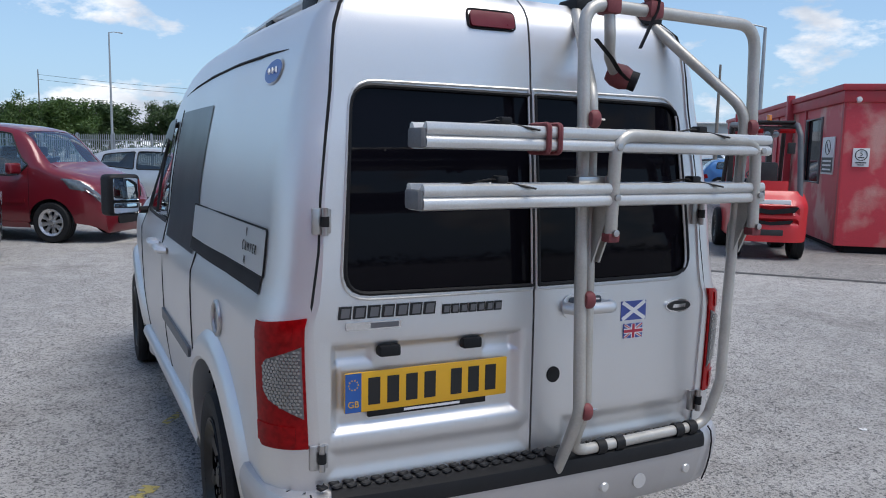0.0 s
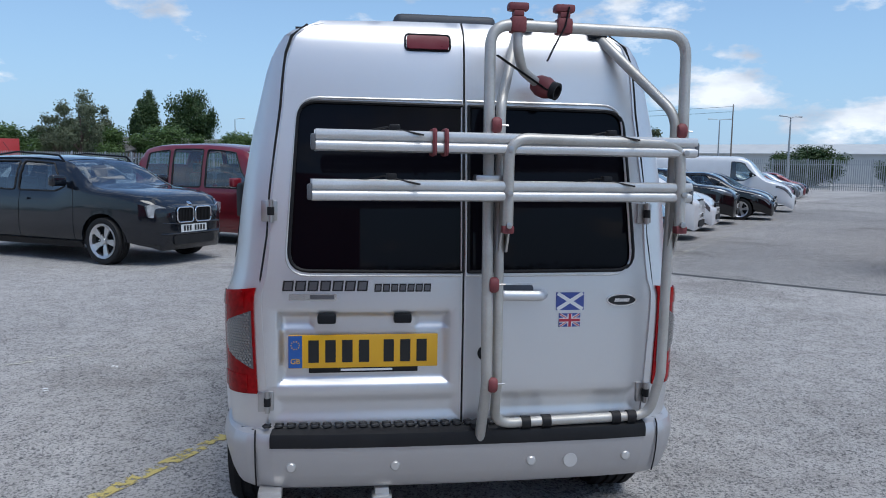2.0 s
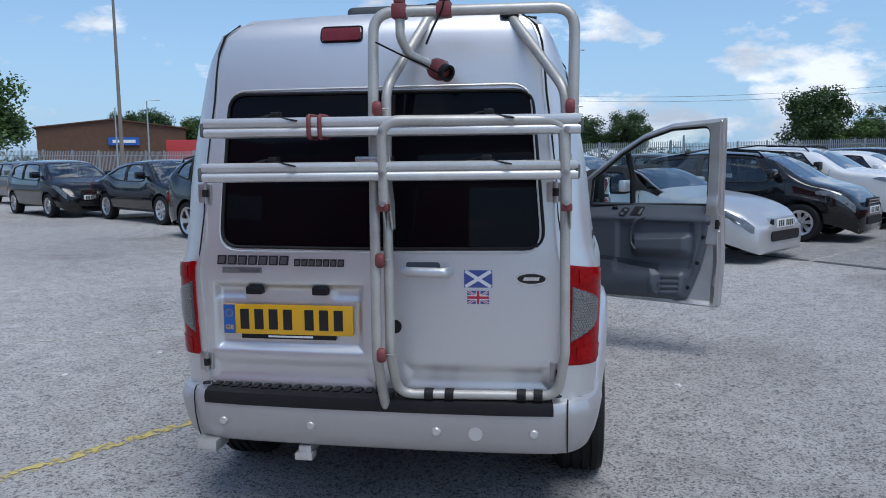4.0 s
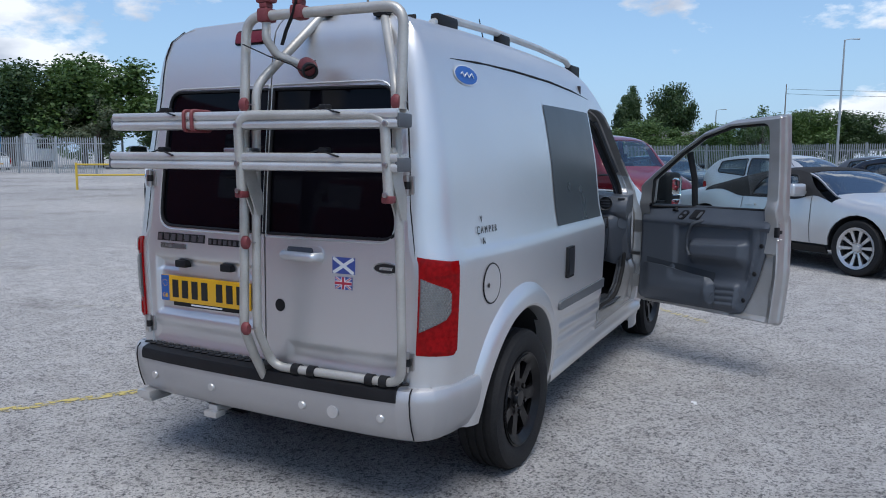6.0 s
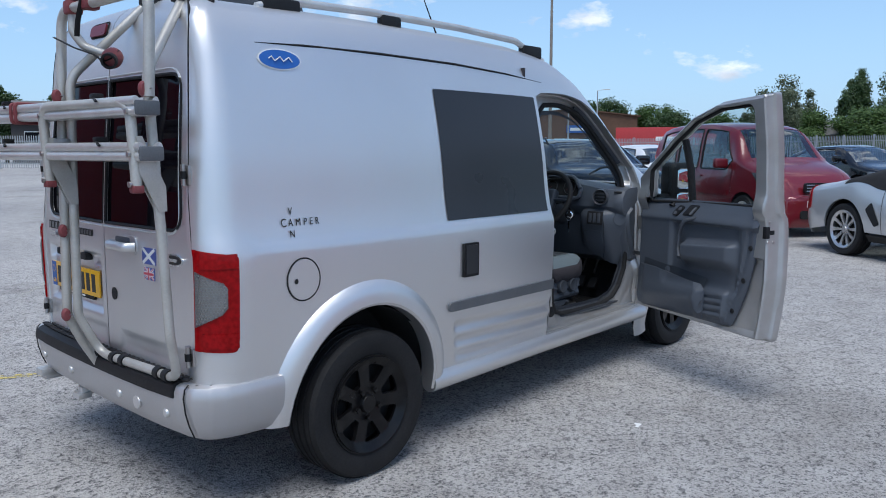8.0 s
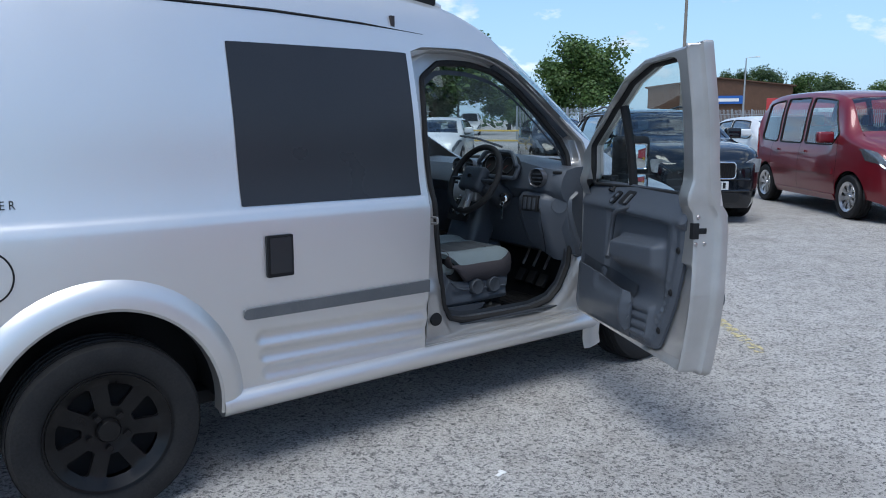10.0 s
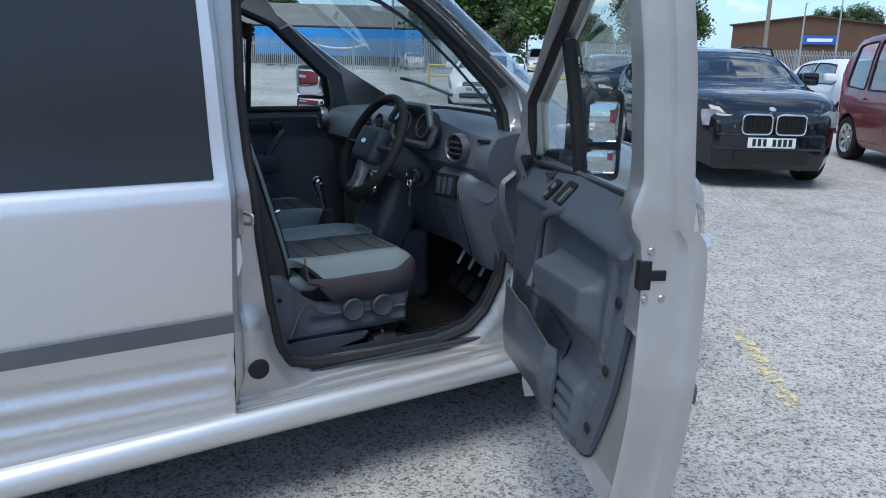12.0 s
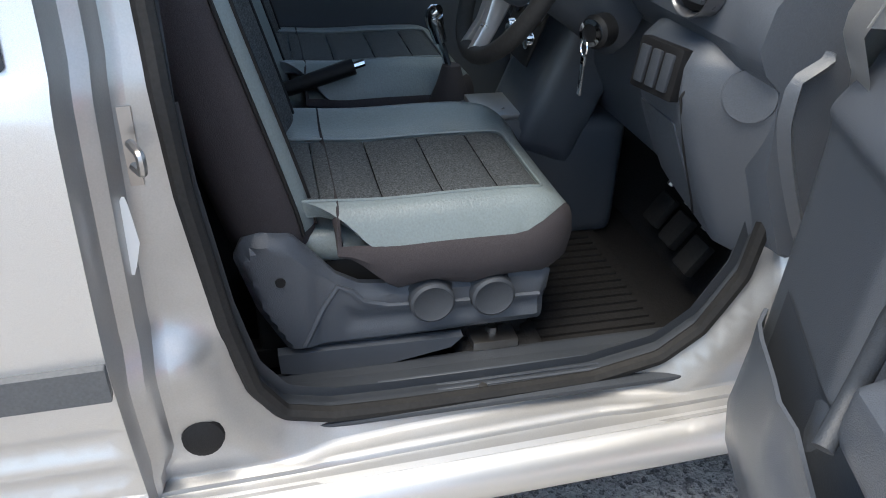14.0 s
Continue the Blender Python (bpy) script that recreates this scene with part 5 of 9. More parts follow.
for w_, mt, o in ((0.0085, WHITE, 0.0110), (0.0050, FLAGRED, 0.0116)):
    rear_patch("cross_bar", rect(0.359, 0.437, 0.9005 - w_, 0.9005 + w_), mt, o, 0.001, 0.03, parent=fl)
    rear_patch("cross_bar", rect(0.398 - w_, 0.398 + w_, 0.877, 0.924), mt, o, 0.001, 0.03, parent=fl)


def badge_bars(n, x0, x1, z0, z1, name, slant=0.004):
    """A model name as plain raised bars."""
    w_ = (x1 - x0) / n
    for k in range(n):
        a = x0 + k * w_
        rear_patch(name, [(a, z0), (a + w_ * 0.86, z0), (a + w_ * 0.86 + slant, z1), (a + slant, z1)], BLACKINK, 0.010, 0.004, 0.02)
        rear_patch(name, [(a + w_ * 0.14, z0 + 0.005), (a + w_ * 0.72, z0 + 0.005), (a + w_ * 0.72 + slant, z1 - 0.005), (a + w_ * 0.14 + slant, z1 - 0.005)], BADGEGREY, 0.0125, 0.002, 0.02)


badge_bars(7, -0.619, -0.323, 1.011, 1.047, "name_badge")
badge_bars(7, -0.305, -0.105, 1.008, 1.036, "name_badge", 0.002)
tb = rear_patch("trim_badge", rect(-0.597, -0.434, 0.979, 1.002, 0.003, 2), CHROME, 0.012, 0.006)
rear_patch("badge_bar", rect(-0.525, -0.442, 0.983, 0.998), BADGEGREY, 0.0135, 0.002, parent=tb)
# plate, its lamps and holder
Y0 = float(rear_y(0.8)) + 0.012
pl = part("number_plate", block(-0.600, -0.080, Y0 - 0.012, Y0 - 0.004, 0.740, 0.857, 0.003), YELLOWPLATE, van, "yellow rear plate with a blue band")
part("blue_band", block(-0.599, -0.552, Y0 - 0.0135, Y0 - 0.0115, 0.742, 0.855), BLUE, pl)
words("lettering", "GB", 0.026, Matrix.Translation((-0.5755, Y0 - 0.0138, 0.765)) @ Matrix.Rotation(radians(90), 4, "X"), YELLOWPLATE, pl)
for k in range(10):
    a = 2 * math.pi * k / 10
    part("star", plate(oval(-0.5755 + 0.014 * math.cos(a), 0.822 + 0.014 * math.sin(a), 0.0022, 0.0022, 6), Y0 - 0.0142, 0.001), YELLOWPLATE, pl)
for k in range(7):
    xx = -0.535 + k * 0.058 + (0.028 if k > 3 else 0)
    part("plate_character", block(xx + 0.004, xx + 0.040, Y0 - 0.0135, Y0 - 0.0115, 0.760, 0.839), BLACKINK, pl)
hold = part("plate_holder", block(-0.530, -0.150, Y0 - 0.010, Y0 + 0.004, 0.722, 0.745, 0.003), BLACKTRIM, van)
part("plate_caption", block(-0.42, -0.24, Y0 - 0.0115, Y0 - 0.0095, 0.729, 0.736), WHITE, hold)
for x0, x1 in ((-0.500, -0.436), (-0.236, -0.174)):
    part("plate_lamp", block(x0, x1, Y0 - 0.025, Y0 + 0.02, 0.897, 0.930, 0.008), BLACKTRIM, van)
# rear bumper, lofted round the corners
half_path = [(0.0, -0.104), (0.25, -0.102), (0.50, -0.094), (0.66, -0.080), (0.745, -0.055), (0.795, -0.010), (0.822, 0.05), (0.838, 0.12), (0.846, 0.20), (0.848, 0.27)]
full_path = [(-x, y) for x, y in half_path[:0:-1]] + half_path


def loft(path, profile, cap=True):
    bm = bmesh.new()
    rows = []
    P = [np.array(p) for p in path]
    for i, p in enumerate(P):
        d = P[min(i + 1, len(P) - 1)] - P[max(i - 1, 0)]
        n = np.array([d[1], -d[0]]) / np.linalg.norm(d)
        rows.append([bm.verts.new((p[0] + n[0] * o + CX, p[1] + n[1] * o, z)) for o, z in profile])
    for A, B in zip(rows, rows[1:]):
        for k in range(len(profile)):
            j = (k + 1) % len(profile)
            bm.faces.new((A[k], A[j], B[j], B[k]))
    if cap:
        bm.faces.new(rows[0]), bm.faces.new(rows[-1][::-1])
    bmesh.ops.recalc_face_normals(bm, faces=bm.faces)
    return bm


fp = fillet(full_path, 0.05, 3, False)
bump = part("rear_bumper", loft(fp, [(-0.11, 0.522), (-0.03, 0.532), (-0.010, 0.526), (0.002, 0.505), (0.004, 0.480), (-0.004, 0.43), (-0.017, 0.38), (-0.036, 0.335), (-0.06, 0.318), (-0.11, 0.33)]), BUMPER, van)
step_path = [p for p in fp if abs(p[0]) < 0.715]
part("bumper_step", loft(step_path, [(-0.115, 0.533), (-0.02, 0.542), (0.004, 0.530), (0.010, 0.512), (0.009, 0.484), (-0.02, 0.484)]), BLACKTRIM, bump, "black ribbed plastic tread")
pad = None
for k in range(34):
    x = -0.68 + k * 0.0412
    for row in (0, 1):
        yb = float(np.interp(abs(x), [0, 0.25, 0.5, 0.66, 0.72], [-0.104, -0.102, -0.094, -0.080, -0.066]))
        y = yb + 0.038 + row * 0.034
        if pad is None:
            ob = part("tread_pad", block(-0.015, 0.015, -0.012, 0.012, -0.004, 0.005, 0.004, 1), BLACKTRIM, bump)
            pad = ob.data
        else:
            ob = new("tread_pad", pad)
            ob.parent = bump
        ob.matrix_basis = pose(x + CX, y, 0.545 - row * 0.002, 0, 0, 24)
for x in (-0.588, -0.233, 0.249, 0.604):
    yb = float(np.interp(abs(x), [0, 0.25, 0.5, 0.66], [-0.104, -0.102, -0.094, -0.080])) + 0.004
    part("parking_sensor", moved(lathe([(0.0, 0.006), (0.013, 0.005), (0.017, 0.001), (0.018, -0.006), (0.0, -0.006)], 20, False), pose(x, yb, 0.412, 0, 0, -90)), WHITE if abs(x) > 9 else RAILALU, bump)
for s in (1, -1):
    part("bumper_joint", sweep([(s * 0.717 + CX, y, z) for y, z in ((-0.05, 0.537), (-0.066, 0.522), (-0.0725, 0.49), (-0.0665, 0.43), (-0.054, 0.38), (-0.036, 0.335))], 0.0028, 6), SEAM, bump)
part("tow_cap", moved(lathe([(0.0, 0.002), (0.025, 0.002), (0.026, -0.004), (0.0, -0.004)], 24, False), pose(0.394, -0.094, 0.408, 0, 0, -90)), SILVER, bump)
part("tow_bracket", join(block(-0.30, -0.25, -0.05, 0.06, 0.275, 0.315, 0.006), block(-0.31, -0.24, -0.07, -0.01, 0.262, 0.290, 0.006)), RAILALU, van)
part("tow_bracket", join(block(-0.69, -0.63, -0.07, 0.05, 0.275, 0.315, 0.006), block(-0.70, -0.62, -0.09, -0.02, 0.295, 0.33, 0.006)), RAILALU, van)

# ---- bike rack ----
rack = thing("bike_rack", "grey aluminium bicycle rack hung on the rear doors", "bike rack")
hoop = [(0.062, -0.095, 0.500), (0.060, -0.150, 0.600), (0.060, -0.205, 0.72), (0.058, -0.190, 1.06), (0.057, -0.170, 1.58), (0.059, -0.150, 1.905), (0.738, -0.130, 1.900), (0.735, -0.147, 1.55)]
part("hoop", sweep(fillet(hoop, [0, 0.08, 0.1, 0.1, 0.1, 0.075, 0.075, 0], 7, False), 0.0185, 14), RACK, rack)
frame_ = [(0.232, 0.150, 1.955), (0.205, 0.10, 1.925), (0.099, -0.150, 1.650), (0.100, -0.170, 1.06), (0.102, -0.178, 0.72), (0.110, -0.10, 0.552), (0.690, -0.070, 0.556), (0.714, -0.105, 0.72), (0.712, -0.115, 1.04), (0.710, -0.140, 1.630), (0.52, 0.095, 1.905), (0.505, 0.140, 1.935)]
part("door_frame", sweep(fillet(frame_, [0, 0.03, 0.12, 0.1, 0.1, 0.07, 0.07, 0.1, 0.1, 0.12, 0.03, 0], 7, False), 0.0175, 14), RACK, rack)
plat = [(0.108, -0.252, 1.255), (0.105, -0.262, 1.535), (0.702, -0.200, 1.530), (0.716, -0.196, 1.252)]
ph = part("platform_hoop", sweep(fillet(plat, 0.065, 8, False), 0.018, 14), RACK, rack)
for (x, y, z) in (plat[0], plat[-1]):
    part("end_cap", block(x - 0.019, x + 0.019, y - 0.019, y + 0.019, z - 0.022, z + 0.004, 0.006), REDCLAMP, ph)
for (x, y) in ((0.108, -0.252), (0.716, -0.196)):
    brk = plate([(y + 0.002, 1.42), (y + 0.02, 1.42), (y + 0.095, 1.25), (y + 0.095, 1.165), (y + 0.065, 1.165), (y + 0.004, 1.30)], x - 0.014, 0.006, "x")
    part("bracket", brk, RACK, rack)
    part("bracket", moved(plate([(y + 0.002, 1.42), (y + 0.02, 1.42), (y + 0.095, 1.25), (y + 0.095, 1.165), (y + 0.065, 1.165), (y + 0.004, 1.30)], x - 0.014, 0.006, "x"), Matrix.Translation((0.024, 0, 0))), RACK, rack)
    for zz in (1.26, 1.36, 1.50):
        part("bolt", moved(lathe([(0.0, 0.012), (0.010, 0.010), (0.010, 0.0), (0.0, 0.0)], 10, False), pose(x, y - 0.018, zz, 0, 0, -90)), STEEL, rack)
part("cross_clamp", block(0.005, 0.13, -0.235, -0.175, 1.395, 1.418, 0.006), STEEL, rack)


def bike_rail(z, xa, ya, xb, yb):
    """An extruded rail: a hollowed trough with side flanges."""
    half_ = [(0.016, 0.016), (0.030, 0.031), (0.037, 0.034), (0.043, 0.030), (0.046, 0.020), (0.045, 0.010), (0.040, 0.004), (0.036, 0.002), (0.040, 0.000), (0.045, -0.008), (0.046, -0.018), (0.042, -0.027), (0.032, -0.031)]
    prof = [(-y, h) for y, h in half_[::-1]] + [(0.0, 0.010)] + half_
    bm = bmesh.new()
    L = math.hypot(xb - xa, yb - ya)
    A, B = [bm.verts.new((0, y, h)) for y, h in prof], [bm.verts.new((L, y, h)) for y, h in prof]
    for k in range(len(prof)):
        j = (k + 1) % len(prof)
        bm.faces.new((A[k], A[j], B[j], B[k]))
    bm.faces.new(A), bm.faces.new(B)
    bmesh.ops.recalc_face_normals(bm, faces=bm.faces)
    return part("bike_rail", moved(bm, pose(xa, ya, z, 0, 0, math.degrees(math.atan2(yb - ya, xb - xa)))), RAILALU, rack)


for z, xa, ya, xb, yb in ((1.516, -0.500, -0.275, 0.756, -0.167), (1.366, -0.510, -0.285, 0.748, -0.157)):
    rl = bike_rail(z, xa, ya, xb, yb)
    for x, s in ((xa, -1), (xb, 1)):
        y = np.interp(x, [xa, xb], [ya, yb])
        part("end_cap", block(x - 0.006 if s > 0 else x - 0.012, x + 0.012 if s > 0 else x + 0.006, y - 0.043, y + 0.043, z - 0.029, z + 0.020, 0.008), GREYTRIM, rl)
    for t0 in (0.19, 0.76):
        x, y = xa + (xb - xa) * t0, ya + (yb - ya) * t0
        part("strap", sweep(fillet([(x - 0.10, y + 0.01, z + 0.030), (x - 0.02, y - 0.01, z + 0.045), (x + 0.03, y - 0.03, z + 0.034), (x + 0.09, y - 0.05, z + 0.022)], 0.03, 3, False), 0.006, 6, squash=0.5), BLACKTRIM, rl)
        part("buckle", block(x - 0.012, x + 0.02, y - 0.03, y + 0.01, z + 0.034, z + 0.054, 0.006), BLACKTRIM, rl)
for x in (-0.135, -0.098):
    y = np.interp(x, [-0.5, 0.78], [-0.275, -0.165])
    part("rail_band", sweep([(x, y + a, 1.516 + b) for a, b in rect(-0.049, 0.049, -0.034, 0.038, 0.012, 3)], 0.0075, 6, True), REDCLAMP, rack)
for x, y, z in ((0.079, -0.186, 1.579), (0.727, -0.150, 1.575), (0.080, -0.196, 1.059), (0.081, -0.206, 0.725)):
    part("frame_clamp", moved(lathe([(0.0, 0.026), (0.020, 0.024), (0.026, 0.012), (0.026, -0.012), (0.020, -0.024), (0.0, -0.026)], 16, False), pose(x - 0.002, y - 0.010, z, 0, 0, 0) @ Matrix.Diagonal((0.62, 0.62, 1.0, 1))), REDCLAMP, rack)
    part("clamp_screw", sweep([(x + 0.012, y, z), (x + 0.040, y, z)], 0.003, 6), STEEL, rack)
# arm with its wheel grip, second grip on the hoop
arm = [(0.150, -0.143, 1.905), (0.152, -0.150, 1.82), (0.175, -0.120, 1.765), (0.235, -0.065, 1.735)]
ar = part("frame_arm", sweep(fillet(arm, [0, 0.05, 0.05, 0], 6, False), 0.0165, 12), RACK, rack)
part("arm_grip", moved(lathe([(0.0, 0.045), (0.030, 0.040), (0.038, 0.018), (0.036, -0.012), (0.024, -0.034), (0.0, -0.036)], 18, False), pose(0.262, -0.050, 1.722, 0, 20, -40)), REDCLAMP, ar)
part("grip_ring", moved(lathe([(0.022, 0.03), (0.030, 0.03), (0.030, 0.062), (0.022, 0.062)], 16), pose(0.262, -0.050, 1.722, 0, 20, -40)), BLACKTRIM, ar)
part("arm_strap", sweep(fillet([(0.075, -0.19, 1.80), (0.16, -0.15, 1.758), (0.23, -0.10, 1.728), (0.275, -0.095, 1.70), (0.305, -0.07, 1.715), (0.29, -0.04, 1.745)], 0.03, 3, False), 0.008, 6, squash=0.35), BLACKTRIM, ar)
for x in (0.150, 0.304):
    cl_ = part("hoop_clamp", join(block(x - 0.026, x + 0.026, -0.172, -0.112, 1.880, 1.932, 0.012), block(x - 0.017, x + 0.017, -0.165, -0.125, 1.932, 1.950, 0.004)), REDCLAMP, rack)
    part("clamp_knob", block(x - 0.034, x + 0.034, -0.166, -0.118, 1.950, 1.976, 0.010), REDCLAMP, cl_)
part("loose_strap", sweep(fillet([(0.315, -0.165, 1.965), (0.300, -0.172, 1.90), (0.268, -0.175, 1.84), (0.245, -0.172, 1.79)], 0.03, 3, False), 0.010, 6, squash=0.3), BLACKTRIM, rack)
for x, y, z in ((0.062, -0.095, 0.494),):
    part("foot", moved(lathe([(0.0, 0.012), (0.030, 0.010), (0.033, -0.010), (0.0, -0.014)], 16, False), pose(x, y + 0.008, z + 0.052, 0, 90, 0)), RUBBER, rack)
for x in (0.225, 0.300, 0.560, 0.620):
    y, z = np.interp(x, [0.11, 0.69], [-0.10, -0.07]), np.interp(x, [0.11, 0.69], [0.552, 0.556])
    part("pipe_collar", sweep([(x - 0.016, y, z), (x + 0.016, y, z)], 0.0235, 12), BLACKTRIM, rack)
for x, y, z in ((0.232, 0.150, 1.955), (0.505, 0.140, 1.935)):
    part("roof_hook", block(x - 0.035, x + 0.035, y - 0.06, y + 0.05, z - 0.02, z + 0.022, 0.012), BLACKTRIM, rack)


# ---- door opening, seal and cab ----
gap_v = V(gap)
INNER = [(2.150, 1.550), (2.137, 1.293), (2.145, 1.08), (2.160, 0.85), (2.187, 0.64), (2.214, 0.505), (2.255, 0.436), (2.330, 0.412), (2.440, 0.405), (2.630, 0.399), (2.800, 0.397), (2.930, 0.425), (2.995, 0.485), (3.048, 0.60), (3.064, 0.78), (3.072, 0.95), (3.082, 1.08), (3.078, 1.19), (3.045, 1.262), (2.92, 1.386), (2.777, 1.508), (2.63, 1.586), (2.45, 1.622), (2.25, 1.618)]
INNER = fillet(INNER, [0.04, 0.05, 0.05, 0.05, 0.05, 0.03, 0.03, 0.03, 0.04, 0.05, 0.05, 0.05, 0.04, 0.05, 0.05, 0.04, 0.05, 0.04, 0.04, 0.05, 0.05, 0.05, 0.05, 0.04], 4)
gap_fn = van_side(1)


INV = V(INNER)


def frame_depth(y, v):
    """How deep the door frame lies: shallower on the lower pillar and along the sill, sloping in to the seal."""
    y, v = np.asarray(y, float), np.asarray(v, float)
    d = away(np.stack([y, v], -1).reshape(-1, 2), INV).reshape(y.shape)
    return 0.100 - 0.048 * smooth((VAN.height(2.2, 0.66) - v) / 0.07) * smooth(d / 0.07)


def jamb_fn(y, v):
    P = np.array(gap_fn(y, v))
    P[..., 0] -= frame_depth(y, v)
    return P


G0 = np.array(dense(gap_v, 0.025))
dg = np.roll(G0, -1, 0) - np.roll(G0, 1, 0)
ng = np.stack([-dg[:, 1], dg[:, 0]], -1) / np.linalg.norm(dg, axis=1)[:, None]
if not inside(G0[:1] + ng[:1] * 0.003, G0)[0]:
    ng = -ng
low_ = 1 - 0.55 * smooth((VAN.height(2.6, 0.45) - G0[:, 1]) / 0.06)   # the frame is narrow along the sill
low_ = low_ * (1 - 0.62 * smooth((G0[:, 1] - VAN.height(2.6, 1.22)) / 0.08) * smooth((G0[:, 0] - 2.10) / 0.10))   # and along the roof and the slanting pillar
jb = bmesh.new()
rings = []
for e, depth in ((0.0, 0.0), (0.003, 0.012), (0.006, 0.045), (0.010, 0.054), (0.020, 0.056), (0.030, 0.060), (0.036, 0.074), (0.042, 0.094), (0.050, 0.099), (0.058, 0.100)):
    Q = G0 + ng * (e * low_)[:, None]
    Pq = np.array(gap_fn(Q[:, 0], Q[:, 1]))
    Pq[:, 0] -= depth * 10 * frame_depth(Q[:, 0], Q[:, 1])
    rings.append([jb.verts.new(p) for p in Pq])
for A, B in zip(rings, rings[1:]):
    for k in range(len(A)):
        j = (k + 1) % len(A)
        jb.faces.new((A[k], A[j], B[j], B[k]))
bmesh.ops.recalc_face_normals(jb, faces=jb.faces)
jamb = part("door_frame", jb, JAMB, van, "silver painted door opening")
part("frame_inner", panel([tuple(q) for q in G0 + ng * (0.058 * low_)[:, None]], jamb_fn, [INV], step=0.022), JAMB, van)
seal_pts = [tuple(jamb_fn(np.array([p[0]]), np.array([p[1]]))[0]) for p in dense(INV, 0.04)]
part("door_seal", sweep(seal_pts, 0.014, 8, True), RUBBER, van, "black rubber door seal")
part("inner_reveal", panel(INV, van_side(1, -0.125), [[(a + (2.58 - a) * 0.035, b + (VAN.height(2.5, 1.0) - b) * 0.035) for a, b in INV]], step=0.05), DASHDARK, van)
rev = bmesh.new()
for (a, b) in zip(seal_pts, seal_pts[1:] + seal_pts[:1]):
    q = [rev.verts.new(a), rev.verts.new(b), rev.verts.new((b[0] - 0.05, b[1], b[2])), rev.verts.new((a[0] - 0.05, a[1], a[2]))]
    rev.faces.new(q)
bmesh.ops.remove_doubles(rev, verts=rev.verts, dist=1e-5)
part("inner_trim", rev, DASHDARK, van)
# sill treads, plug, striker, label
part("sill_tread", block(0.585, 0.700, 2.24, 2.99, 0.388, 0.399, 0.004), DASHDARK, van, "scuffed grey plastic sill tread")
for k in range(6):
    part("tread_rib", block(0.612 + k * 0.013, 0.618 + k * 0.013, 2.42, 2.84, 0.398, 0.4025, 0.001, 1), DASH, van)
for y in (2.31, 2.60, 2.95):
    part("tread_screw", moved(lathe([(0.0, 0.003), (0.007, 0.003), (0.009, 0.0), (0.0, -0.002)], 10, False), pose(0.66, y, 0.401, 0, -90, 0)), STEEL, van)
part("jamb_plug", moved(lathe([(0.0, 0.004), (0.020, 0.003), (0.030, 0.0), (0.032, -0.008), (0.0, -0.008)], 20, False), Matrix.Translation((jamb_fn(np.array([2.135]), np.array([VAN.height(2.1, 0.462)]))[0][0] + 0.009, 2.135, 0.462)) @ Matrix.Rotation(radians(-8), 4, "Y")), BLACKTRIM, van)
PILLAR = lambda y, z, out: jamb_fn(np.asarray(y, float), np.array([VAN.height(2.1, q) for q in np.ravel(z)]).reshape(np.shape(z))) + np.array([out, 0, 0])
strike = part("striker", panel([(2.100, 0.870), (2.116, 0.870), (2.116, 0.972), (2.100, 0.972)], lambda y, z: PILLAR(y, z, 0.004), step=0.03, thick=0.003), STEEL, van, "steel lock striker with rust stains")
part("striker_loop", sweep(fillet([(0.752, 2.112, 0.935), (0.782, 2.126, 0.932), (0.782, 2.126, 0.908), (0.752, 2.112, 0.905)], 0.008, 3, False), 0.006, 8), STEEL, strike)
part("jamb_label", plate(fillet([(2.094, 0.880), (2.101, 0.800), (2.084, 0.738), (2.073, 0.825)], 0.006, 3), 0.752, 0.001, "x"), WHITE, van, "white paper label")

# closing surfaces of the cab
part("cab_floor", block(-0.72, 0.72, 1.95, 3.45, 0.30, 0.345, 0.01), CARPET, van)
part("floor_mat", block(0.06, 0.62, 2.72, 3.05, 0.347, 0.358, 0.004), CARPET, van, "ribbed black rubber mat")
for k in range(16):
    part("mat_rib", block(0.12 + k * 0.028, 0.132 + k * 0.028, 2.76, 3.02, 0.358, 0.364), CARPET, van)
part("inner_sill", block(0.54, 0.62, 2.2, 3.05, 0.34, 0.394, 0.02, 3), DASHDARK, van)
part("bulkhead", block(-0.68, 0.68, 1.955, 1.975, 0.34, 1.80, 0.0), CLOTH, van)
part("toe_board", moved(block(-0.70, 0.70, -0.01, 0.01, -0.36, 0.36), pose(0, 3.30, 0.60, -25, 0, 0)), CARPET, van)
head = panel([(-0.60, 1.93), (0.60, 1.93), (0.60, 2.55), (-0.60, 2.55)], lambda x, y: np.stack([x, y, VAN.top(y) - 0.085 - 0.12 * (np.asarray(x) / 0.7) ** 4], -1), step=0.12)
part("headliner", head, HEADLINER, van)
for s in (1, -1):
    part("sun_visor", moved(block(-0.17, 0.17, -0.07, 0.07, -0.008, 0.008, 0.007), pose(s * 0.33, 2.58, 1.675, -28, 0, 0)), HEADLINER, van)
    pil = V([(2.60, 1.650), (2.78, 1.560), (2.97, 1.415), (3.09, 1.310), (3.14, 1.325), (2.98, 1.46), (2.78, 1.59), (2.62, 1.68)] if s > 0 else [(2.74, 1.50), (3.01, 1.27), (3.06, 1.10), (3.12, 1.12), (3.06, 1.31), (2.78, 1.525)])
    part("pillar_trim", panel(pil, van_side(s, -0.06), step=0.06, thick=0.03, flip=s < 0), DASH, van)
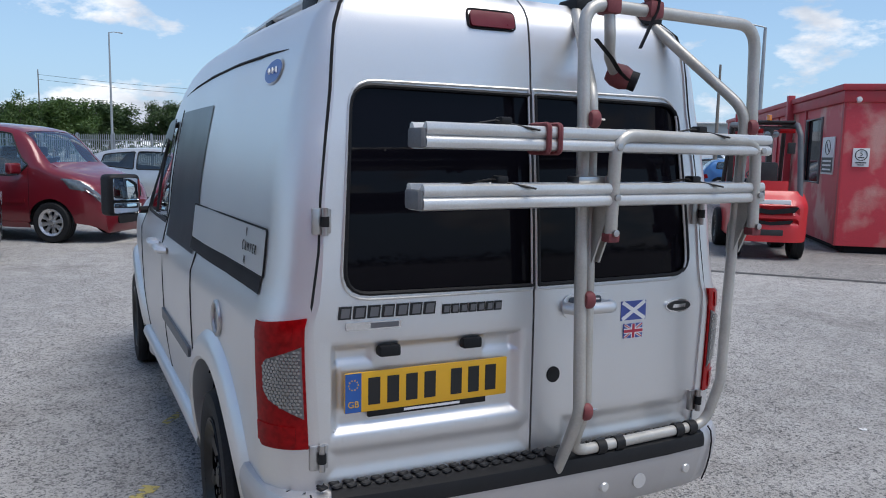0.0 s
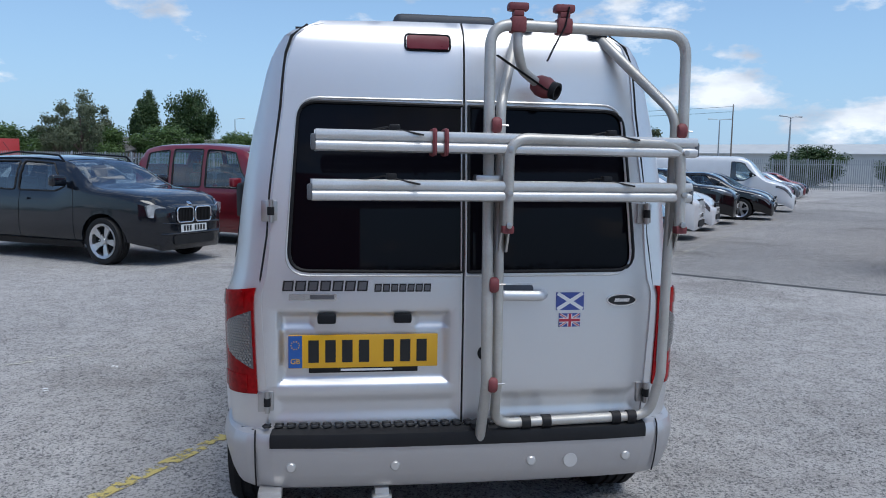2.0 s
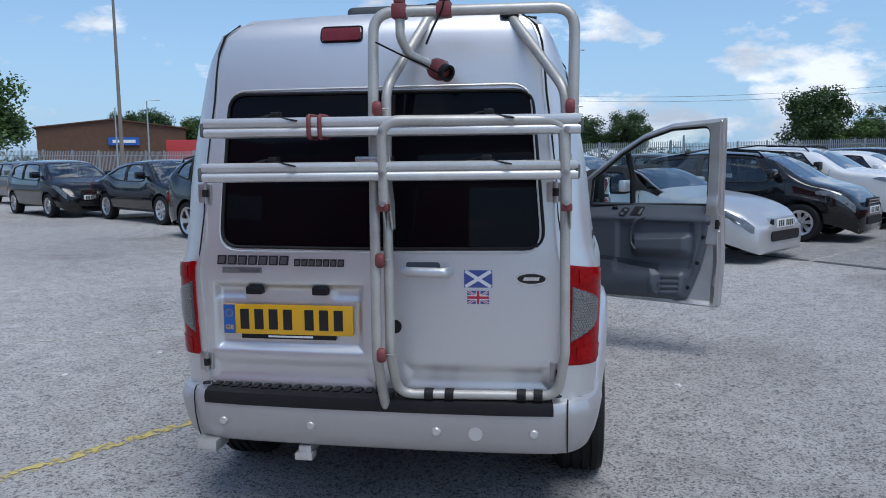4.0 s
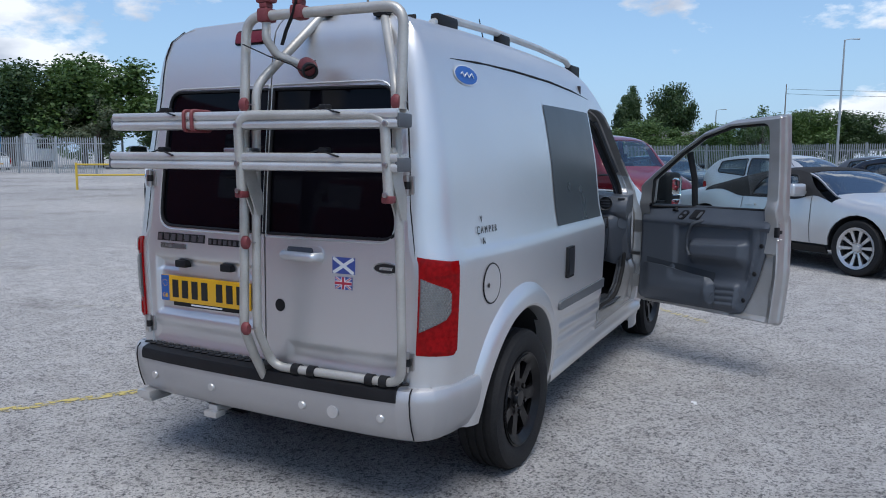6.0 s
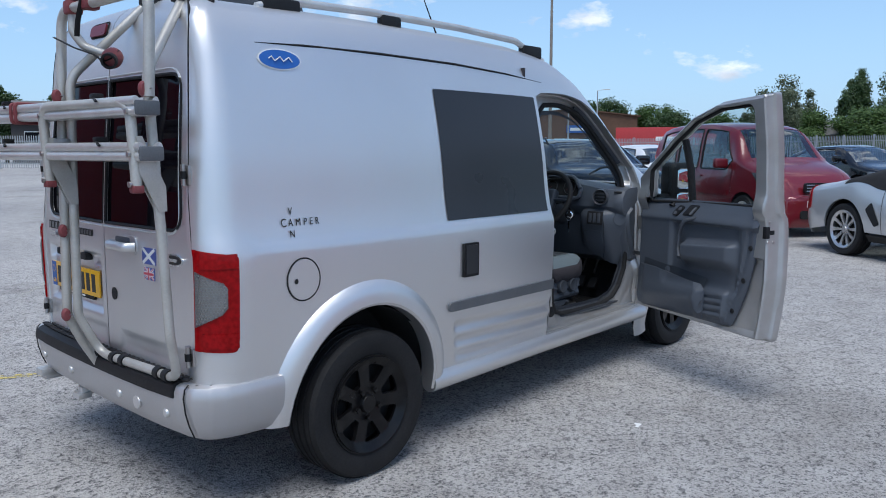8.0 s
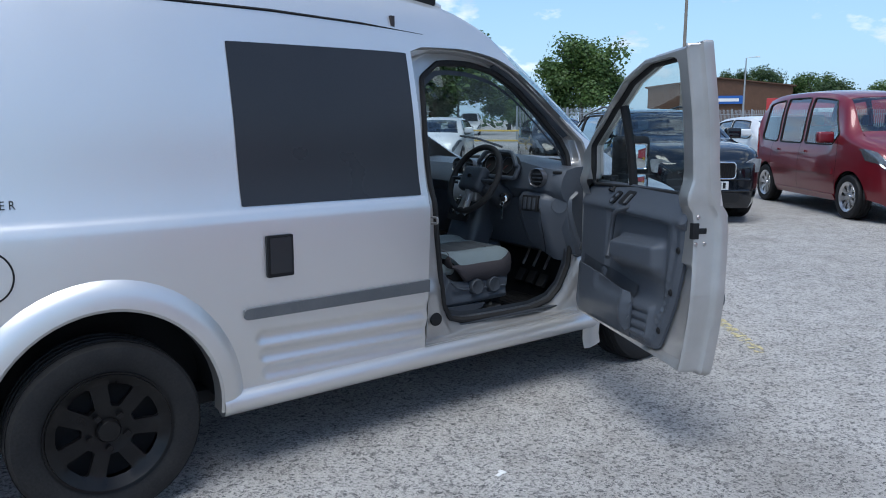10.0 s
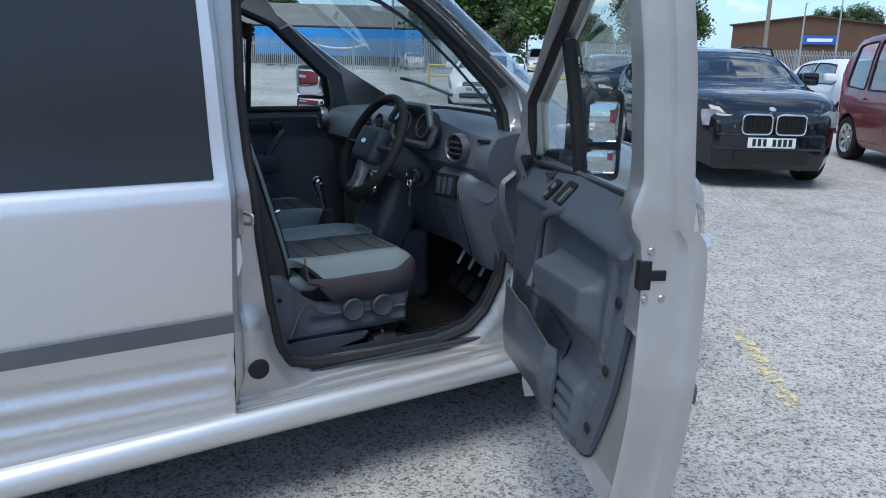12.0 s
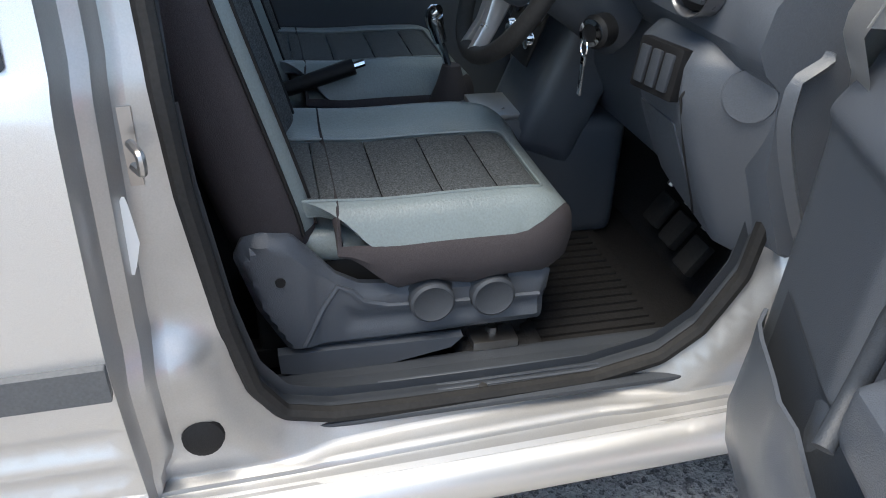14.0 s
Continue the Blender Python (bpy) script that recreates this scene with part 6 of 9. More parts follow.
# passenger door lining
lin = panel(V([(2.05, 0.38), (3.10, 0.38), (3.10, 1.08), (2.05, 1.085)]), van_side(-1, -0.075), step=0.06, thick=0.02, flip=True)
pd = part("passenger_door_lining", lin, DASH, van)
part("armrest", block(-0.755, -0.70, 2.25, 2.72, 0.80, 0.90, 0.03), DASHDARK, pd)
part("pull_handle", sweep(fillet([(-0.75, 2.62, 0.84), (-0.715, 2.66, 0.90), (-0.715, 2.72, 0.98), (-0.75, 2.75, 1.0)], 0.03, 3, False), 0.014, 8), DASHDARK, pd)
part("latch_cup", block(-0.775, -0.745, 2.56, 2.68, 1.00, 1.045, 0.01), BLACKTRIM, pd)
part("window_switch", block(-0.775, -0.742, 2.70, 2.75, 1.00, 1.045, 0.01), BLACKTRIM, pd)
part("window_frame", sweep([tuple(on_side(-1, y, z, -0.012)) for y, z in dense(fillet(lwin, 0.04, 3), 0.06)], 0.016, 8, True), RUBBER, pd)
part("window_bar", sweep([tuple(on_side(-1, 2.62, z, -0.012)) for z in np.linspace(1.10, 1.50, 6)], 0.014, 8), RUBBER, pd)
# outer mirror on the passenger side
MIR = pose(-1.03, 3.03, 1.185, 0, 0, 30)
mp = part("door_mirror", moved(block(-0.105, 0.105, -0.03, 0.085, -0.125, 0.125, 0.035, 4), MIR), BLACKTRIM, van, "black two-part door mirror")
part("mirror_arm", sweep([(-0.82, 3.12, 1.09), (-0.96, 3.08, 1.09)], 0.022, 8), BLACKTRIM, mp)
part("mirror_glass", moved(block(-0.086, 0.086, -0.036, -0.031, -0.030, 0.105, 0.012), MIR), MIRROR, mp)
part("mirror_glass", moved(block(-0.086, 0.086, -0.036, -0.031, -0.108, -0.045, 0.012), MIR), MIRROR, mp)


# ---- dashboard ----
def dash_prof(x):
    """Section of the dashboard in (y, z), varied along x."""
    bulge = 0.055 * math.exp(-((x - 0.28) / 0.22) ** 2)
    mid = 0.05 * math.exp(-((x + 0.02) / 0.17) ** 2)
    return [(3.48, 1.00), (3.44, 1.10), (3.20, 1.125 + bulge * 0.5), (3.04, 1.120 + bulge), (2.975 - mid, 1.105 + bulge * 0.8), (2.945 - mid, 1.06), (2.935 - mid, 1.00), (2.955 - mid, 0.965), (2.985 - mid * 0.6, 0.94), (3.0 - mid * 0.6, 0.80), (3.06, 0.66), (3.25, 0.60), (3.48, 0.70)]


db = bmesh.new()
rows = []
for k in range(41):
    x = -0.735 + k * 1.455 / 40
    e = max(0.0, (abs(x) - 0.66) / 0.08)
    rows.append([db.verts.new((x, y + 0.025 * e * e, z)) for y, z in dash_prof(x)])
for A, B in zip(rows, rows[1:]):
    for j in range(len(A) - 1):
        db.faces.new((A[j], A[j + 1], B[j + 1], B[j]))
db.faces.new(rows[0]), db.faces.new(rows[-1])
bmesh.ops.recalc_face_normals(db, faces=db.faces)
dash = part("dashboard", db, DASH, van, "grey moulded plastic dashboard")


def round_vent(x, y, z, r=0.047, yaw=0, tilt=0):
    m = pose(x, y, z, tilt, 0, yaw) @ Matrix.Rotation(radians(-90), 4, "Z")
    v = part("air_vent", moved(lathe([(r * 0.97, 0.010), (r * 1.02, 0.012), (r * 1.06, 0.004), (r * 1.06, -0.02), (r * 0.80, -0.02)], 28), m), BADGEGREY, dash)
    part("vent_louvre", moved(lathe([(0.0, 0.006), (r * 0.5, 0.008), (r * 0.84, 0.0), (r * 0.84, -0.02), (0.0, -0.02)], 24, False), m), BLACKTRIM, dash)
    for k in (-1, 0, 1):
        part("vent_slat", moved(block(0.004, 0.012, -r * 0.72, r * 0.72, k * r * 0.42 - 0.003, k * r * 0.42 + 0.003), m), DASHDARK, dash)


round_vent(0.580, 2.914, 1.065, 0.047, 8)
round_vent(-0.655, 2.915, 1.070, 0.047, -6)
round_vent(0.045, 2.885, 1.100, 0.042, 0, -14)
round_vent(-0.065, 2.885, 1.100, 0.042, 0, -14)
part("side_demister", moved(block(-0.025, 0.025, -0.004, 0.004, -0.007, 0.007, 0.003), pose(0.680, 2.962, 1.095, 0, 0, 26)), BLACKTRIM, dash)
part("dash_centre", moved(block(-0.125, 0.115, -0.03, 0.05, -0.11, 0.06, 0.02, 3), pose(0.0, 2.915, 1.005, -12, 0, 0)), ALLOY, dash)
for i in range(3):
    for j in range(4):
        part("button", moved(block(-0.016, 0.016, -0.006, 0.0, -0.009, 0.009, 0.003), pose(-0.078 + j * 0.05, 2.882 + i * 0.006, 1.035 - i * 0.034, -12, 0, 0)), BLACKTRIM, dash)
con = part("lower_console", join(moved(block(-0.13, 0.12, -0.06, 0.10, -0.22, 0.16, 0.04, 3), pose(-0.01, 2.945, 0.78, -22, 0, 0)), block(-0.11, 0.10, 2.70, 3.1, 0.345, 0.66, 0.04, 3)), DASH, dash)
for i, x in enumerate((-0.07, -0.005, 0.06)):
    for z, y in ((0.885, 2.872), (0.835, 2.852)):
        part("heater_dial", moved(lathe([(0.0, 0.016), (0.017, 0.015), (0.019, 0.0), (0.0, 0.0)], 16, False), pose(x, y, z, -18, 0, -90)), CHROME, dash)
part("console_panel", moved(block(-0.10, 0.09, -0.004, 0.004, -0.075, 0.055, 0.004), pose(-0.005, 2.860, 0.855, -20, 0, 0)), BLACKTRIM, dash)
part("console_tray", block(-0.08, 0.07, 2.74, 2.88, 0.655, 0.672, 0.006), ALLOY, dash)
gear = part("gear_gaiter", moved(lathe([(0.055, -0.02), (0.052, 0.01), (0.036, 0.05), (0.022, 0.10), (0.0, 0.10)], 14, False), pose(-0.11, 2.715, 0.635, 0, -90, 0)), CLOTH, van)
part("gear_stick", sweep([(-0.11, 2.715, 0.71), (-0.115, 2.685, 0.80)], 0.009, 8), CHROME, gear)
part("gear_knob", sweep(fillet([(-0.115, 2.688, 0.79), (-0.117, 2.675, 0.83), (-0.113, 2.668, 0.86), (-0.10, 2.68, 0.87)], 0.02, 3, False), [0.016, 0.019, 0.021, 0.022, 0.022, 0.022, 0.021, 0.020, 0.018, 0.012][:10], 10), CHROME, gear)
hb = part("handbrake", sweep([(-0.10, 2.20, 0.66), (-0.11, 2.48, 0.742)], [0.016, 0.020], 10), BLACKTRIM, van)
part("handbrake_button", sweep([(-0.11, 2.48, 0.742), (-0.11, 2.505, 0.749)], 0.009, 8), CHROME, hb)
# instrument hood, switches, knee panel
HD = pose(0.275, 2.918, 1.118, -16, 0, 0)
hood = part("instrument_panel", moved(plate(fillet([(-0.150, -0.065), (0.150, -0.065), (0.155, 0.0), (0.105, 0.062), (-0.105, 0.062), (-0.155, 0.0)], [0.03, 0.03, 0.05, 0.06, 0.06, 0.05], 5), -0.004, 0.03), HD), SEAM, dash, "black instrument panel under a hood")
part("instrument_hood", moved(sweep([(x, -0.006 - 0.02 * (z > 0.0), z) for x, z in dense(fillet([(-0.155, -0.070), (0.155, -0.070), (0.162, 0.0), (0.11, 0.068), (-0.11, 0.068), (-0.162, 0.0)], [0.03, 0.03, 0.05, 0.06, 0.06, 0.05], 5), 0.02)], 0.013, 8, True), HD), DASH, dash)
for x in (-0.072, 0.072):
    part("gauge", moved(lathe([(0.043, 0.003), (0.046, 0.003), (0.046, -0.003), (0.043, -0.003)], 26), HD @ pose(x, -0.007, 0.0, 0, 0, -90)), BADGEGREY, hood)
    part("gauge_needle", moved(block(-0.001, 0.001, -0.002, 0.0, 0.0, 0.034), HD @ pose(x, -0.006, 0.0) @ pose(0, 0, 0, 0, -130, 0)), REDCLAMP, hood)
part("light_switch", moved(block(-0.05, 0.05, -0.012, 0.012, -0.042, 0.042, 0.006), pose(0.558, 2.893, 0.930, -8, 0, 14)), BLACKTRIM, dash)
for x in (-0.028, 0.0, 0.028):
    part("switch_key", moved(block(-0.010, 0.010, -0.018, -0.010, -0.030, 0.030, 0.003), pose(0.558, 2.893, 0.930, -8, 0, 14) @ pose(x, 0, 0)), DASHDARK, dash)
def knee_fn(x, z):
    """The dashboard's lower panel on the door side: it leans forwards to the pedals and turns round its outer edge."""
    x, z = np.asarray(x, float), np.asarray(z, float)
    y = 2.905 + 0.62 * np.clip(0.90 - z, 0, 1) ** 1.25 + 0.05 * smooth((z - 0.955) / 0.04) + 0.95 * np.clip(x - 0.615, 0, 1) + 0.05 * smooth((0.47 - x) / 0.10)
    return np.stack([x, y, z], -1)


knee = fillet([(0.40, 0.74), (0.50, 0.68), (0.60, 0.625), (0.735, 0.60), (0.735, 1.00), (0.44, 1.00)], [0.03, 0.05, 0.04, 0.02, 0.02, 0.03], 4)
kn = part("knee_panel", panel(knee, knee_fn, step=0.022, thick=0.012), DASH, dash)
part("panel_joint", sweep([tuple(knee_fn(np.array(x), np.array(z)) + np.array([0, -0.001, 0])) for x, z in ((0.612, 0.99), (0.615, 0.90), (0.600, 0.80), (0.575, 0.70), (0.555, 0.655))], 0.0022, 6), SEAM, kn)
part("fuse_door", panel(rect(0.455, 0.585, 0.735, 0.845, 0.012, 3), lambda x, z: knee_fn(x, z) - np.array([0, 0.003, 0]), step=0.02, thick=0.004), DASH, kn)
part("fuse_lid", moved(lathe([(0.0, 0.002), (0.040, 0.002), (0.041, -0.002), (0.0, -0.002)], 24, False), pose(0.690, 2.972, 0.925, 0, 0, -46)), DASH, dash)
# steering wheel
SW = pose(0.275, 2.738, 1.050, 0, 0, 0) @ Matrix.Rotation(radians(-27), 4, "X")
ringp = [(0.187 * math.cos(a), 0.0, 0.187 * math.sin(a)) for a in np.linspace(0, 2 * math.pi, 41)[:-1]]
sw = part("steering_wheel", moved(sweep(ringp, 0.0165, 12, True), SW), RUBBER, van, "black three-spoke steering wheel")
part("airbag_cover", moved(join(block(-0.085, 0.085, -0.035, 0.03, -0.075, 0.065, 0.03, 4)), SW), DASHDARK, sw)
for a in (182, -2, 262, 278):
    c, s_ = math.cos(radians(a)), math.sin(radians(a))
    part("spoke", moved(sweep([(0.06 * c, 0.0, 0.06 * s_ - 0.01), (0.13 * c, 0.004, 0.13 * s_), (0.185 * c, 0.0, 0.185 * s_)], [0.026, 0.017, 0.016], 8, squash=0.6), SW), DASHDARK if a in (182, -2) else ALLOY, sw)
em = part("wheel_emblem", moved(plate(oval(0, 0.0, 0.018, 0.009, 20), -0.040, 0.006), SW), CHROME, sw)
part("steering_column", sweep([(0.275, 2.76, 1.03), (0.275, 2.95, 0.93)], [0.045, 0.070], 14), DASHDARK, van)
for s in (1, -1):
    part("column_stalk", sweep([(0.275 + s * 0.05, 2.80, 1.02), (0.275 + s * 0.14, 2.775, 1.045)], [0.007, 0.010], 8), BLACKTRIM, van)
ig = part("ignition", moved(lathe([(0.0, 0.012), (0.020, 0.010), (0.030, 0.0), (0.030, -0.03), (0.0, -0.03)], 18, False), pose(0.395, 2.845, 0.945, 0, 0, -62)), BLACKTRIM, van)
part("ignition_bezel", moved(lathe([(0.016, 0.014), (0.024, 0.012), (0.024, 0.004), (0.016, 0.004)], 18), pose(0.395, 2.845, 0.945, 0, 0, -62)), CHROME, ig)
keys = thing("keys", "metal keys hanging from the ignition", "keys")
part("key_ring", sweep([(0.402 + 0.014 * math.cos(a), 2.826, 0.920 + 0.014 * math.sin(a)) for a in np.linspace(0, 6.28, 15)[:-1]], 0.0018, 5, True), CHROME, keys)
part("key", join(block(0.398, 0.410, 2.824, 2.828, 0.835, 0.906, 0.001), block(0.397, 0.411, 2.824, 2.830, 0.890, 0.906, 0.002)), CHROME, keys)
for x, y in ((0.40, 3.14), (0.29, 3.16), (0.19, 3.17)):
    pdl = part("pedal", moved(block(-0.03, 0.03, -0.012, 0.012, -0.04, 0.04, 0.006), pose(x, y, 0.455, -35, 0, 0)), RUBBER, van)
    part("pedal_arm", sweep([(x, y + 0.01, 0.52), (x, y + 0.12, 0.70)], 0.008, 6), STEEL, pdl)


# ---- seats ----
def car_seat(cx, name_label):
    ob = thing("seat", name_label, "seat", "front seats")
    w_, ya, yb = 0.243, 2.26, 2.80
    ci = cx + (0.055 if cx > 0 else -0.02)   # middle of the mesh panel

    def top_fn(x, y):
        """The padded cushion: crowned middle, raised bolsters, edges rolled down to the seam."""
        u, t = np.abs(np.asarray(x) - cx) / w_, (np.asarray(y) - ya) / (yb - ya)
        z = 0.716 - 0.008 * t - 0.006 * np.exp(-((t - 0.35) / 0.2) ** 2)
        z = z + (0.004 + 0.020 * ((np.asarray(x) < cx) == (cx > 0))) * np.exp(-((u - 0.78) / 0.15) ** 2) * (1 - 0.6 * smooth((t - 0.7) / 0.3))
        z = z - 0.060 * np.clip((u - 0.78) / 0.22, 0, 1) ** 2.2 - 0.062 * np.clip((t - 0.82) / 0.18, 0, 1) ** 2.4
        return np.stack([x, y, z], -1)
    outl = fillet([(cx - w_ * 0.70, ya), (cx + w_ * 0.70, ya), (cx + w_ * 0.80, ya + 0.06), (cx + w_, ya + 0.16), (cx + w_, yb), (cx - w_, yb), (cx - w_, ya + 0.16), (cx - w_ * 0.80, ya + 0.06)], [0.02, 0.02, 0.04, 0.06, 0.14, 0.14, 0.06, 0.04], 8)
    hole = fillet([(ci - 0.136, 2.27), (ci + 0.136, 2.27), (ci + 0.132, 2.735), (ci - 0.132, 2.735)], [0.004, 0.004, 0.02, 0.02], 3)
    part("cushion", panel(outl, top_fn, [hole], step=0.0125, thick=0.03), LEATHER, ob, "grey leatherette cushion")
    part("cushion_piping", sweep([tuple(top_fn(np.array(x), np.array(y)) + np.array([0, 0, 0.0005])) for x, y in dense(hole, 0.02)], 0.0028, 6, True), LEATHER, ob)
    cuts = (2.274, 2.345, 2.450, 2.556, 2.655, 2.731)
    for y0, y1 in zip(cuts, cuts[1:]):
        def puff(x, y, y0=y0, y1=y1):
            P = top_fn(x, y)
            k = np.clip((np.asarray(y) - y0) / (y1 - y0), 0, 1)
            P[..., 2] += 0.010 * np.sqrt(np.clip(4 * k * (1 - k), 0, 1)) * np.clip(1 - (np.abs(x - ci) / 0.136) ** 8, 0, 1) - 0.006
            return P
        part("cushion_insert", panel([(ci - 0.133, y0 + 0.001), (ci + 0.133, y0 + 0.001), (ci + 0.131, y1 - 0.001), (ci - 0.131, y1 - 0.001)], puff, step=0.013, thick=0.02), MESH, ob, "black woven mesh panel")
    # cloth skirt round the cushion, bulging between the wavy seam and the hem
    sk, hemline = bmesh.new(), []
    path = dense(fillet([(cx - w_, 2.37), (cx - w_, yb), (cx + w_, yb), (cx + w_, 2.37)], [0.01, 0.13, 0.13, 0.01], 9, False), 0.018)
    rows_ = []
    for x, y in path:
        top_z = float(top_fn(np.array(x), np.array(y))[2]) + 0.004
        hem = 0.560 + 0.07 * float(smooth((2.47 - y) / 0.09)) + 0.006 * math.sin(y * 38)
        o = Vector((x - cx, y - 2.53, 0)).normalized()
        rows_.append([sk.verts.new((x + o.x * q, y + o.y * q, top_z + (hem - top_z) * k)) for k, q in ((0, -0.004), (0.06, 0.003), (0.2, 0.009), (0.45, 0.013), (0.8, 0.007), (1.0, -0.012))])
    for A, B in zip(rows_, rows_[1:]):
        for j in range(len(A) - 1):
            sk.faces.new((A[j], A[j + 1], B[j + 1], B[j]))
    part("cushion_skirt", sk, CLOTH, ob, "dark cloth skirt of the cover")
    part("cushion_side", block(cx - 0.19, cx + 0.19, 2.30, 2.43, 0.59, 0.655, 0.03, 4), LEATHER, ob)
    # backrest: rounded sections, the cover in three cloths
    lean = Matrix.Translation((cx, 2.262, 0.655)) @ Matrix.Rotation(radians(14.5), 4, "X")
    wz = pchip([-0.03, 0.0, 0.10, 0.33, 0.48, 0.58, 0.64, 0.665], [0.205, 0.212, 0.220, 0.224, 0.205, 0.180, 0.135, 0.05])
    dz_ = pchip([-0.03, 0.05, 0.3, 0.55, 0.665], [0.055, 0.062, 0.055, 0.045, 0.02])

    def back_pt(a, z):
        """a in turns round the section: 0 outer side, 0.25 front middle, 0.5 inner side, 0.75 back."""
        c, s_ = math.cos(2 * math.pi * a), math.sin(2 * math.pi * a)
        w, d = float(wz(z)), float(dz_(z))
        x = w * math.copysign(abs(c) ** 0.62, c)
        y = (d if s_ > 0 else 0.085) * math.copysign(abs(s_) ** 0.62, s_)
        if s_ > 0:
            y += 0.034 * math.exp(-((abs(x) / w - 0.80) / 0.20) ** 2) - 0.010
        return (x, y, z)

    def wrap(a0, a1, n, z0, z1, m, grow=0.0):
        bm = bmesh.new()
        rows = []
        for i in range(m + 1):
            z = z0 + (z1 - z0) * i / m
            row = []
            for k in range(n + 1):
                x, y, zz = back_pt(a0 + (a1 - a0) * k / n, z)
                row.append(bm.verts.new((x * (1 + grow), y + math.copysign(grow * 0.2, y), zz)))
            rows.append(row)
        for A, B in zip(rows, rows[1:]):
            for k in range(n):
                bm.faces.new((A[k], A[k + 1], B[k + 1], B[k]))
        bmesh.ops.recalc_face_normals(bm, faces=bm.faces)
        return moved(bm, lean)
    part("backrest", wrap(0.0, 1.0, 64, -0.03, 0.665, 30), CLOTH, ob, "black cloth cover of the backrest")
    for a0, a1 in ((0.078, 0.128), (0.372, 0.422)):
        part("backrest_border", wrap(a0, a1, 14, -0.005, 0.60, 30, 0.010), LEATHER, ob, "grey leatherette stripe of the backrest")
    part("backrest_insert", wrap(0.131, 0.369, 30, 0.0, 0.585, 30, 0.008), MESH, ob, "black woven mesh panel")
    for a in (0.076, 0.130, 0.370, 0.424):
        part("piping", moved(sweep([(back_pt(a, z)[0] * 1.012, back_pt(a, z)[1] + 0.003, z) for z in np.linspace(-0.01, 0.60, 26)], 0.0035, 6), lean), BLACKTRIM, ob)
    part("headrest", moved(block(-0.13, 0.13, -0.07, 0.03, 0.70, 0.88, 0.045, 4), lean), LEATHER, ob)
    for s in (1, -1):
        part("headrest_post", moved(sweep([(s * 0.06, -0.02, 0.62), (s * 0.06, -0.02, 0.72)], 0.006, 6), lean), CHROME, ob)
        # base shield, its surface swelling between rounded edges
        sh = [(2.196, 0.640), (2.212, 0.672), (2.240, 0.682), (2.288, 0.674), (2.322, 0.636), (2.360, 0.590), (2.400, 0.566), (2.480, 0.556), (2.60, 0.560), (2.690, 0.572), (2.752, 0.556), (2.742, 0.448), (2.594, 0.446), (2.44, 0.440), (2.272, 0.440), (2.225, 0.535)]
        sh = fillet(sh, [0.012, 0.02, 0.03, 0.02, 0.03, 0.02, 0.02, 0.05, 0.05, 0.02, 0.006, 0.01, 0.03, 0.05, 0.02, 0.05], 4)
        xo = cx + s * 0.217

        def shield_fn(y, z, s=s, xo=xo, sh=sh):
            y, z = np.asarray(y, float), np.asarray(z, float)
            e = away(np.stack([y, z], -1).reshape(-1, 2), sh).reshape(y.shape)
            x = 0.014 * smooth(e / 0.016)
            low = smooth((0.515 + 0.04 * smooth((2.40 - y) / 0.06) - z) / 0.010) * smooth((y - 2.36) / 0.03)
            return np.stack([xo + s * (x - 0.008 * low * smooth((z - 0.47) / 0.02) + 0.010 * smooth((2.33 - y) / 0.02) * smooth((e - 0.004) / 0.012)), y, z], -1)
        shield = part("base_shield", panel(sh, shield_fn, step=0.011, thick=0.012, flip=s < 0), DASH, ob)
        part("shield_rib", sweep([tuple(shield_fn(np.array([y]), np.array([z]))[0]) for y, z in ((2.300, 0.462), (2.335, 0.530), (2.362, 0.572), (2.384, 0.560), (2.405, 0.535), (2.45, 0.522), (2.55, 0.517), (2.73, 0.512))], 0.0055, 6), DASH, shield)
        part("shield_hole", moved(lathe([(0.0, 0.003), (0.008, 0.003), (0.009, -0.003), (0.0, -0.003)], 12, False), pose(xo + s * 0.025, 2.268, 0.598)), SEAM, shield)
        part("seat_rail", block(cx + s * 0.16 - 0.02, cx + s * 0.16 + 0.02, 2.18, 2.72, 0.37, 0.415, 0.006), BLACKTRIM, ob)
        part("rail_cover", plate([(2.252, 0.442), (2.254, 0.400), (2.318, 0.388), (2.45, 0.394), (2.565, 0.415), (2.588, 0.437)], xo - 0.004, 0.022, "x"), DASH, ob)
    s = 1 if cx > 0 else -1
    for yy in (2.525, 2.636):
        kb = part("adjuster_knob", moved(lathe([(0.0, 0.026), (0.030, 0.027), (0.035, 0.030), (0.040, 0.026), (0.041, 0.004), (0.044, 0.0), (0.0, 0.0)], 32, False), pose(cx + s * 0.225, yy, 0.530, 0, 0, 0 if s > 0 else 180)), DASHDARK, ob, "round black knob")
    part("seat_base", block(cx - 0.18, cx + 0.18, 2.22, 2.74, 0.40, 0.62, 0.02), SEAM, ob)
    part("rail_foot", join(block(cx + 0.15, cx + 0.23, 2.61, 2.70, 0.392, 0.412, 0.005), moved(lathe([(0.0, 0.012), (0.011, 0.012), (0.012, 0.0), (0.0, 0.0)], 6, False), pose(cx + 0.195, 2.655, 0.411, 0, -90, 0))), STEEL, ob)
    part("rail_hump", block(cx + 0.12, cx + 0.24, 2.58, 2.76, 0.345, 0.394, 0.03, 4), CARPET, ob)
    return ob


car_seat(0.324, "driver's seat in grey leatherette and black mesh")
car_seat(-0.375, "passenger seat in grey leatherette and black mesh")

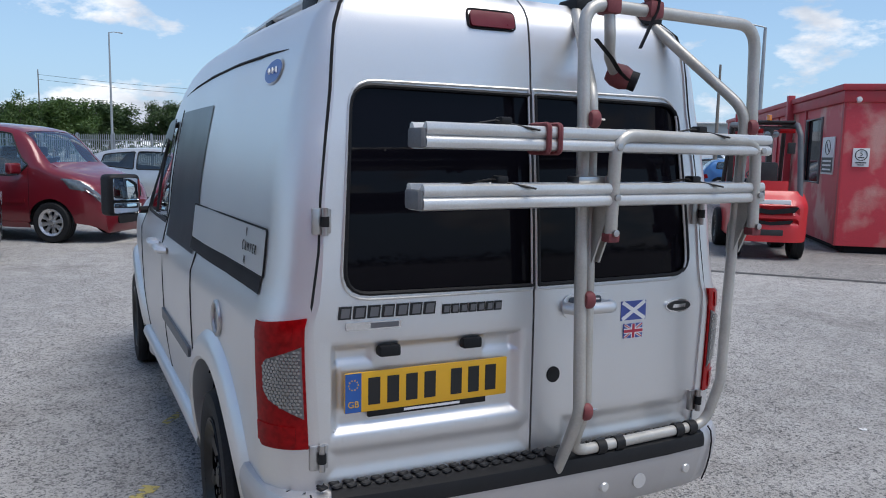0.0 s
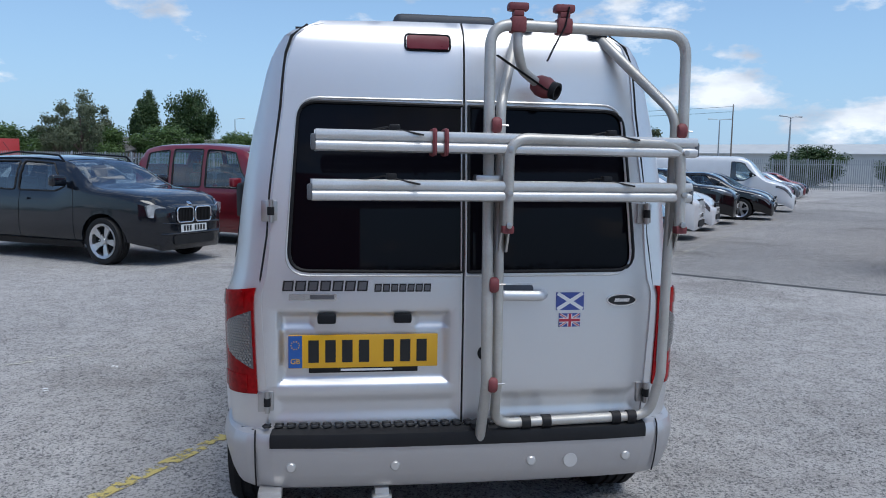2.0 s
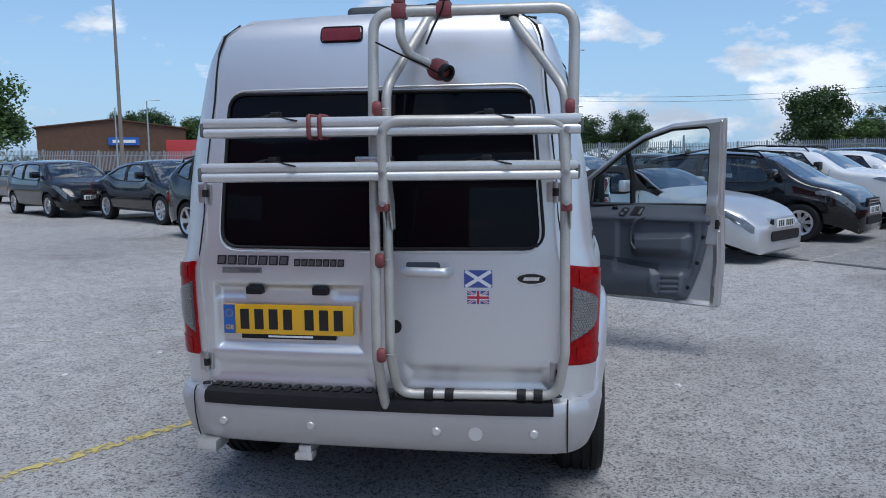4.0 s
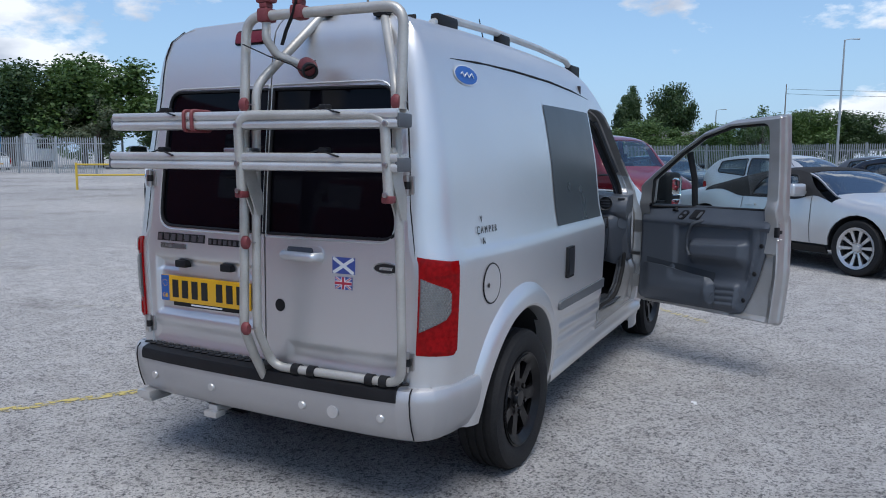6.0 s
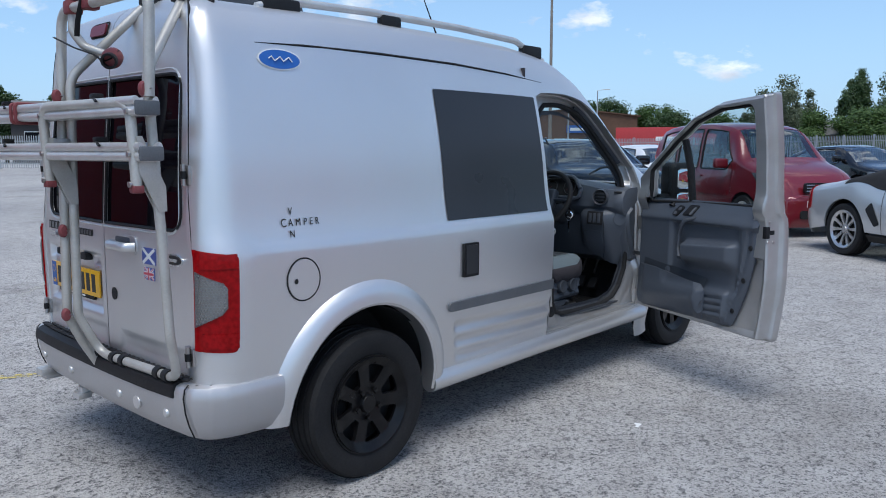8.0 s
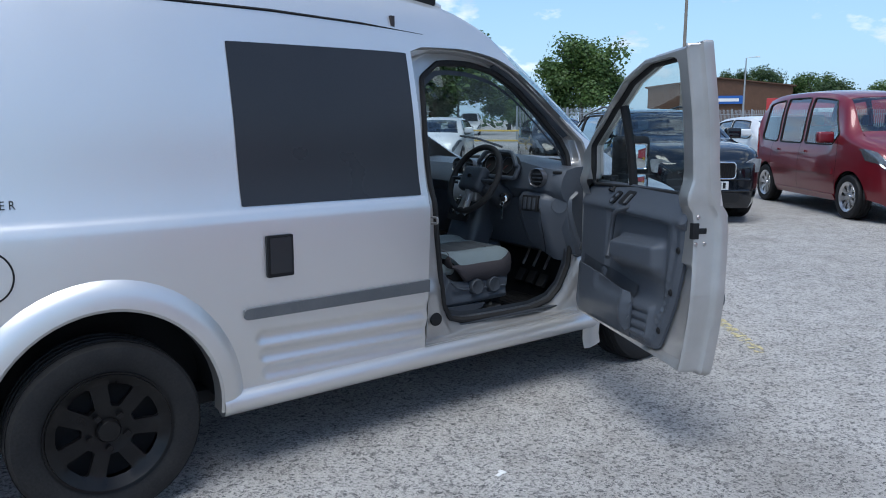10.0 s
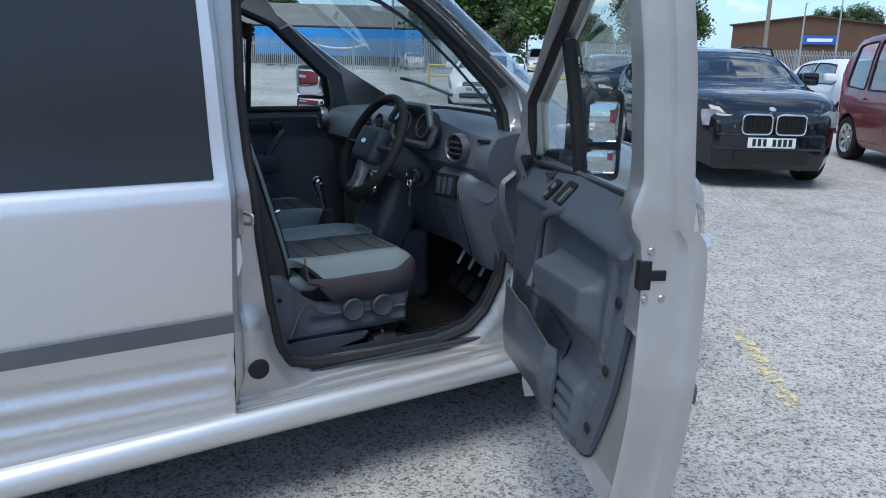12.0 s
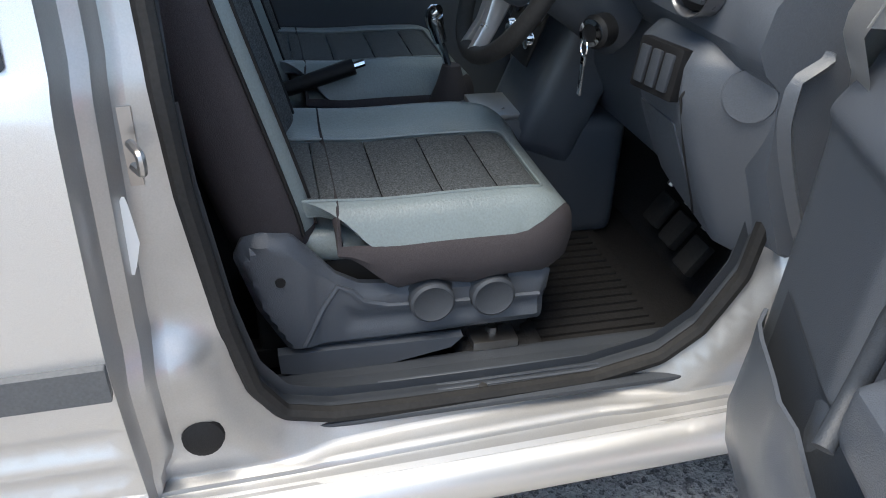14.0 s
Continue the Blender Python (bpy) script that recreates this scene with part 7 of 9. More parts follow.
# ---- the open driver's door ----
DOOR = pose(0.827, 3.136, 0, 0, 0, -21.5)
dz = pchip([0.30, 0.40, 0.64, 0.90, 1.005, 1.04, 1.38, 1.66], [0.050, 0.030, 0.006, 0.0, 0.008, 0.030, 0.075, 0.125])


OUT = 0.036   # how far the outer skin stands off the hinge plane


def door_fn(inner=0.0):
    """fn(u, z): u runs from the hinge to the free edge; inner moves towards the cab."""
    def fn(u, z):
        u, z = np.asarray(u, float), np.asarray(z, float)
        return np.stack([u, OUT * smooth(u / 0.5) - dz(z) - inner - 0.015 * (u - 0.5) ** 2, z], -1)
    return fn


EDGE = [(0.0, 0.365), (0.0, 1.20), (0.125, 1.305), (0.32, 1.450), (0.50, 1.562), (0.70, 1.628), (0.97, 1.648), (1.052, 1.655), (1.032, 1.035), (1.042, 0.68), (1.028, 0.345)]
EDGE = fillet(EDGE, [0.03, 0.05, 0.1, 0.1, 0.1, 0.1, 0.05, 0.012, 0.02, 0.02, 0.03], 4)
LIGHT = [(0.095, 1.050), (0.938, 1.066), (0.962, 1.605), (0.70, 1.589), (0.50, 1.523), (0.33, 1.412), (0.122, 1.240)]
LIGHT = fillet(LIGHT, [0.02, 0.03, 0.05, 0.08, 0.08, 0.08, 0.03], 4)
door = part("driver_door", panel(EDGE, door_fn(), [LIGHT], step=0.05, thick=0.012, flip=True), SILVER, van, "driver's door standing open")
door.matrix_basis = DOOR


HOLE = [(u, z - 0.075 * float(smooth((1.12 - z) / 0.06))) for u, z in LIGHT]   # the shell is open lower down, behind the lining's ledge


def shell_at(u, z, depth):
    """A point of the inner shell, depth counted from the hinge plane; the window frame is thinner."""
    u, z = np.asarray(u, float), np.asarray(z, float)
    return np.stack([u, -dz(z) - depth * (1 - 0.36 * smooth((z - 1.05) / 0.10) * smooth(depth / 0.05)) - 0.015 * (u - 0.5) ** 2, z], -1)


def shell_fn(u, z):
    u, z = np.asarray(u, float), np.asarray(z, float)
    e = away(np.stack([u, z], -1).reshape(-1, 2), EDGE).reshape(u.shape)
    return shell_at(u, z, 0.098 - 0.024 * smooth((0.800 - z) / 0.016) * smooth((e - 0.040) / 0.018) * smooth((u - 0.70) / 0.05))


E0 = np.array(dense(EDGE, 0.025))
de = np.roll(E0, -1, 0) - np.roll(E0, 1, 0)
ne = np.stack([-de[:, 1], de[:, 0]], -1) / np.linalg.norm(de, axis=1)[:, None]
if not inside(E0[:1] + ne[:1] * 0.003, E0)[0]:
    ne = -ne
rim = bmesh.new()
rings = [[rim.verts.new(p) for p in door_fn()(*E0.T)]]
for e, depth in ((0.0, -0.012), (0.004, 0.004), (0.014, 0.012), (0.018, 0.022), (0.020, 0.080), (0.023, 0.092), (0.028, 0.098)):
    Q = E0 + ne * e
    rings.append([rim.verts.new(p) for p in shell_at(Q[:, 0], Q[:, 1], depth)])
for A, B in zip(rings, rings[1:]):
    for k in range(len(A)):
        j = (k + 1) % len(A)
        rim.faces.new((A[k], A[j], B[j], B[k]))
bmesh.ops.recalc_face_normals(rim, faces=rim.faces)
part("door_edge", rim, JAMB, door, "silver rebated edge of the door")
part("door_shell", panel([tuple(q) for q in E0 + ne * 0.028], shell_fn, [HOLE], step=0.05, extra=[(u, z) for u in np.arange(0.74, 1.02, 0.009) for z in np.arange(0.36, 0.86, 0.011)]), JAMB, door, "bare silver inner door shell")
rim = bmesh.new()
L0 = dense(LIGHT, 0.04)
a_, b_ = door_fn(0.002)(*np.array(L0).T), shell_fn(*np.array(L0).T)
va, vb_ = [rim.verts.new(p) for p in a_], [rim.verts.new(p) for p in b_]
for k in range(len(L0)):
    j = (k + 1) % len(L0)
    if L0[k][1] > 1.08 or L0[j][1] > 1.08:
        rim.faces.new((va[k], va[j], vb_[j], vb_[k]))
part("window_channel", rim, JAMB, door)
part("window_seal", sweep([tuple(door_fn(0.052)(np.array(p[0]), np.array(p[1]))) for p in L0], [0.015 if p[1] > 1.10 else 0.008 for p in L0], 10, True), RUBBER, door)
part("door_glass", panel(LIGHT, door_fn(0.030), step=0.12), PANE, door)
bar = [(0.40, 1.052), (0.405, 1.25), (0.375, 1.425)]
part("window_bar", sweep([tuple(door_fn(0.034)(np.array(a), np.array(b))) for a, b in bar], 0.021, 8), RUBBER, door)


LEDGE = pchip([0.90, 0.955, 1.01, 1.03, 1.075], [0.130, 0.126, 0.096, 0.082, 0.046])   # depth of the ledge that leans out to the glass
FREE = pchip([0.39, 0.50, 0.62, 0.78, 0.92, 1.0, 1.04, 1.07], [0.812, 0.858, 0.899, 0.937, 0.956, 0.972, 0.995, 1.006])   # where the lining ends


def trim_fn(extra=0.0):
    def fn(u, z):
        u, z = np.asarray(u, float), np.asarray(z, float)
        P = np.stack([u, z], -1).reshape(-1, 2)
        e = away(P, TRIM).reshape(u.shape)
        d = dz(z) + 0.104 + 0.016 * smooth(e / 0.02)
        d = d - 0.012 * smooth((u - FREE(z) + 0.060) / 0.012)                                                     # flange with the screws
        q = smooth((z - 0.935) / 0.022)
        d = d * (1 - q) + q * (LEDGE(z) - 0.012 * (1 - smooth(e / 0.015)) * (z < 1.03))                               # ledge under the glass
        d = d - 0.020 * smooth((0.955 - z) / 0.022) * smooth((z - 0.55) / 0.08) * smooth((u - 0.30) / 0.03) * smooth((0.87 - u) / 0.05)
        top = 0.855 + 0.022 * np.clip((u - 0.44) / 0.40, 0, 1)
        arm = smooth((u - 0.415) / 0.050) * smooth((0.86 - u) / 0.08) * smooth((z - 0.675) / 0.090) * smooth((top - z) / 0.042)
        d = d + 0.080 * arm * (1 - 0.35 * np.clip((u - 0.46) / 0.44, 0, 1))
        low = smooth((u - 0.56) / 0.03) * smooth((0.80 - u) / 0.03) * smooth((z - 0.42) / 0.03) * smooth((0.600 - z) / 0.03)
        d = d + 0.018 * low
        for k in (0, 1, 2):
            zc = 0.465 + 0.038 * k + 0.06 * (u - 0.68)
            d = d - 0.010 * np.exp(-((z - zc) / 0.009) ** 2) * smooth((u - 0.60) / 0.02) * smooth((0.775 - u) / 0.02)
        return np.stack([u, -d - extra - 0.015 * (u - 0.5) ** 2, z], -1)
    return fn


TRIM = [(0.035, 0.43), (0.10, 0.40)] + [(float(FREE(z)), z) for z in (0.40, 0.50, 0.62, 0.78, 0.92, 1.0, 1.04, 1.07)] + [(0.93, 1.074), (0.09, 1.070), (0.035, 1.045)]
TRIM = fillet(TRIM, [0.04, 0.05, 0.04, 0.02, 0.02, 0.02, 0.02, 0.02, 0.02, 0.01, 0.01, 0.02, 0.02], 3)
tx = [(u, z + 0.055 * min(max(u - 0.44, 0), 0.40)) for u in np.arange(0.05, 0.94, 0.0095) for z in np.arange(0.39, 1.06, 0.0075)]
tx = [(u, z) for u, z in tx if 0.415 < z < 1.062 and u < FREE(z) - 0.012]
lining = part("door_lining", panel(TRIM, trim_fn(), step=0.03, thick=0.014, extra=tx), DASH, door, "grey moulded door trim with armrest and pocket")


def on_lining(u, z, extra=0.0):
    return tuple(trim_fn(extra)(np.array(float(u)), np.array(float(z))))


part("pull_handle", sweep(fillet([on_lining(0.515, 0.975, -0.01), on_lining(0.455, 0.955, 0.030), on_lining(0.425, 0.880, 0.052), on_lining(0.425, 0.79, 0.050), on_lining(0.47, 0.745, 0.02)], 0.05, 4, False), 0.012, 10), DASHDARK, lining, "curved black grab handle")
slab = [(0.400, 0.983), (0.482, 0.983), (0.508, 1.045), (0.430, 1.045)]
part("latch_cup", panel(fillet(slab, 0.010, 3), trim_fn(0.004), step=0.012, thick=0.010), BLACKTRIM, lining)
part("latch_lever", panel(fillet([(0.425, 0.994), (0.466, 0.994), (0.484, 1.030), (0.444, 1.030)], 0.006, 3), trim_fn(0.009), step=0.012, thick=0.004), SEAM, lining)
part("latch_pull", panel(fillet([(0.460, 0.992), (0.478, 0.992), (0.496, 1.034), (0.480, 1.034)], 0.004, 3), trim_fn(0.013), step=0.012, thick=0.008), GREYTRIM, lining)
part("window_switch", panel(fillet([(0.315, 0.983), (0.366, 0.978), (0.404, 1.036), (0.350, 1.038)], 0.016, 4), trim_fn(0.009), step=0.012, thick=0.014), BLACKTRIM, lining)
for uu, zz in ((0.348, 0.995), (0.370, 1.020)):
    part("switch_key", panel(oval(uu, zz, 0.012, 0.009, 14), trim_fn(0.014), step=0.008, thick=0.006), BADGEGREY, lining)
part("mirror_switch", moved(lathe([(0.0, 0.024), (0.011, 0.022), (0.012, 0.004), (0.022, 0.003), (0.022, -0.006), (0.0, -0.006)], 18, False), pose(*on_lining(0.285, 1.030, 0.0), 0, -50, 90)), BLACKTRIM, lining)


def pocket_fn(u, z):
    u, z = np.asarray(u, float), np.asarray(z, float)
    P = trim_fn(0.0)(u, np.minimum(z, 0.60))
    P[..., 2] = z
    P[..., 1] -= 0.012 + 0.034 * smooth((u - 0.06) / 0.10) * smooth((0.64 - u) / 0.08) * smooth((z - 0.40) / 0.13)
    return P


rimz = pchip([0.05, 0.10, 0.24, 0.36, 0.50, 0.62, 0.65], [0.62, 0.665, 0.660, 0.638, 0.618, 0.600, 0.56])
pk = [(0.07, 0.415), (0.62, 0.405), (0.645, 0.46)] + [(float(u), float(rimz(u))) for u in np.linspace(0.64, 0.06, 16)]
px_ = [(u, z) for u in np.arange(0.08, 0.64, 0.02) for z in np.arange(0.42, 0.65, 0.02) if z < rimz(u) - 0.012]
part("door_pocket", panel(pk, pocket_fn, step=0.04, thick=0.006, extra=px_), DASH, lining, "open map pocket at the foot of the trim")
part("pocket_back", panel([(0.10, 0.44), (0.62, 0.43), (0.62, 0.64), (0.10, 0.70)], trim_fn(0.003), step=0.05), DASHDARK, lining)
for z in (0.845, 0.665, 0.490):
    u = float(FREE(z)) - 0.026
    part("trim_screw", moved(lathe([(0.0, 0.005), (0.011, 0.004), (0.015, 0.0), (0.0, 0.0)], 14, False), pose(*on_lining(u, z, 0.001), 0, 0, -90)), BLACKTRIM, lining)
# latch on the free edge, screws
part("door_latch", join(block(0.995, 1.0185, -0.113, -0.085, 0.905, 0.968, 0.003), block(0.995, 1.019, -0.088, -0.052, 0.925, 0.948, 0.003)), BLACKTRIM, door, "black latch in the door's edge")
for y, z in ((-0.090, 0.990), (-0.096, 0.885), (-0.058, 0.885)):
    part("latch_screw", moved(lathe([(0.0, 0.005), (0.007, 0.004), (0.009, 0.0), (0.0, -0.004)], 12, False), pose(1.0165, y, z)), STEEL, door)
dmir = part("door_mirror", block(0.03, 0.150, 0.027, 0.192, 0.990, 1.285, 0.035, 3), BLACKTRIM, door, "black two-part door mirror")
part("mirror_arm", block(0.06, 0.13, -0.05, 0.05, 1.02, 1.09, 0.012), BLACKTRIM, door)
part("mirror_glass", moved(block(0.0, 0.004, -0.054, 0.054, -0.018, 0.108, 0.012), pose(0.150, 0.109, 1.140, 0, 0, -6)), MIRROR, door)
part("mirror_glass", moved(block(0.0, 0.004, -0.054, 0.054, -0.118, -0.042, 0.012), pose(0.150, 0.109, 1.140, 0, 0, -6)), MIRROR, door)
part("door_handle", sweep(fillet([(0.80, 0.034, 0.985), (0.81, 0.072, 0.985), (0.95, 0.072, 0.985), (0.96, 0.034, 0.985)], 0.02, 3, False), 0.017, 8), SILVER, door)
part("rub_strip", panel(rect(0.03, 1.02, 0.632, 0.680, 0.012, 3), door_fn(-0.020), step=0.08, thick=0.02, flip=True), GREYTRIM, door)
for z in (0.50, 0.90):
    part("door_hinge", moved(block(-0.075, 0.03, -0.05, -0.01, z - 0.045, z + 0.045, 0.008), pose(0, 0, 0)), JAMB, door)
part("check_strap", block(-0.16, 0.02, -0.075, -0.060, 0.690, 0.715), STEEL, door)


# ---- parked cars ----
car("parked_car", "dark blue estate car with silver alloy wheels", "car", pose(-4.45, 10.10, 0, 0, 0, -122), NAVY, kidney=True, rails=True, style="five", **SUV)
car("parked_car", "dark red van-like family car with silver wheel covers", "car", pose(-2.27, 12.32, 0, 0, 0, -125), MAROON, style="trim", trim=MAROON, pane=PANE, strip=True, **MPV)
car("parked_car", "white hatchback facing the camper van", "car", pose(-15.4, 13.9, 0, 0, 0, -135), WHITECAR, style="trim", pane=PANE, **HATCH)
car("parked_car", "silver two-seat roadster with a black fabric roof", "car", pose(1.77, 9.22, 0, 0, 0, -128), SILVERCAR, style="ten", soft=FABRIC, **ROADSTER)
ROW = Vector((0.59, 0.807))


def in_row(k, L, ahead=0.0):
    p = Vector((3.75, 8.2)) + ROW * 2.85 * k + F * ahead
    return nose(p.x, p.y, L)


for k, (lab, colour, kind, ahead, extra) in enumerate((
        ("black estate car with roof rails", BLACKCAR, HATCH, 0.1, dict(rails=True, style="trim")),
        ("white compact car with dark lower trim", WHITECAR, SUV, 0.1, dict(rails=True, style="five", trim=BLACKTRIM)),
        ("white hatchback with a low chin", WHITECAR, HATCH, 0.0, dict(style="five")),
        ("black compact car with round lamps", BLACKCAR, SUV, 0.1, dict(style="five")),
        ("black saloon car with bright alloy wheels", BLACKCAR, SALOON, 0.8, dict(style="five")),
        ("black saloon car in the row", BLACKCAR, SALOON, 0.6, dict(style="five")),
        ("white panel van in the row", WHITECAR, PANELVAN, 1.0, dict(style="steel", trim=BLACKTRIM)),
        ("silver hatchback in the row", SILVERCAR, HATCH, 0.2, dict(style="trim")),
        ("dark grey saloon car in the row", GREYCAR, SALOON, 0.4, dict(style="five")),
        ("silver hatchback far along the row", SILVERCAR, HATCH, 0.2, dict(style="trim")),
        ("dark red hatchback far along the row", MAROON, HATCH, 0.2, dict(style="trim")),
        ("dark saloon car far along the row", GREYCAR, SALOON, 0.3, dict(style="five")),
        ("silver saloon car near the row's end", SILVERCAR, SALOON, 0.3, dict(style="five")),
        ("dark red hatchback near the row's end", MAROON, HATCH, 0.3, dict(style="trim")),
        ("black saloon car at the row's end", BLACKCAR, SALOON, 0.3, dict(style="five"))), 1):
    car("parked_car", lab, "car", in_row(k, kind["L"], ahead), colour, detail=k < 7, **extra, **kind)
for x, y, lab, colour, kind, kw in ((23.5, 24.0, "light blue hatchback backed against the lane", BLUECAR, HATCH, dict(style="five")), (29.3, 31.1, "black hatchback backed against the lane", BLACKCAR, HATCH, dict(style="trim")),
                                    (37.5, 42.1, "long white panel van with blue lower rear doors", WHITECAR, PANELVAN, dict(style="steel", trim=BLACKTRIM)), (46.6, 54.2, "white pickup van near the far fence", WHITECAR, MPV, dict(style="steel"))):
    bk = car("parked_car", lab, "car", pose(x, y, 0, 0, 0, -127) @ Matrix.Translation((0, kind["L"] / 2, 0)), colour, detail=False, **kw, **kind)
    if kind is PANELVAN:
        part("rear_panel", block(-0.85, 0.85, -0.06, 0.03, 0.35, 1.35, 0.03), BLUE, bk, "blue lower rear doors")

for x, y, lab, colour, kind in ((0.75, 17.9, "silver hatchback behind the roadster", SILVERCAR, HATCH), (3.6, 22.3, "dark grey hatchback in the second row", GREYCAR, HATCH), (6.6, 26.2, "silver estate car in the second row", SILVERCAR, SUV),
                                (-3.2, 21.5, "black saloon car in the third row", BLACKCAR, SALOON), (-8.9, 14.4, "black saloon car beside the blue estate", BLACKCAR, SALOON), (-12.9, 16.2, "black hatchback in the next bay", BLACKCAR, HATCH),
                                (-6.9, 17.6, "small white car behind the red one", WHITECAR, HATCH), (-17.5, 21.0, "dark grey hatchback in a far bay", GREYCAR, HATCH)):
    car("parked_car", lab, "car", pose(x, y, 0, 0, 0, HEAD), colour, style="trim", detail=False, **kind)
for x, y, hd, lab, colour, kind in ((-54.0, 45.4, -130, "white van outside the gate", WHITECAR, PANELVAN), (-57.0, 34.0, 70, "white car behind the railings", WHITECAR, SALOON)):
    car("parked_car", lab, "car", pose(x, y, 0, 0, 0, hd), colour, style="trim", detail=False, **kind)

# ---- road markings ----
for a, b, w in (((-2.35, -0.75), (-1.02, 1.42), 0.085), ((0.37, 4.82), (1.12, 4.25), 0.082), ((-0.9, 2.2), (-0.35, 3.0), 0.05)):
    stripe("bay_line", a, b, w, SCUFFLINE if w == 0.082 else YELLOWLINE, "worn yellow parking bay line")
for a, b, w in (((3.3, 7.1), (12.5, 19.0), 0.09), ((-3.0, 7.9), (0.4, 12.2), 0.08), ((-8.0, 2.4), (-4.4, 4.4), 0.09), ((-10.5, 5.6), (-4.6, 1.1), 0.08), ((-17.5, 10.9), (-14.2, 8.3), 0.08), ((-23.0, 12.8), (-19.5, 15.2), 0.09), ((-4.2, 2.0), (-2.2, 3.4), 0.07),
                ((-6.2, 9.0), (-2.0, 7.6), 0.07), ((2.0, 6.25), (3.6, 5.5), 0.08), ((8.6, 5.5), (10.5, 4.2), 0.07), ((28.6, 31.3), (19.0, 19.1), 0.14), ((-30, 17.5), (-26, 20.5), 0.1)):
    stripe("bay_line", a, b, w, WHITELINE, "faded pale parking bay line")
stripe("tar_seam", (3.2, 8.6), (7.6, 4.0), 0.16, TARSEAM, "dark tar seam in the tarmac", 0.003)
# newer, darker tarmac along the lane before the row of cars
lane = bmesh.new()
lane_pts = [(3.3, 8.5), (7.6, 4.05), (12.0, -0.6), (70.0, 20.0), (60.0, 70.0), (18.0, 28.0)]
edge_pts = []
for (a0, b0), (a1, b1) in zip(lane_pts, lane_pts[1:] + lane_pts[:1]):
    for k in range(24):
        p = Vector((a0 + (a1 - a0) * k / 24, b0 + (b1 - b0) * k / 24, 0))
        edge_pts.append((p.x + 0.12 * noise.noise(p * 1.7), p.y + 0.12 * noise.noise(p * 1.7 + Vector((9, 4, 0)))))
lane.faces.new([lane.verts.new((x, y, 0.0025)) for x, y in edge_pts])
DARKTAR = asphalt("lane_tarmac", (0.066, 0.066, 0.067), (0.090, 0.089, 0.089))
tagged(part("road", lane, DARKTAR), "darker smooth tarmac of the lane past the parked row", "road", kind="structure")
# loose chippings
cb = bmesh.new()
rs = random.Random(4)
for _ in range(7500):
    a, d = rs.uniform(0, 6.283), rs.uniform(0.9, 6.5)
    x, y = 0.3 + d * math.cos(a), 1.2 + d * 1.1 * math.sin(a)
    if abs(x) < 0.75 and -0.1 < y < 4.2:
        continue
    s = rs.uniform(0.003, 0.010)
    o = [cb.verts.new((x + s * rs.uniform(-1, 1), y + s * rs.uniform(-1, 1), s * 0.1)) for _ in range(3)]
    tip = cb.verts.new((x, y, s * rs.uniform(0.5, 1.0)))
    for i in range(3):
        cb.faces.new((o[i], o[(i + 1) % 3], tip))
CHIP = material("stone_chips", (0.30, 0.29, 0.28), 0.9)
cn, cl_ = CHIP.node_tree.nodes, CHIP.node_tree.links
tone_ = cn.new("ShaderNodeValToRGB")
tone_.color_ramp.elements[0].color, tone_.color_ramp.elements[1].color = (0.07, 0.068, 0.066, 1), (0.52, 0.51, 0.49, 1)
cl_.new(cn.new("ShaderNodeNewGeometry").outputs["Random Per Island"], tone_.inputs[0])
cl_.new(tone_.outputs[0], cn["Principled BSDF"].inputs["Base Color"])
tagged(part("stone_chips", cb, CHIP), "loose pale stone chips on the tarmac", "gravel", kind="stuff")
lb = bmesh.new()
for x, y in ((1.42, 1.97), (-2.24, 2.37), (-2.0, 2.9), (0.5, -0.9), (2.6, 0.7), (-2.6, 1.7), (-3.1, 2.9)):
    for k in range(2):
        block(-0.016, 0.016, -0.008, 0.008, 0.0, 0.004, bm=lb, m=pose(x + rs.uniform(-0.03, 0.03), y + rs.uniform(-0.03, 0.03), 0.002, 0, 0, rs.uniform(0, 180)))
tagged(part("litter_scraps", lb, WHITE), "small scraps of white litter on the tarmac", "litter", kind="stuff")

# ---- forklift truck ----
FORKRED = paint("forklift_red", (0.56, 0.016, 0.022), 0.0, 0.4, 0.3)
FORKBLACK = material("forklift_black", (0.018, 0.018, 0.019), 0.55, second=(0.04, 0.038, 0.036), scale=8, fine=0.2)
fk = thing("forklift", "red forklift truck with a black mast and guard", "forklift", at=pose(8.52, 6.95, 0, 0, 0, -38) @ Matrix.Diagonal((0.86, 1, 0.92, 1)))
cw = panel(fillet([(-0.60, 0.30), (0.60, 0.30), (0.62, 0.85), (0.56, 1.10), (-0.56, 1.10), (-0.62, 0.85)], 0.08, 4),
           lambda x, z: np.stack([x, -1.22 + 0.22 * (np.asarray(x) / 0.62) ** 4 + 0.25 * smooth((z - 0.85) / 0.3) + 0.06 * np.exp(-((z - 0.62) / 0.03) ** 2) * (np.abs(x) < 0.45) + 0.07 * np.exp(-((z - 0.80) / 0.035) ** 2) * (np.abs(x) < 0.45), z], -1), step=0.05, thick=0.5)
part("counterweight", cw, FORKRED, fk)
part("chassis", block(-0.55, 0.55, -0.95, 0.85, 0.28, 0.95, 0.06, 3), FORKRED, fk)
part("vent_slot", plate(fillet([(-0.44, 0.865), (0.0, 0.805), (0.44, 0.865), (0.36, 0.775), (0.0, 0.735), (-0.36, 0.775)][::-1], 0.03, 3), -1.232, 0.10), SEAM, fk)
part("vent_slot", plate(fillet([(-0.36, 0.655), (0.0, 0.615), (0.36, 0.655), (0.30, 0.595), (0.0, 0.565), (-0.30, 0.595)][::-1], 0.02, 3), -1.232, 0.10), SEAM, fk)
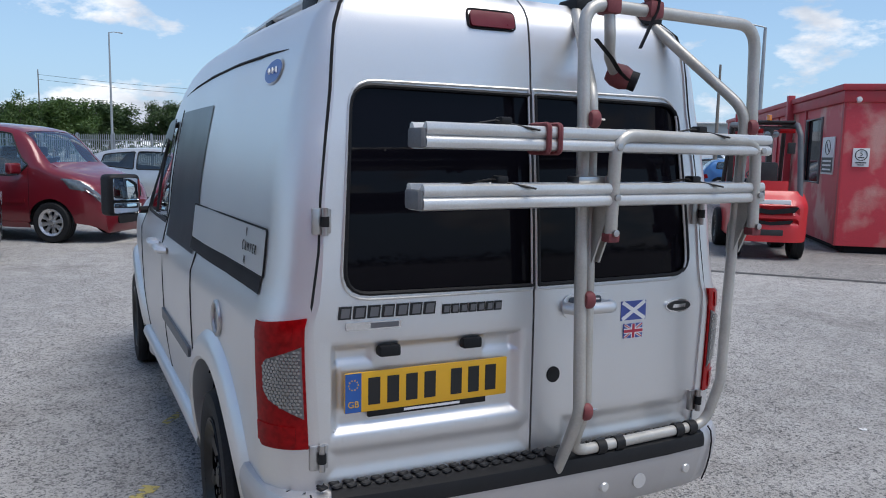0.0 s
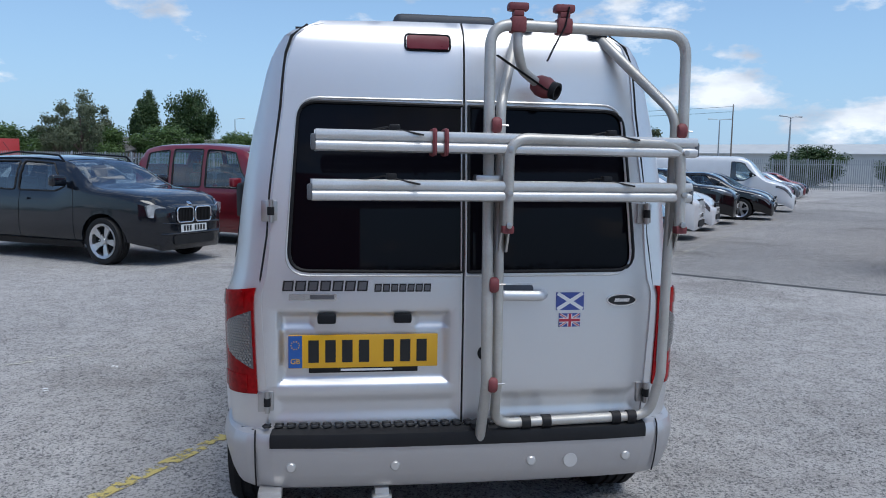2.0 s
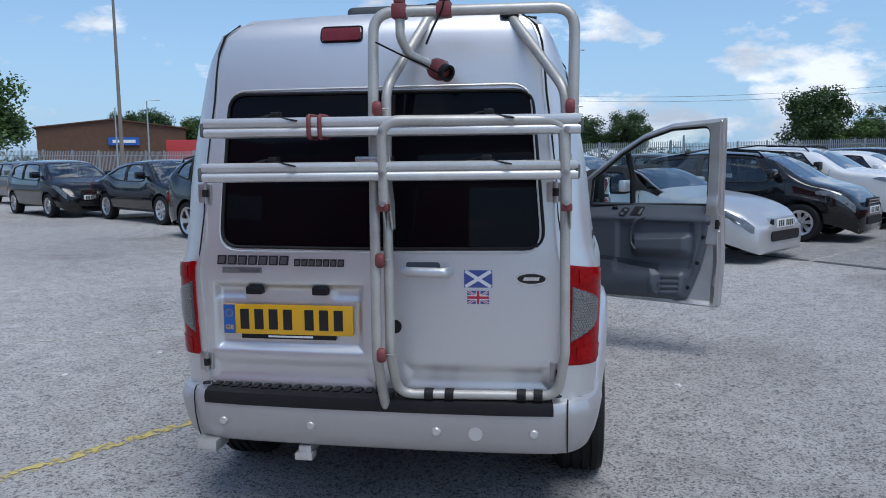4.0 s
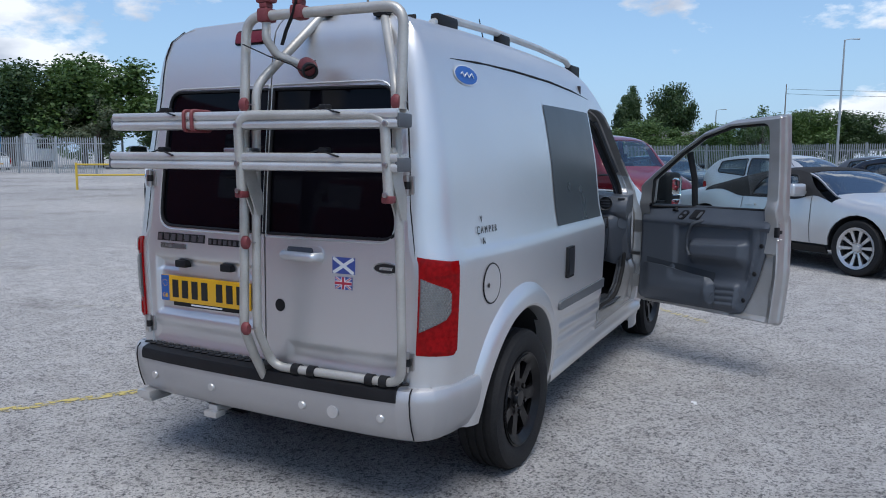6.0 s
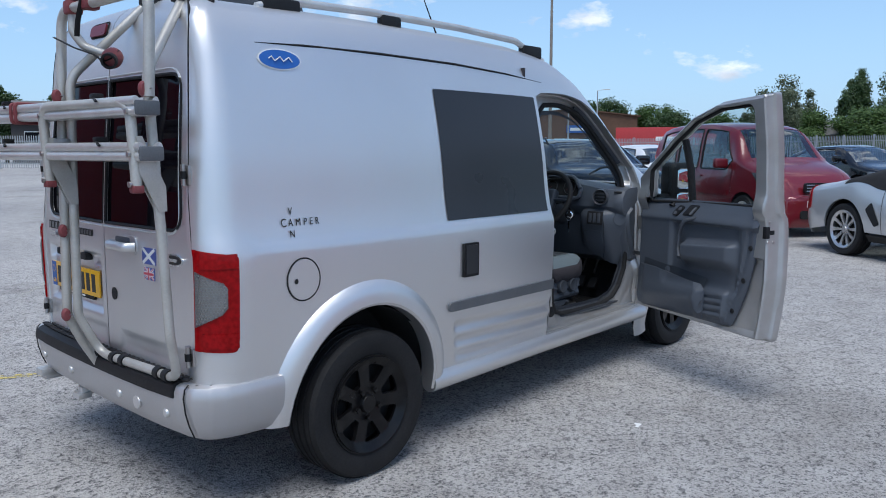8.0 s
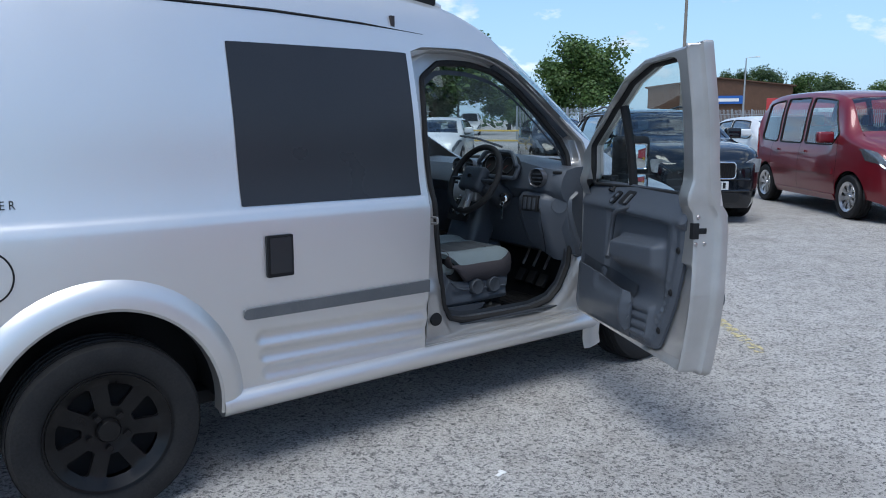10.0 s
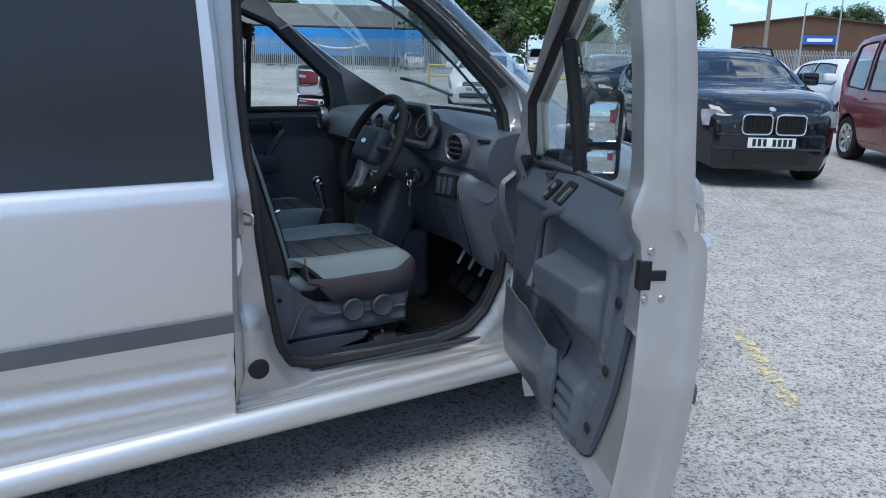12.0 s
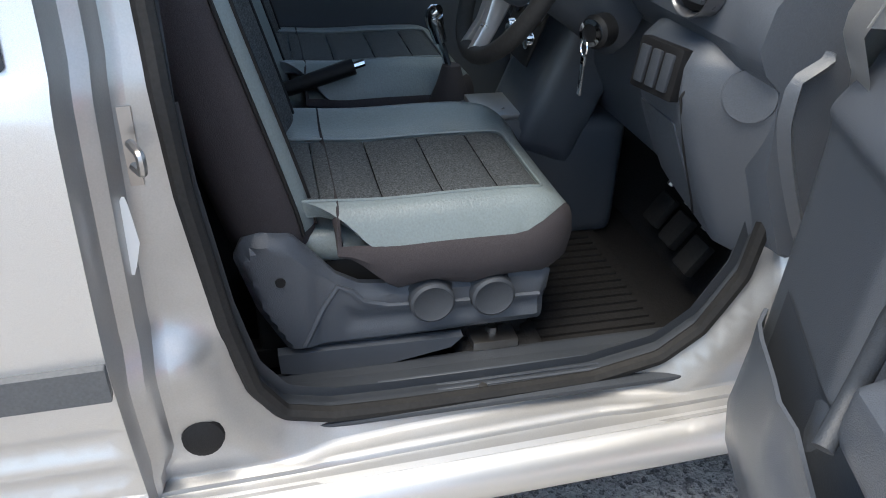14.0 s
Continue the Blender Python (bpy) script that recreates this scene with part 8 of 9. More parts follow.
part("tow_pin", block(-0.20, 0.20, -1.23, -1.10, 0.40, 0.50, 0.02), FORKBLACK, fk)
part("name_bar", block(-0.30, 0.30, -1.20, -1.10, 0.900, 0.965, 0.004), WHITE, fk)
for s in (1, -1):
    wheel(fk, (s * 0.50, -0.78, 0.27), 0.27, 0.20, 0.15, "steel", s)
    wheel(fk, (s * 0.52, 0.72, 0.35), 0.35, 0.26, 0.19, "steel", s)
    part("guard_post", sweep(fillet([(s * 0.50, -0.92, 1.00), (s * 0.48, -0.72, 2.00), (s * 0.46, -0.55, 2.16), (s * 0.46, 0.45, 2.20)], 0.10, 5, False), 0.048, 10), GREYTRIM, fk)
    part("guard_post", sweep(fillet([(s * 0.46, 0.40, 2.19), (s * 0.52, 0.78, 1.2), (s * 0.52, 0.80, 0.9)], 0.10, 5, False), 0.040, 8), FORKBLACK, fk)
    part("rear_light_bar", block(s * 0.26 - 0.13, s * 0.26 + 0.13, -0.76, -0.70, 2.02, 2.09, 0.012), REDLENS, fk)
    part("side_mirror", block(s * 0.62 - 0.07, s * 0.62 + 0.07, 0.42, 0.47, 1.70, 1.90, 0.02), FORKBLACK, fk)
    part("mast_rail", block(s * 0.36 - 0.05, s * 0.36 + 0.05, 1.02, 1.16, 0.12, 2.20, 0.01), FORKBLACK, fk)
    part("fork", join(block(s * 0.28 - 0.05, s * 0.28 + 0.05, 1.24, 2.35, 0.08, 0.12, 0.01), block(s * 0.28 - 0.05, s * 0.28 + 0.05, 1.20, 1.25, 0.08, 0.65, 0.01)), STEEL, fk)
    part("work_lamp", moved(lathe([(0.0, 0.05), (0.05, 0.04), (0.055, -0.02), (0.0, -0.04)], 14, False), pose(s * 0.07, -0.74, 2.00, 0, 0, -90)), LAMPGLASS, fk)
for z in (0.25, 1.2, 2.15):
    part("mast_crossbar", block(-0.40, 0.40, 1.05, 1.13, z - 0.04, z + 0.04, 0.01), FORKBLACK, fk)
for k in range(6):
    y = -0.50 + k * 0.18
    part("guard_bar", block(-0.46, 0.46, y - 0.015, y + 0.015, 2.08 + k * 0.012, 2.12 + k * 0.012, 0.006), FORKBLACK, fk)
part("guard_roof", block(-0.44, 0.44, -0.52, 0.44, 2.20, 2.235, 0.01), FORKBLACK, fk)
part("beacon", moved(lathe([(0.0, 0.10), (0.04, 0.09), (0.045, 0.0), (0.0, 0.0)], 14, False), pose(0.0, -0.50, 2.235, 0, -90, 0)), material("amber_lens", (0.75, 0.22, 0.02), 0.2, coat=0.6), fk)
part("seat", join(block(-0.24, 0.24, -0.35, 0.10, 0.98, 1.10, 0.04), block(-0.23, 0.23, -0.42, -0.30, 1.05, 1.55, 0.05)), FORKBLACK, fk)
part("steering_wheel", moved(sweep([(0.15 * math.cos(a), 0.15 * math.sin(a), 0) for a in np.linspace(0, 6.283, 21)[:-1]], 0.014, 8, True), pose(0, 0.40, 1.32, 35, 0, 0)), FORKBLACK, fk)
part("dash", block(-0.35, 0.35, 0.50, 0.80, 0.9, 1.25, 0.05), FORKBLACK, fk)

# ---- red cabin ----
CABRED = material("weathered_red_cladding", (0.54, 0.042, 0.060), 0.5, second=(0.60, 0.36, 0.30), scale=1.3, mix=0.75, fine=0.12, fine_scale=60, sharp=(0.50, 0.62), bump=0.1, bump_scale=30)
CABTRIM = material("dark_red_trim", (0.42, 0.026, 0.040), 0.5, second=(0.30, 0.05, 0.05), scale=4)
cab = thing("site_cabin", "weathered red steel site office cabin", "cabin", at=pose(9.62, 6.34, 0, 0, 0, -37.4))
CL, CW, CH = 12.3, 6.0, 2.46
win_h = [(1.30, 1.08), (2.40, 1.08), (2.40, 2.2), (1.30, 2.2)]
part("wall", panel([(0, 0.12), (CL, 0.12), (CL, CH), (0, CH)], lambda y, z: np.stack([0 * y, y, z], -1), [win_h], step=0.6, thick=0.10, flip=True), CABRED, cab)
part("wall", block(0.0, CW, -0.002, 0.10, 0.12, CH), CABRED, cab)
part("wall", block(CW - 0.1, CW, 0.1, CL - 0.1, 0.12, CH), CABRED, cab)
part("wall", block(0.1, CW, CL - 0.1, CL, 0.12, CH), CABRED, cab)
for y in np.arange(0, CL, 2.45):
    part("cladding_rib", block(-0.03, 0.003, y, y + 0.10, 0.12, CH), CABTRIM, cab)
for x in np.arange(1.2, CW, 1.2):
    part("cladding_rib", block(x, x + 0.012, -0.012, 0.0, 0.12, CH), CABTRIM, cab)
part("roof", join(block(-0.10, CW + 0.1, -0.10, CL + 0.1, CH + 0.10, CH + 0.20, 0.02), block(-0.06, CW + 0.06, -0.06, CL + 0.06, CH - 0.08, CH + 0.10, 0.015)), CABTRIM, cab)
part("skid", block(0.15, CW - 0.1, 0.1, CL - 0.15, 0.0, 0.12), SEAM, cab)
for y in (3.42, 10.05):
    part("downpipe", block(-0.16, -0.03, y, y + 0.16, 0.1, CH + 0.28, 0.01), CABTRIM, cab)
wd = part("window", block(0.03, 0.05, 1.30, 2.40, 1.08, 2.2), DARKGLASS, cab)
part("window_frame", sweep([(-0.005, y, z) for y, z in win_h], 0.03, 6, True), BADGEGREY, wd)
sg = part("sign", block(-0.02, 0.0, 0.44, 1.16, 1.24, 1.86, 0.003), WHITE, cab, "white notice with a black panel below")
part("sign_panel", block(-0.024, -0.019, 0.47, 1.13, 1.27, 1.52), BLACKINK, sg)
part("sign_figure", sweep([(-0.023, 0.80 + 0.15 * math.cos(a), 1.69 + 0.12 * math.sin(a)) for a in np.linspace(0, 6.283, 25)[:-1]], 0.006, 6, True), BLACKINK, sg)
part("sign_figure", sweep([(-0.023, 0.70, 1.60), (-0.023, 0.90, 1.78)], 0.006, 6), BLACKINK, sg)
for z in (1.46, 1.39, 1.32):
    part("sign_bar", block(-0.028, -0.023, 0.55, 1.05, z - 0.014, z + 0.014), WHITE, sg)
sp = part("sign", block(0.14, 0.38, -0.03, -0.004, 1.38, 1.67, 0.003), WHITE, cab, "white speed limit notice")
part("sign_ring", sweep([(0.26 + 0.085 * math.cos(a), -0.033, 1.565 + 0.085 * math.sin(a)) for a in np.linspace(0, 6.283, 33)[:-1]], 0.007, 6, True), BLACKINK, sp)
words("sign_number", "5", 0.10, Matrix.Translation((0.26, -0.034, 1.58)) @ Matrix.Rotation(radians(90), 4, "X"), BLACKINK, sp)
part("sign_bar", block(0.215, 0.305, -0.035, -0.030, 1.518, 1.532), BLACKINK, sp)
part("sign_bar", block(0.18, 0.34, -0.035, -0.030, 1.435, 1.452), BLACKINK, sp)
part("sign_bar", block(0.21, 0.31, -0.035, -0.030, 1.403, 1.417), BLACKINK, sp)
part("camera_dome", moved(lathe([(0.0, 0.09), (0.035, 0.08), (0.05, 0.04), (0.05, 0.0), (0.0, 0.0)], 16, False), pose(0.16, -0.01, 2.42, 0, 0, -90)), WHITE, cab)
for k, dx in enumerate((0.0, 0.42)):
    yb = thing("ramp_plate", "yellow plastic kerb ramp leaning by the cabin", "ramp", "yellow ramps", at=pose(8.95 + dx * F.x + 0.25, 4.95 + dx * F.y, 0.0, 0, 0, -34))
    part("ramp_body", plate(fillet([(0, 0), (0.62, 0), (0.62, 0.62), (0.50, 0.62)], 0.04, 3), -0.05, 0.10), material("yellow_plastic", (0.72, 0.42, 0.02), 0.45, second=(0.62, 0.34, 0.02), scale=6), yb)
    part("lifting_eye", moved(lathe([(0.02, -0.055), (0.04, -0.055), (0.04, 0.055), (0.02, 0.055)], 14), pose(0.40, 0.0, 0.12, 0, 0, 90)), SEAM, yb)

# ---- palisade fences ----
GALV = material("galvanised_steel", (0.36, 0.38, 0.39), 0.5, 0.4, second=(0.28, 0.30, 0.31), scale=2, random_tint=0.05)


def fence(line, h, label):
    bm = bmesh.new()
    for a, b in zip(line, line[1:]):
        a, b = Vector((*a, 0)), Vector((*b, 0))
        L = (b - a).length
        d = (b - a) / L
        n = Vector((-d.y, d.x, 0))
        for k in range(int(L / 0.155)):
            p = a + d * (k * 0.155)
            q = [p - d * 0.035, p + d * 0.035]
            v = [bm.verts.new(q[0] + Vector((0, 0, 0.05))), bm.verts.new(q[1] + Vector((0, 0, 0.05))), bm.verts.new(q[1] + Vector((0, 0, h - 0.08))), bm.verts.new(p + n * 0.008 + Vector((0, 0, h))), bm.verts.new(q[0] + Vector((0, 0, h - 0.08))), bm.verts.new(p + n * 0.014 + Vector((0, 0, 0.05)))]
            bm.faces.new((v[0], v[5], v[3], v[4])), bm.faces.new((v[5], v[1], v[2], v[3]))
        for z in (0.35, h - 0.45):
            w = [bm.verts.new(p + n * o + Vector((0, 0, z + dz))) for p in (a, b) for o, dz in ((0.02, 0), (0.07, 0), (0.02, 0.06))]
            bm.faces.new((w[0], w[3], w[5], w[2])), bm.faces.new((w[0], w[1], w[4], w[3]))
        for k in range(int(L / 2.75) + 1):
            p = a + d * min(k * 2.75, L)
            block(-0.05, 0.05, 0.02, 0.12, 0, h + 0.05, bm=bm, m=Matrix.Translation(p) @ Matrix.Rotation(math.atan2(d.y, d.x), 4, "Z"))
    return tagged(part("palisade_fence", bm, GALV), label, "fence", kind="stuff")


fence([(-66, 6), (-49.5, 28.5), (-41.2, 31.8)], 2.4, "grey steel palisade fence by the gate")
fence([(-37.2, 36.4), (-38.5, 50), (-36, 63), (-20, 66), (-6, 58.5), (8, 48)], 2.3, "grey steel palisade fence along the car park")
fence([(8, 48), (12, 76.5), (40, 55.5), (72, 31.5), (80, 5)], 2.6, "grey steel palisade fence at the far end")
YB = material("yellow_barrier_paint", (0.62, 0.42, 0.04), 0.5, second=(0.5, 0.36, 0.06), scale=5)
for a, b in (((-23.6, 16.6), (-21.6, 19.4)), ((-21.6, 19.4), (-18.6, 22.2))):
    gb = thing("gate_barrier", "yellow tubular steel gate barrier", "barrier", "gate barriers")
    for z in (0.95, 0.55):
        part("rail", sweep([(*a, z), (*b, z)], 0.035, 8), YB, gb)
    for p in (a, b):
        part("post", sweep([(*p, 0.0), (*p, 1.02)], 0.045, 8), YB, gb)


# ---- lamp posts and poles ----
POLE = material("weathered_pole", (0.22, 0.19, 0.16), 0.8, second=(0.16, 0.14, 0.12), scale=3)
for x, y, h, arms, mt in ((1.0, 67.7, 10.7, 1, GALV), (-6.0, 107.5, 10.8, 0, POLE), (-14.4, 106.7, 7.6, 1, GALV), (41.4, 47.1, 8.4, 2, GALV), (39.3, 61.0, 6.3, 2, GALV), (43.4, 81.7, 7.4, 2, GALV), (44.6, 81.0, 9.2, 0, POLE), (-23.8, 36.7, 12.0, 0, POLE), (-45.4, 70.6, 6.8, 1, GALV), (-42.8, 72.3, 7.6, 1, GALV), (-62.6, 35.0, 7.2, 1, GALV), (-64, 39.5, 6.5, 1, GALV), (-58, 47, 7.2, 1, GALV), (23.7, 21.1, 6.7, 1, GALV), (29.6, 29.4, 6.4, 0, POLE)):
    lp = thing("lamp_post" if arms else "pole", "grey steel lamp post with a flat head" if arms else "tall dark wooden pole", "lamp post" if arms else "pole", "lamp posts" if arms else "poles", at=pose(x, y, 0, 0, 0, (x * 37) % 180))
    part("shaft", sweep([(0, 0, 0), (0, 0, h * 0.5), (0, 0, h)], [0.12, 0.09, 0.06], 10), mt, lp)
    for s in ([1] if arms == 1 else [1, -1] if arms else []):
        if h == 8.4:
            part("lamp_arm", sweep([(0, 0, h - 0.15), (s * 0.42, 0, h - 0.05)], 0.035, 6), mt, lp)
            part("flood_lamp", moved(block(-0.26, 0.26, -0.20, 0.20, -0.06, 0.06, 0.03), pose(s * 0.55, 0, h + 0.10, 12, -s * 24, 0)), GREYTRIM, lp, "grey tilted flood lamp")
            continue
        part("lamp_head", sweep([(0, 0, h), (s * 0.5, 0, h + 0.10), (s * 1.3, 0, h + 0.12)], [0.04, 0.05, 0.10], 8, squash=0.6), mt, lp)
# overhead wires
for k, z in enumerate((9.6, 10.2)):
    wr = thing("overhead_wire", "thin black overhead wire", "wire", "overhead wires")
    part("wire", sweep([(-6 + 51 * t, 107.5 - 26 * t, z - 4 * t * (1 - t) * 1.2 - 1.2 * t) for t in np.linspace(0, 1, 12)], 0.018, 4), BLACKINK, wr)


# ---- buildings, trailers ----
def building(name, label, cx, cy, L, W_, H, ridge, yaw, wall, roof, windows=0, door=False):
    b = thing(name, label, "building", at=pose(cx, cy, 0, 0, 0, yaw))
    part("wall", join(plate([(-W_ / 2, 0), (W_ / 2, 0), (W_ / 2, H), (0, H + ridge), (-W_ / 2, H)], -L / 2, 0.25, "x"), plate([(-W_ / 2, 0), (W_ / 2, 0), (W_ / 2, H), (0, H + ridge), (-W_ / 2, H)], L / 2 - 0.25, 0.25, "x"),
                      block(-L / 2 + 0.25, L / 2 - 0.25, -W_ / 2, -W_ / 2 + 0.25, 0, H), block(-L / 2 + 0.25, L / 2 - 0.25, W_ / 2 - 0.25, W_ / 2, 0, H)), wall, b)
    for s in (1, -1):
        n = math.hypot(W_ / 2 + 0.4, ridge * (W_ / 2 + 0.4) / (W_ / 2))
        part("roof", moved(block(-L / 2 - 0.3, L / 2 + 0.3, 0, n, 0.02, 0.16), pose(0, 0, H + ridge, 0, 0, 0) @ (pose(0, 0, 0, -math.degrees(math.atan2(ridge, W_ / 2)), 0, 0) if s > 0 else pose(0, 0, 0, 0, 0, 180) @ pose(0, 0, 0, -math.degrees(math.atan2(ridge, W_ / 2)), 0, 0))), roof, b)
    for k in range(windows):
        x = -L / 2 + L * (k + 0.5) / windows
        for s in (1, -1):
            w_ = part("window", block(x - 0.7, x + 0.7, s * W_ / 2 - 0.03, s * W_ / 2 + 0.03, H - 2.0, H - 0.9), DARKGLASS, b)
            part("window_frame", sweep([(x + a, s * (W_ / 2 + 0.03), z) for a, z in ((-0.7, H - 2.0), (0.7, H - 2.0), (0.7, H - 0.9), (-0.7, H - 0.9))], 0.05, 4, True), WHITE, w_)
    return b


BRICK = material("brown_brick", (0.20, 0.105, 0.065), 0.85, second=(0.16, 0.085, 0.055), scale=1.5, fine=0.15, fine_scale=9)
SLATE = material("grey_roof_sheet", (0.16, 0.155, 0.15), 0.7, second=(0.11, 0.105, 0.10), scale=0.8)
DARKWALL = material("dark_timber_wall", (0.045, 0.04, 0.04), 0.8, second=(0.06, 0.055, 0.05), scale=1)
PALEWALL = material("pale_sheet_cladding", (0.50, 0.51, 0.50), 0.6, second=(0.42, 0.43, 0.43), scale=0.5)
BROWN = material("dark_brown_brick", (0.115, 0.062, 0.038), 0.9, second=(0.09, 0.05, 0.032), scale=1.5, fine=0.15, fine_scale=9)
building("brick_hall", "brown brick hall with a low pitched roof", -61.2, 94.8, 11, 18, 5.7, 1.1, 124, BROWN, BROWN, 0)
bs = thing("shop_sign", "blue sign board on a brown brick wall", "sign", at=pose(-57.0, 90.75, 4.0, 0, 0, 34))
part("board", block(-1.9, 1.9, -0.1, 0.12, -0.5, 0.55), BLUE, bs)
part("sign_bar", block(-1.4, 1.4, -0.13, -0.1, -0.2, 0.2), WHITE, bs)
building("long_shed", "long dark shed with a grey sheet roof", -78.5, 36.5, 22, 9, 4.0, 2.2, 66, DARKWALL, SLATE, 6)
building("warehouse", "long pale warehouse beyond the fence", 70, 112, 70, 20, 4.2, 1.6, -38, PALEWALL, PALEWALL)
building("pale_hall", "pale sheet-clad hall beyond the fence", 69.3, 65.0, 16, 19, 5.0, 0.5, -37, PALEWALL, PALEWALL)
building("low_house", "low brick building among trees", -20, 98, 16, 8, 2.8, 1.6, 10, BRICK, SLATE, 3)


def trailer(label, cx, cy, L, yaw, colour, h0, h1, bar):
    t = thing("lorry_trailer", label, "trailer", "lorry trailers", at=pose(cx, cy, 0, 0, 0, yaw))
    part("box_body", block(-L / 2, L / 2, -1.25, 1.25, h0, h1, 0.04), colour, t)
    part("bed", block(-L / 2, L / 2, -1.2, 1.2, h0 - 0.25, h0), FORKBLACK, t)
    for s in (1, -1):
        for x in (-L / 2 + 1.2, -L / 2 + 2.4, L / 2 - 1.5):
            wheel(t, (x, s * 1.1, 0.45), 0.45, 0.3, 0.28, "steel", 1).rotation_euler = (0, 0, radians(90 * s))
    if bar:
        pts = [(-L * 0.18 + L * 0.36 * k / 12, -1.27, (h0 + h1) / 2 - 0.1 - 0.45 * math.sin(math.pi * k / 12)) for k in range(13)]
        part("logo_curve", sweep(pts, 0.09, 6), WHITE, t)
        part("logo_curve", sweep([(x, 1.27, z) for x, _, z in pts], 0.09, 6), WHITE, t)
    else:
        for s in (1, -1):
            part("logo_bar", block(-L * 0.12, L * 0.12, s * 1.27 - 0.02, s * 1.27 + 0.02, (h0 + h1) / 2 - 0.25, (h0 + h1) / 2 + 0.25), WHITE, t)
    return t


BUSBLUE = paint("bright_blue_paint", (0.03, 0.25, 0.62), 0.0, 0.45, 0.3)
TRAILRED = paint("trailer_red", (0.42, 0.03, 0.03), 0.0, 0.5, 0.2)
trailer("bright blue lorry trailer behind the railings", -64.5, 30.5, 15, 66, BUSBLUE, 1.0, 3.4, True)
trailer("red lorry trailer beyond the parked cars", -42.0, 87.7, 12.8, 25, TRAILRED, 1.1, 3.9, False)
trailer("red lorry trailer standing behind the camper van", -5.6, -7.2, 11.0, 143, TRAILRED, 0.55, 3.3, False)
tc = thing("lorry_cab", "white lorry cab behind the railings", "lorry", at=pose(-60.3, 40.0, 0, 0, 0, 66))
part("cab_body", block(-1.1, 1.3, -1.2, 1.2, 0.6, 3.0, 0.15, 3), WHITECAR, tc)
part("cab_window", block(-0.2, 1.0, -1.215, 1.215, 1.7, 2.5, 0.05), DARKGLASS, tc)
part("windscreen", block(1.25, 1.315, -1.05, 1.05, 1.65, 2.55, 0.03), DARKGLASS, tc)
for s in (1, -1):
    wheel(tc, (0.5, s * 1.05, 0.48), 0.48, 0.3, 0.28, "steel", 1).rotation_euler = (0, 0, radians(90 * s))


# ---- trees ----
def leaf_material(name, base, second):
    m = bpy.data.materials.new(name)
    m.use_nodes = True
    n, l = m.node_tree.nodes, m.node_tree.links
    b = n["Principled BSDF"]
    geo = n.new("ShaderNodeNewGeometry")
    r = n.new("ShaderNodeValToRGB")
    r.color_ramp.elements[0].color, r.color_ramp.elements[1].color = (*base, 1), (*second, 1)
    l.new(geo.outputs["Random Per Island"], r.inputs[0]); l.new(r.outputs[0], b.inputs["Base Color"])
    b.inputs["Roughness"].default_value = 0.55
    tr = n.new("ShaderNodeBsdfTranslucent")
    l.new(r.outputs[0], tr.inputs[0])
    mx = n.new("ShaderNodeMixShader"); mx.inputs[0].default_value = 0.3
    l.new(b.outputs[0], mx.inputs[1]); l.new(tr.outputs[0], mx.inputs[2]); l.new(mx.outputs[0], n["Material Output"].inputs[0])
    return m


LEAF = leaf_material("green_leaves", (0.050, 0.100, 0.024), (0.105, 0.170, 0.042))
LEAFDARK = leaf_material("dark_green_leaves", (0.032, 0.068, 0.022), (0.070, 0.115, 0.034))
LEAFGREY = leaf_material("grey_green_leaves", (0.075, 0.10, 0.050), (0.13, 0.15, 0.085))
BARK = material("bark", (0.085, 0.068, 0.052), 0.9, second=(0.05, 0.04, 0.032), scale=6, bump=0.5, bump_scale=20)
TREES = {}


def tree_mesh(kind):
    """A unit tree, 1 m high and about 1 m wide: trunk with limbs, and a crown of leaf clumps with gaps."""
    rt = random.Random({"round": 3, "tall": 5, "sparse": 8, "hedge": 11}[kind])
    trunk = sweep([(0, 0, 0), (0.01, 0.0, 0.2), (-0.01, 0.01, 0.45), (0, 0, 0.75)], [0.030, 0.022, 0.016, 0.006], 8)
    blobs = []
    cfg = {"round": (46, 0.42, 0.38, 0.58, 0.15, 480), "tall": (40, 0.24, 0.44, 0.54, 0.11, 430), "sparse": (36, 0.38, 0.40, 0.58, 0.10, 210), "hedge": (50, 0.50, 0.38, 0.44, 0.15, 460)}[kind]
    nb, rx, rz, zc, rb, leaves = cfg
    for _ in range(nb):
        while True:
            p = Vector((rt.uniform(-1, 1), rt.uniform(-1, 1), rt.uniform(-1, 1)))
            if 0.25 < p.length < 1:
                break
        p = p * (0.80 + 0.2 * rt.random())
        blobs.append((Vector((p.x * rx, p.y * rx, zc + p.z * rz)), rb * rt.uniform(0.6, 1.25)))
    limbs = [sweep([(0, 0, 0.25 + 0.3 * rt.random()), tuple(b * 0.55 + Vector((0, 0, 0.18))), tuple(b)], [0.012, 0.007, 0.003], 5) for b, _ in blobs[:9]]
    crown = bmesh.new()
    for b, r in blobs:
        for _ in range(leaves):
            d = Vector((rt.gauss(0, 1), rt.gauss(0, 1), rt.gauss(0, 1))).normalized()
            p = b + d * r * rt.uniform(0.15, 1.05)
            s = rt.uniform(0.010, 0.020)
            u = Vector((rt.gauss(0, 1), rt.gauss(0, 1), rt.gauss(0, 0.7))).normalized()
            w = u.cross(d + Vector((0.01, 0.3, 0.2))).normalized()
            crown.faces.new([crown.verts.new(p + u * s), crown.verts.new(p + w * s * 0.7), crown.verts.new(p - u * s), crown.verts.new(p - w * s * 0.7)])
    return join(trunk, *limbs), crown


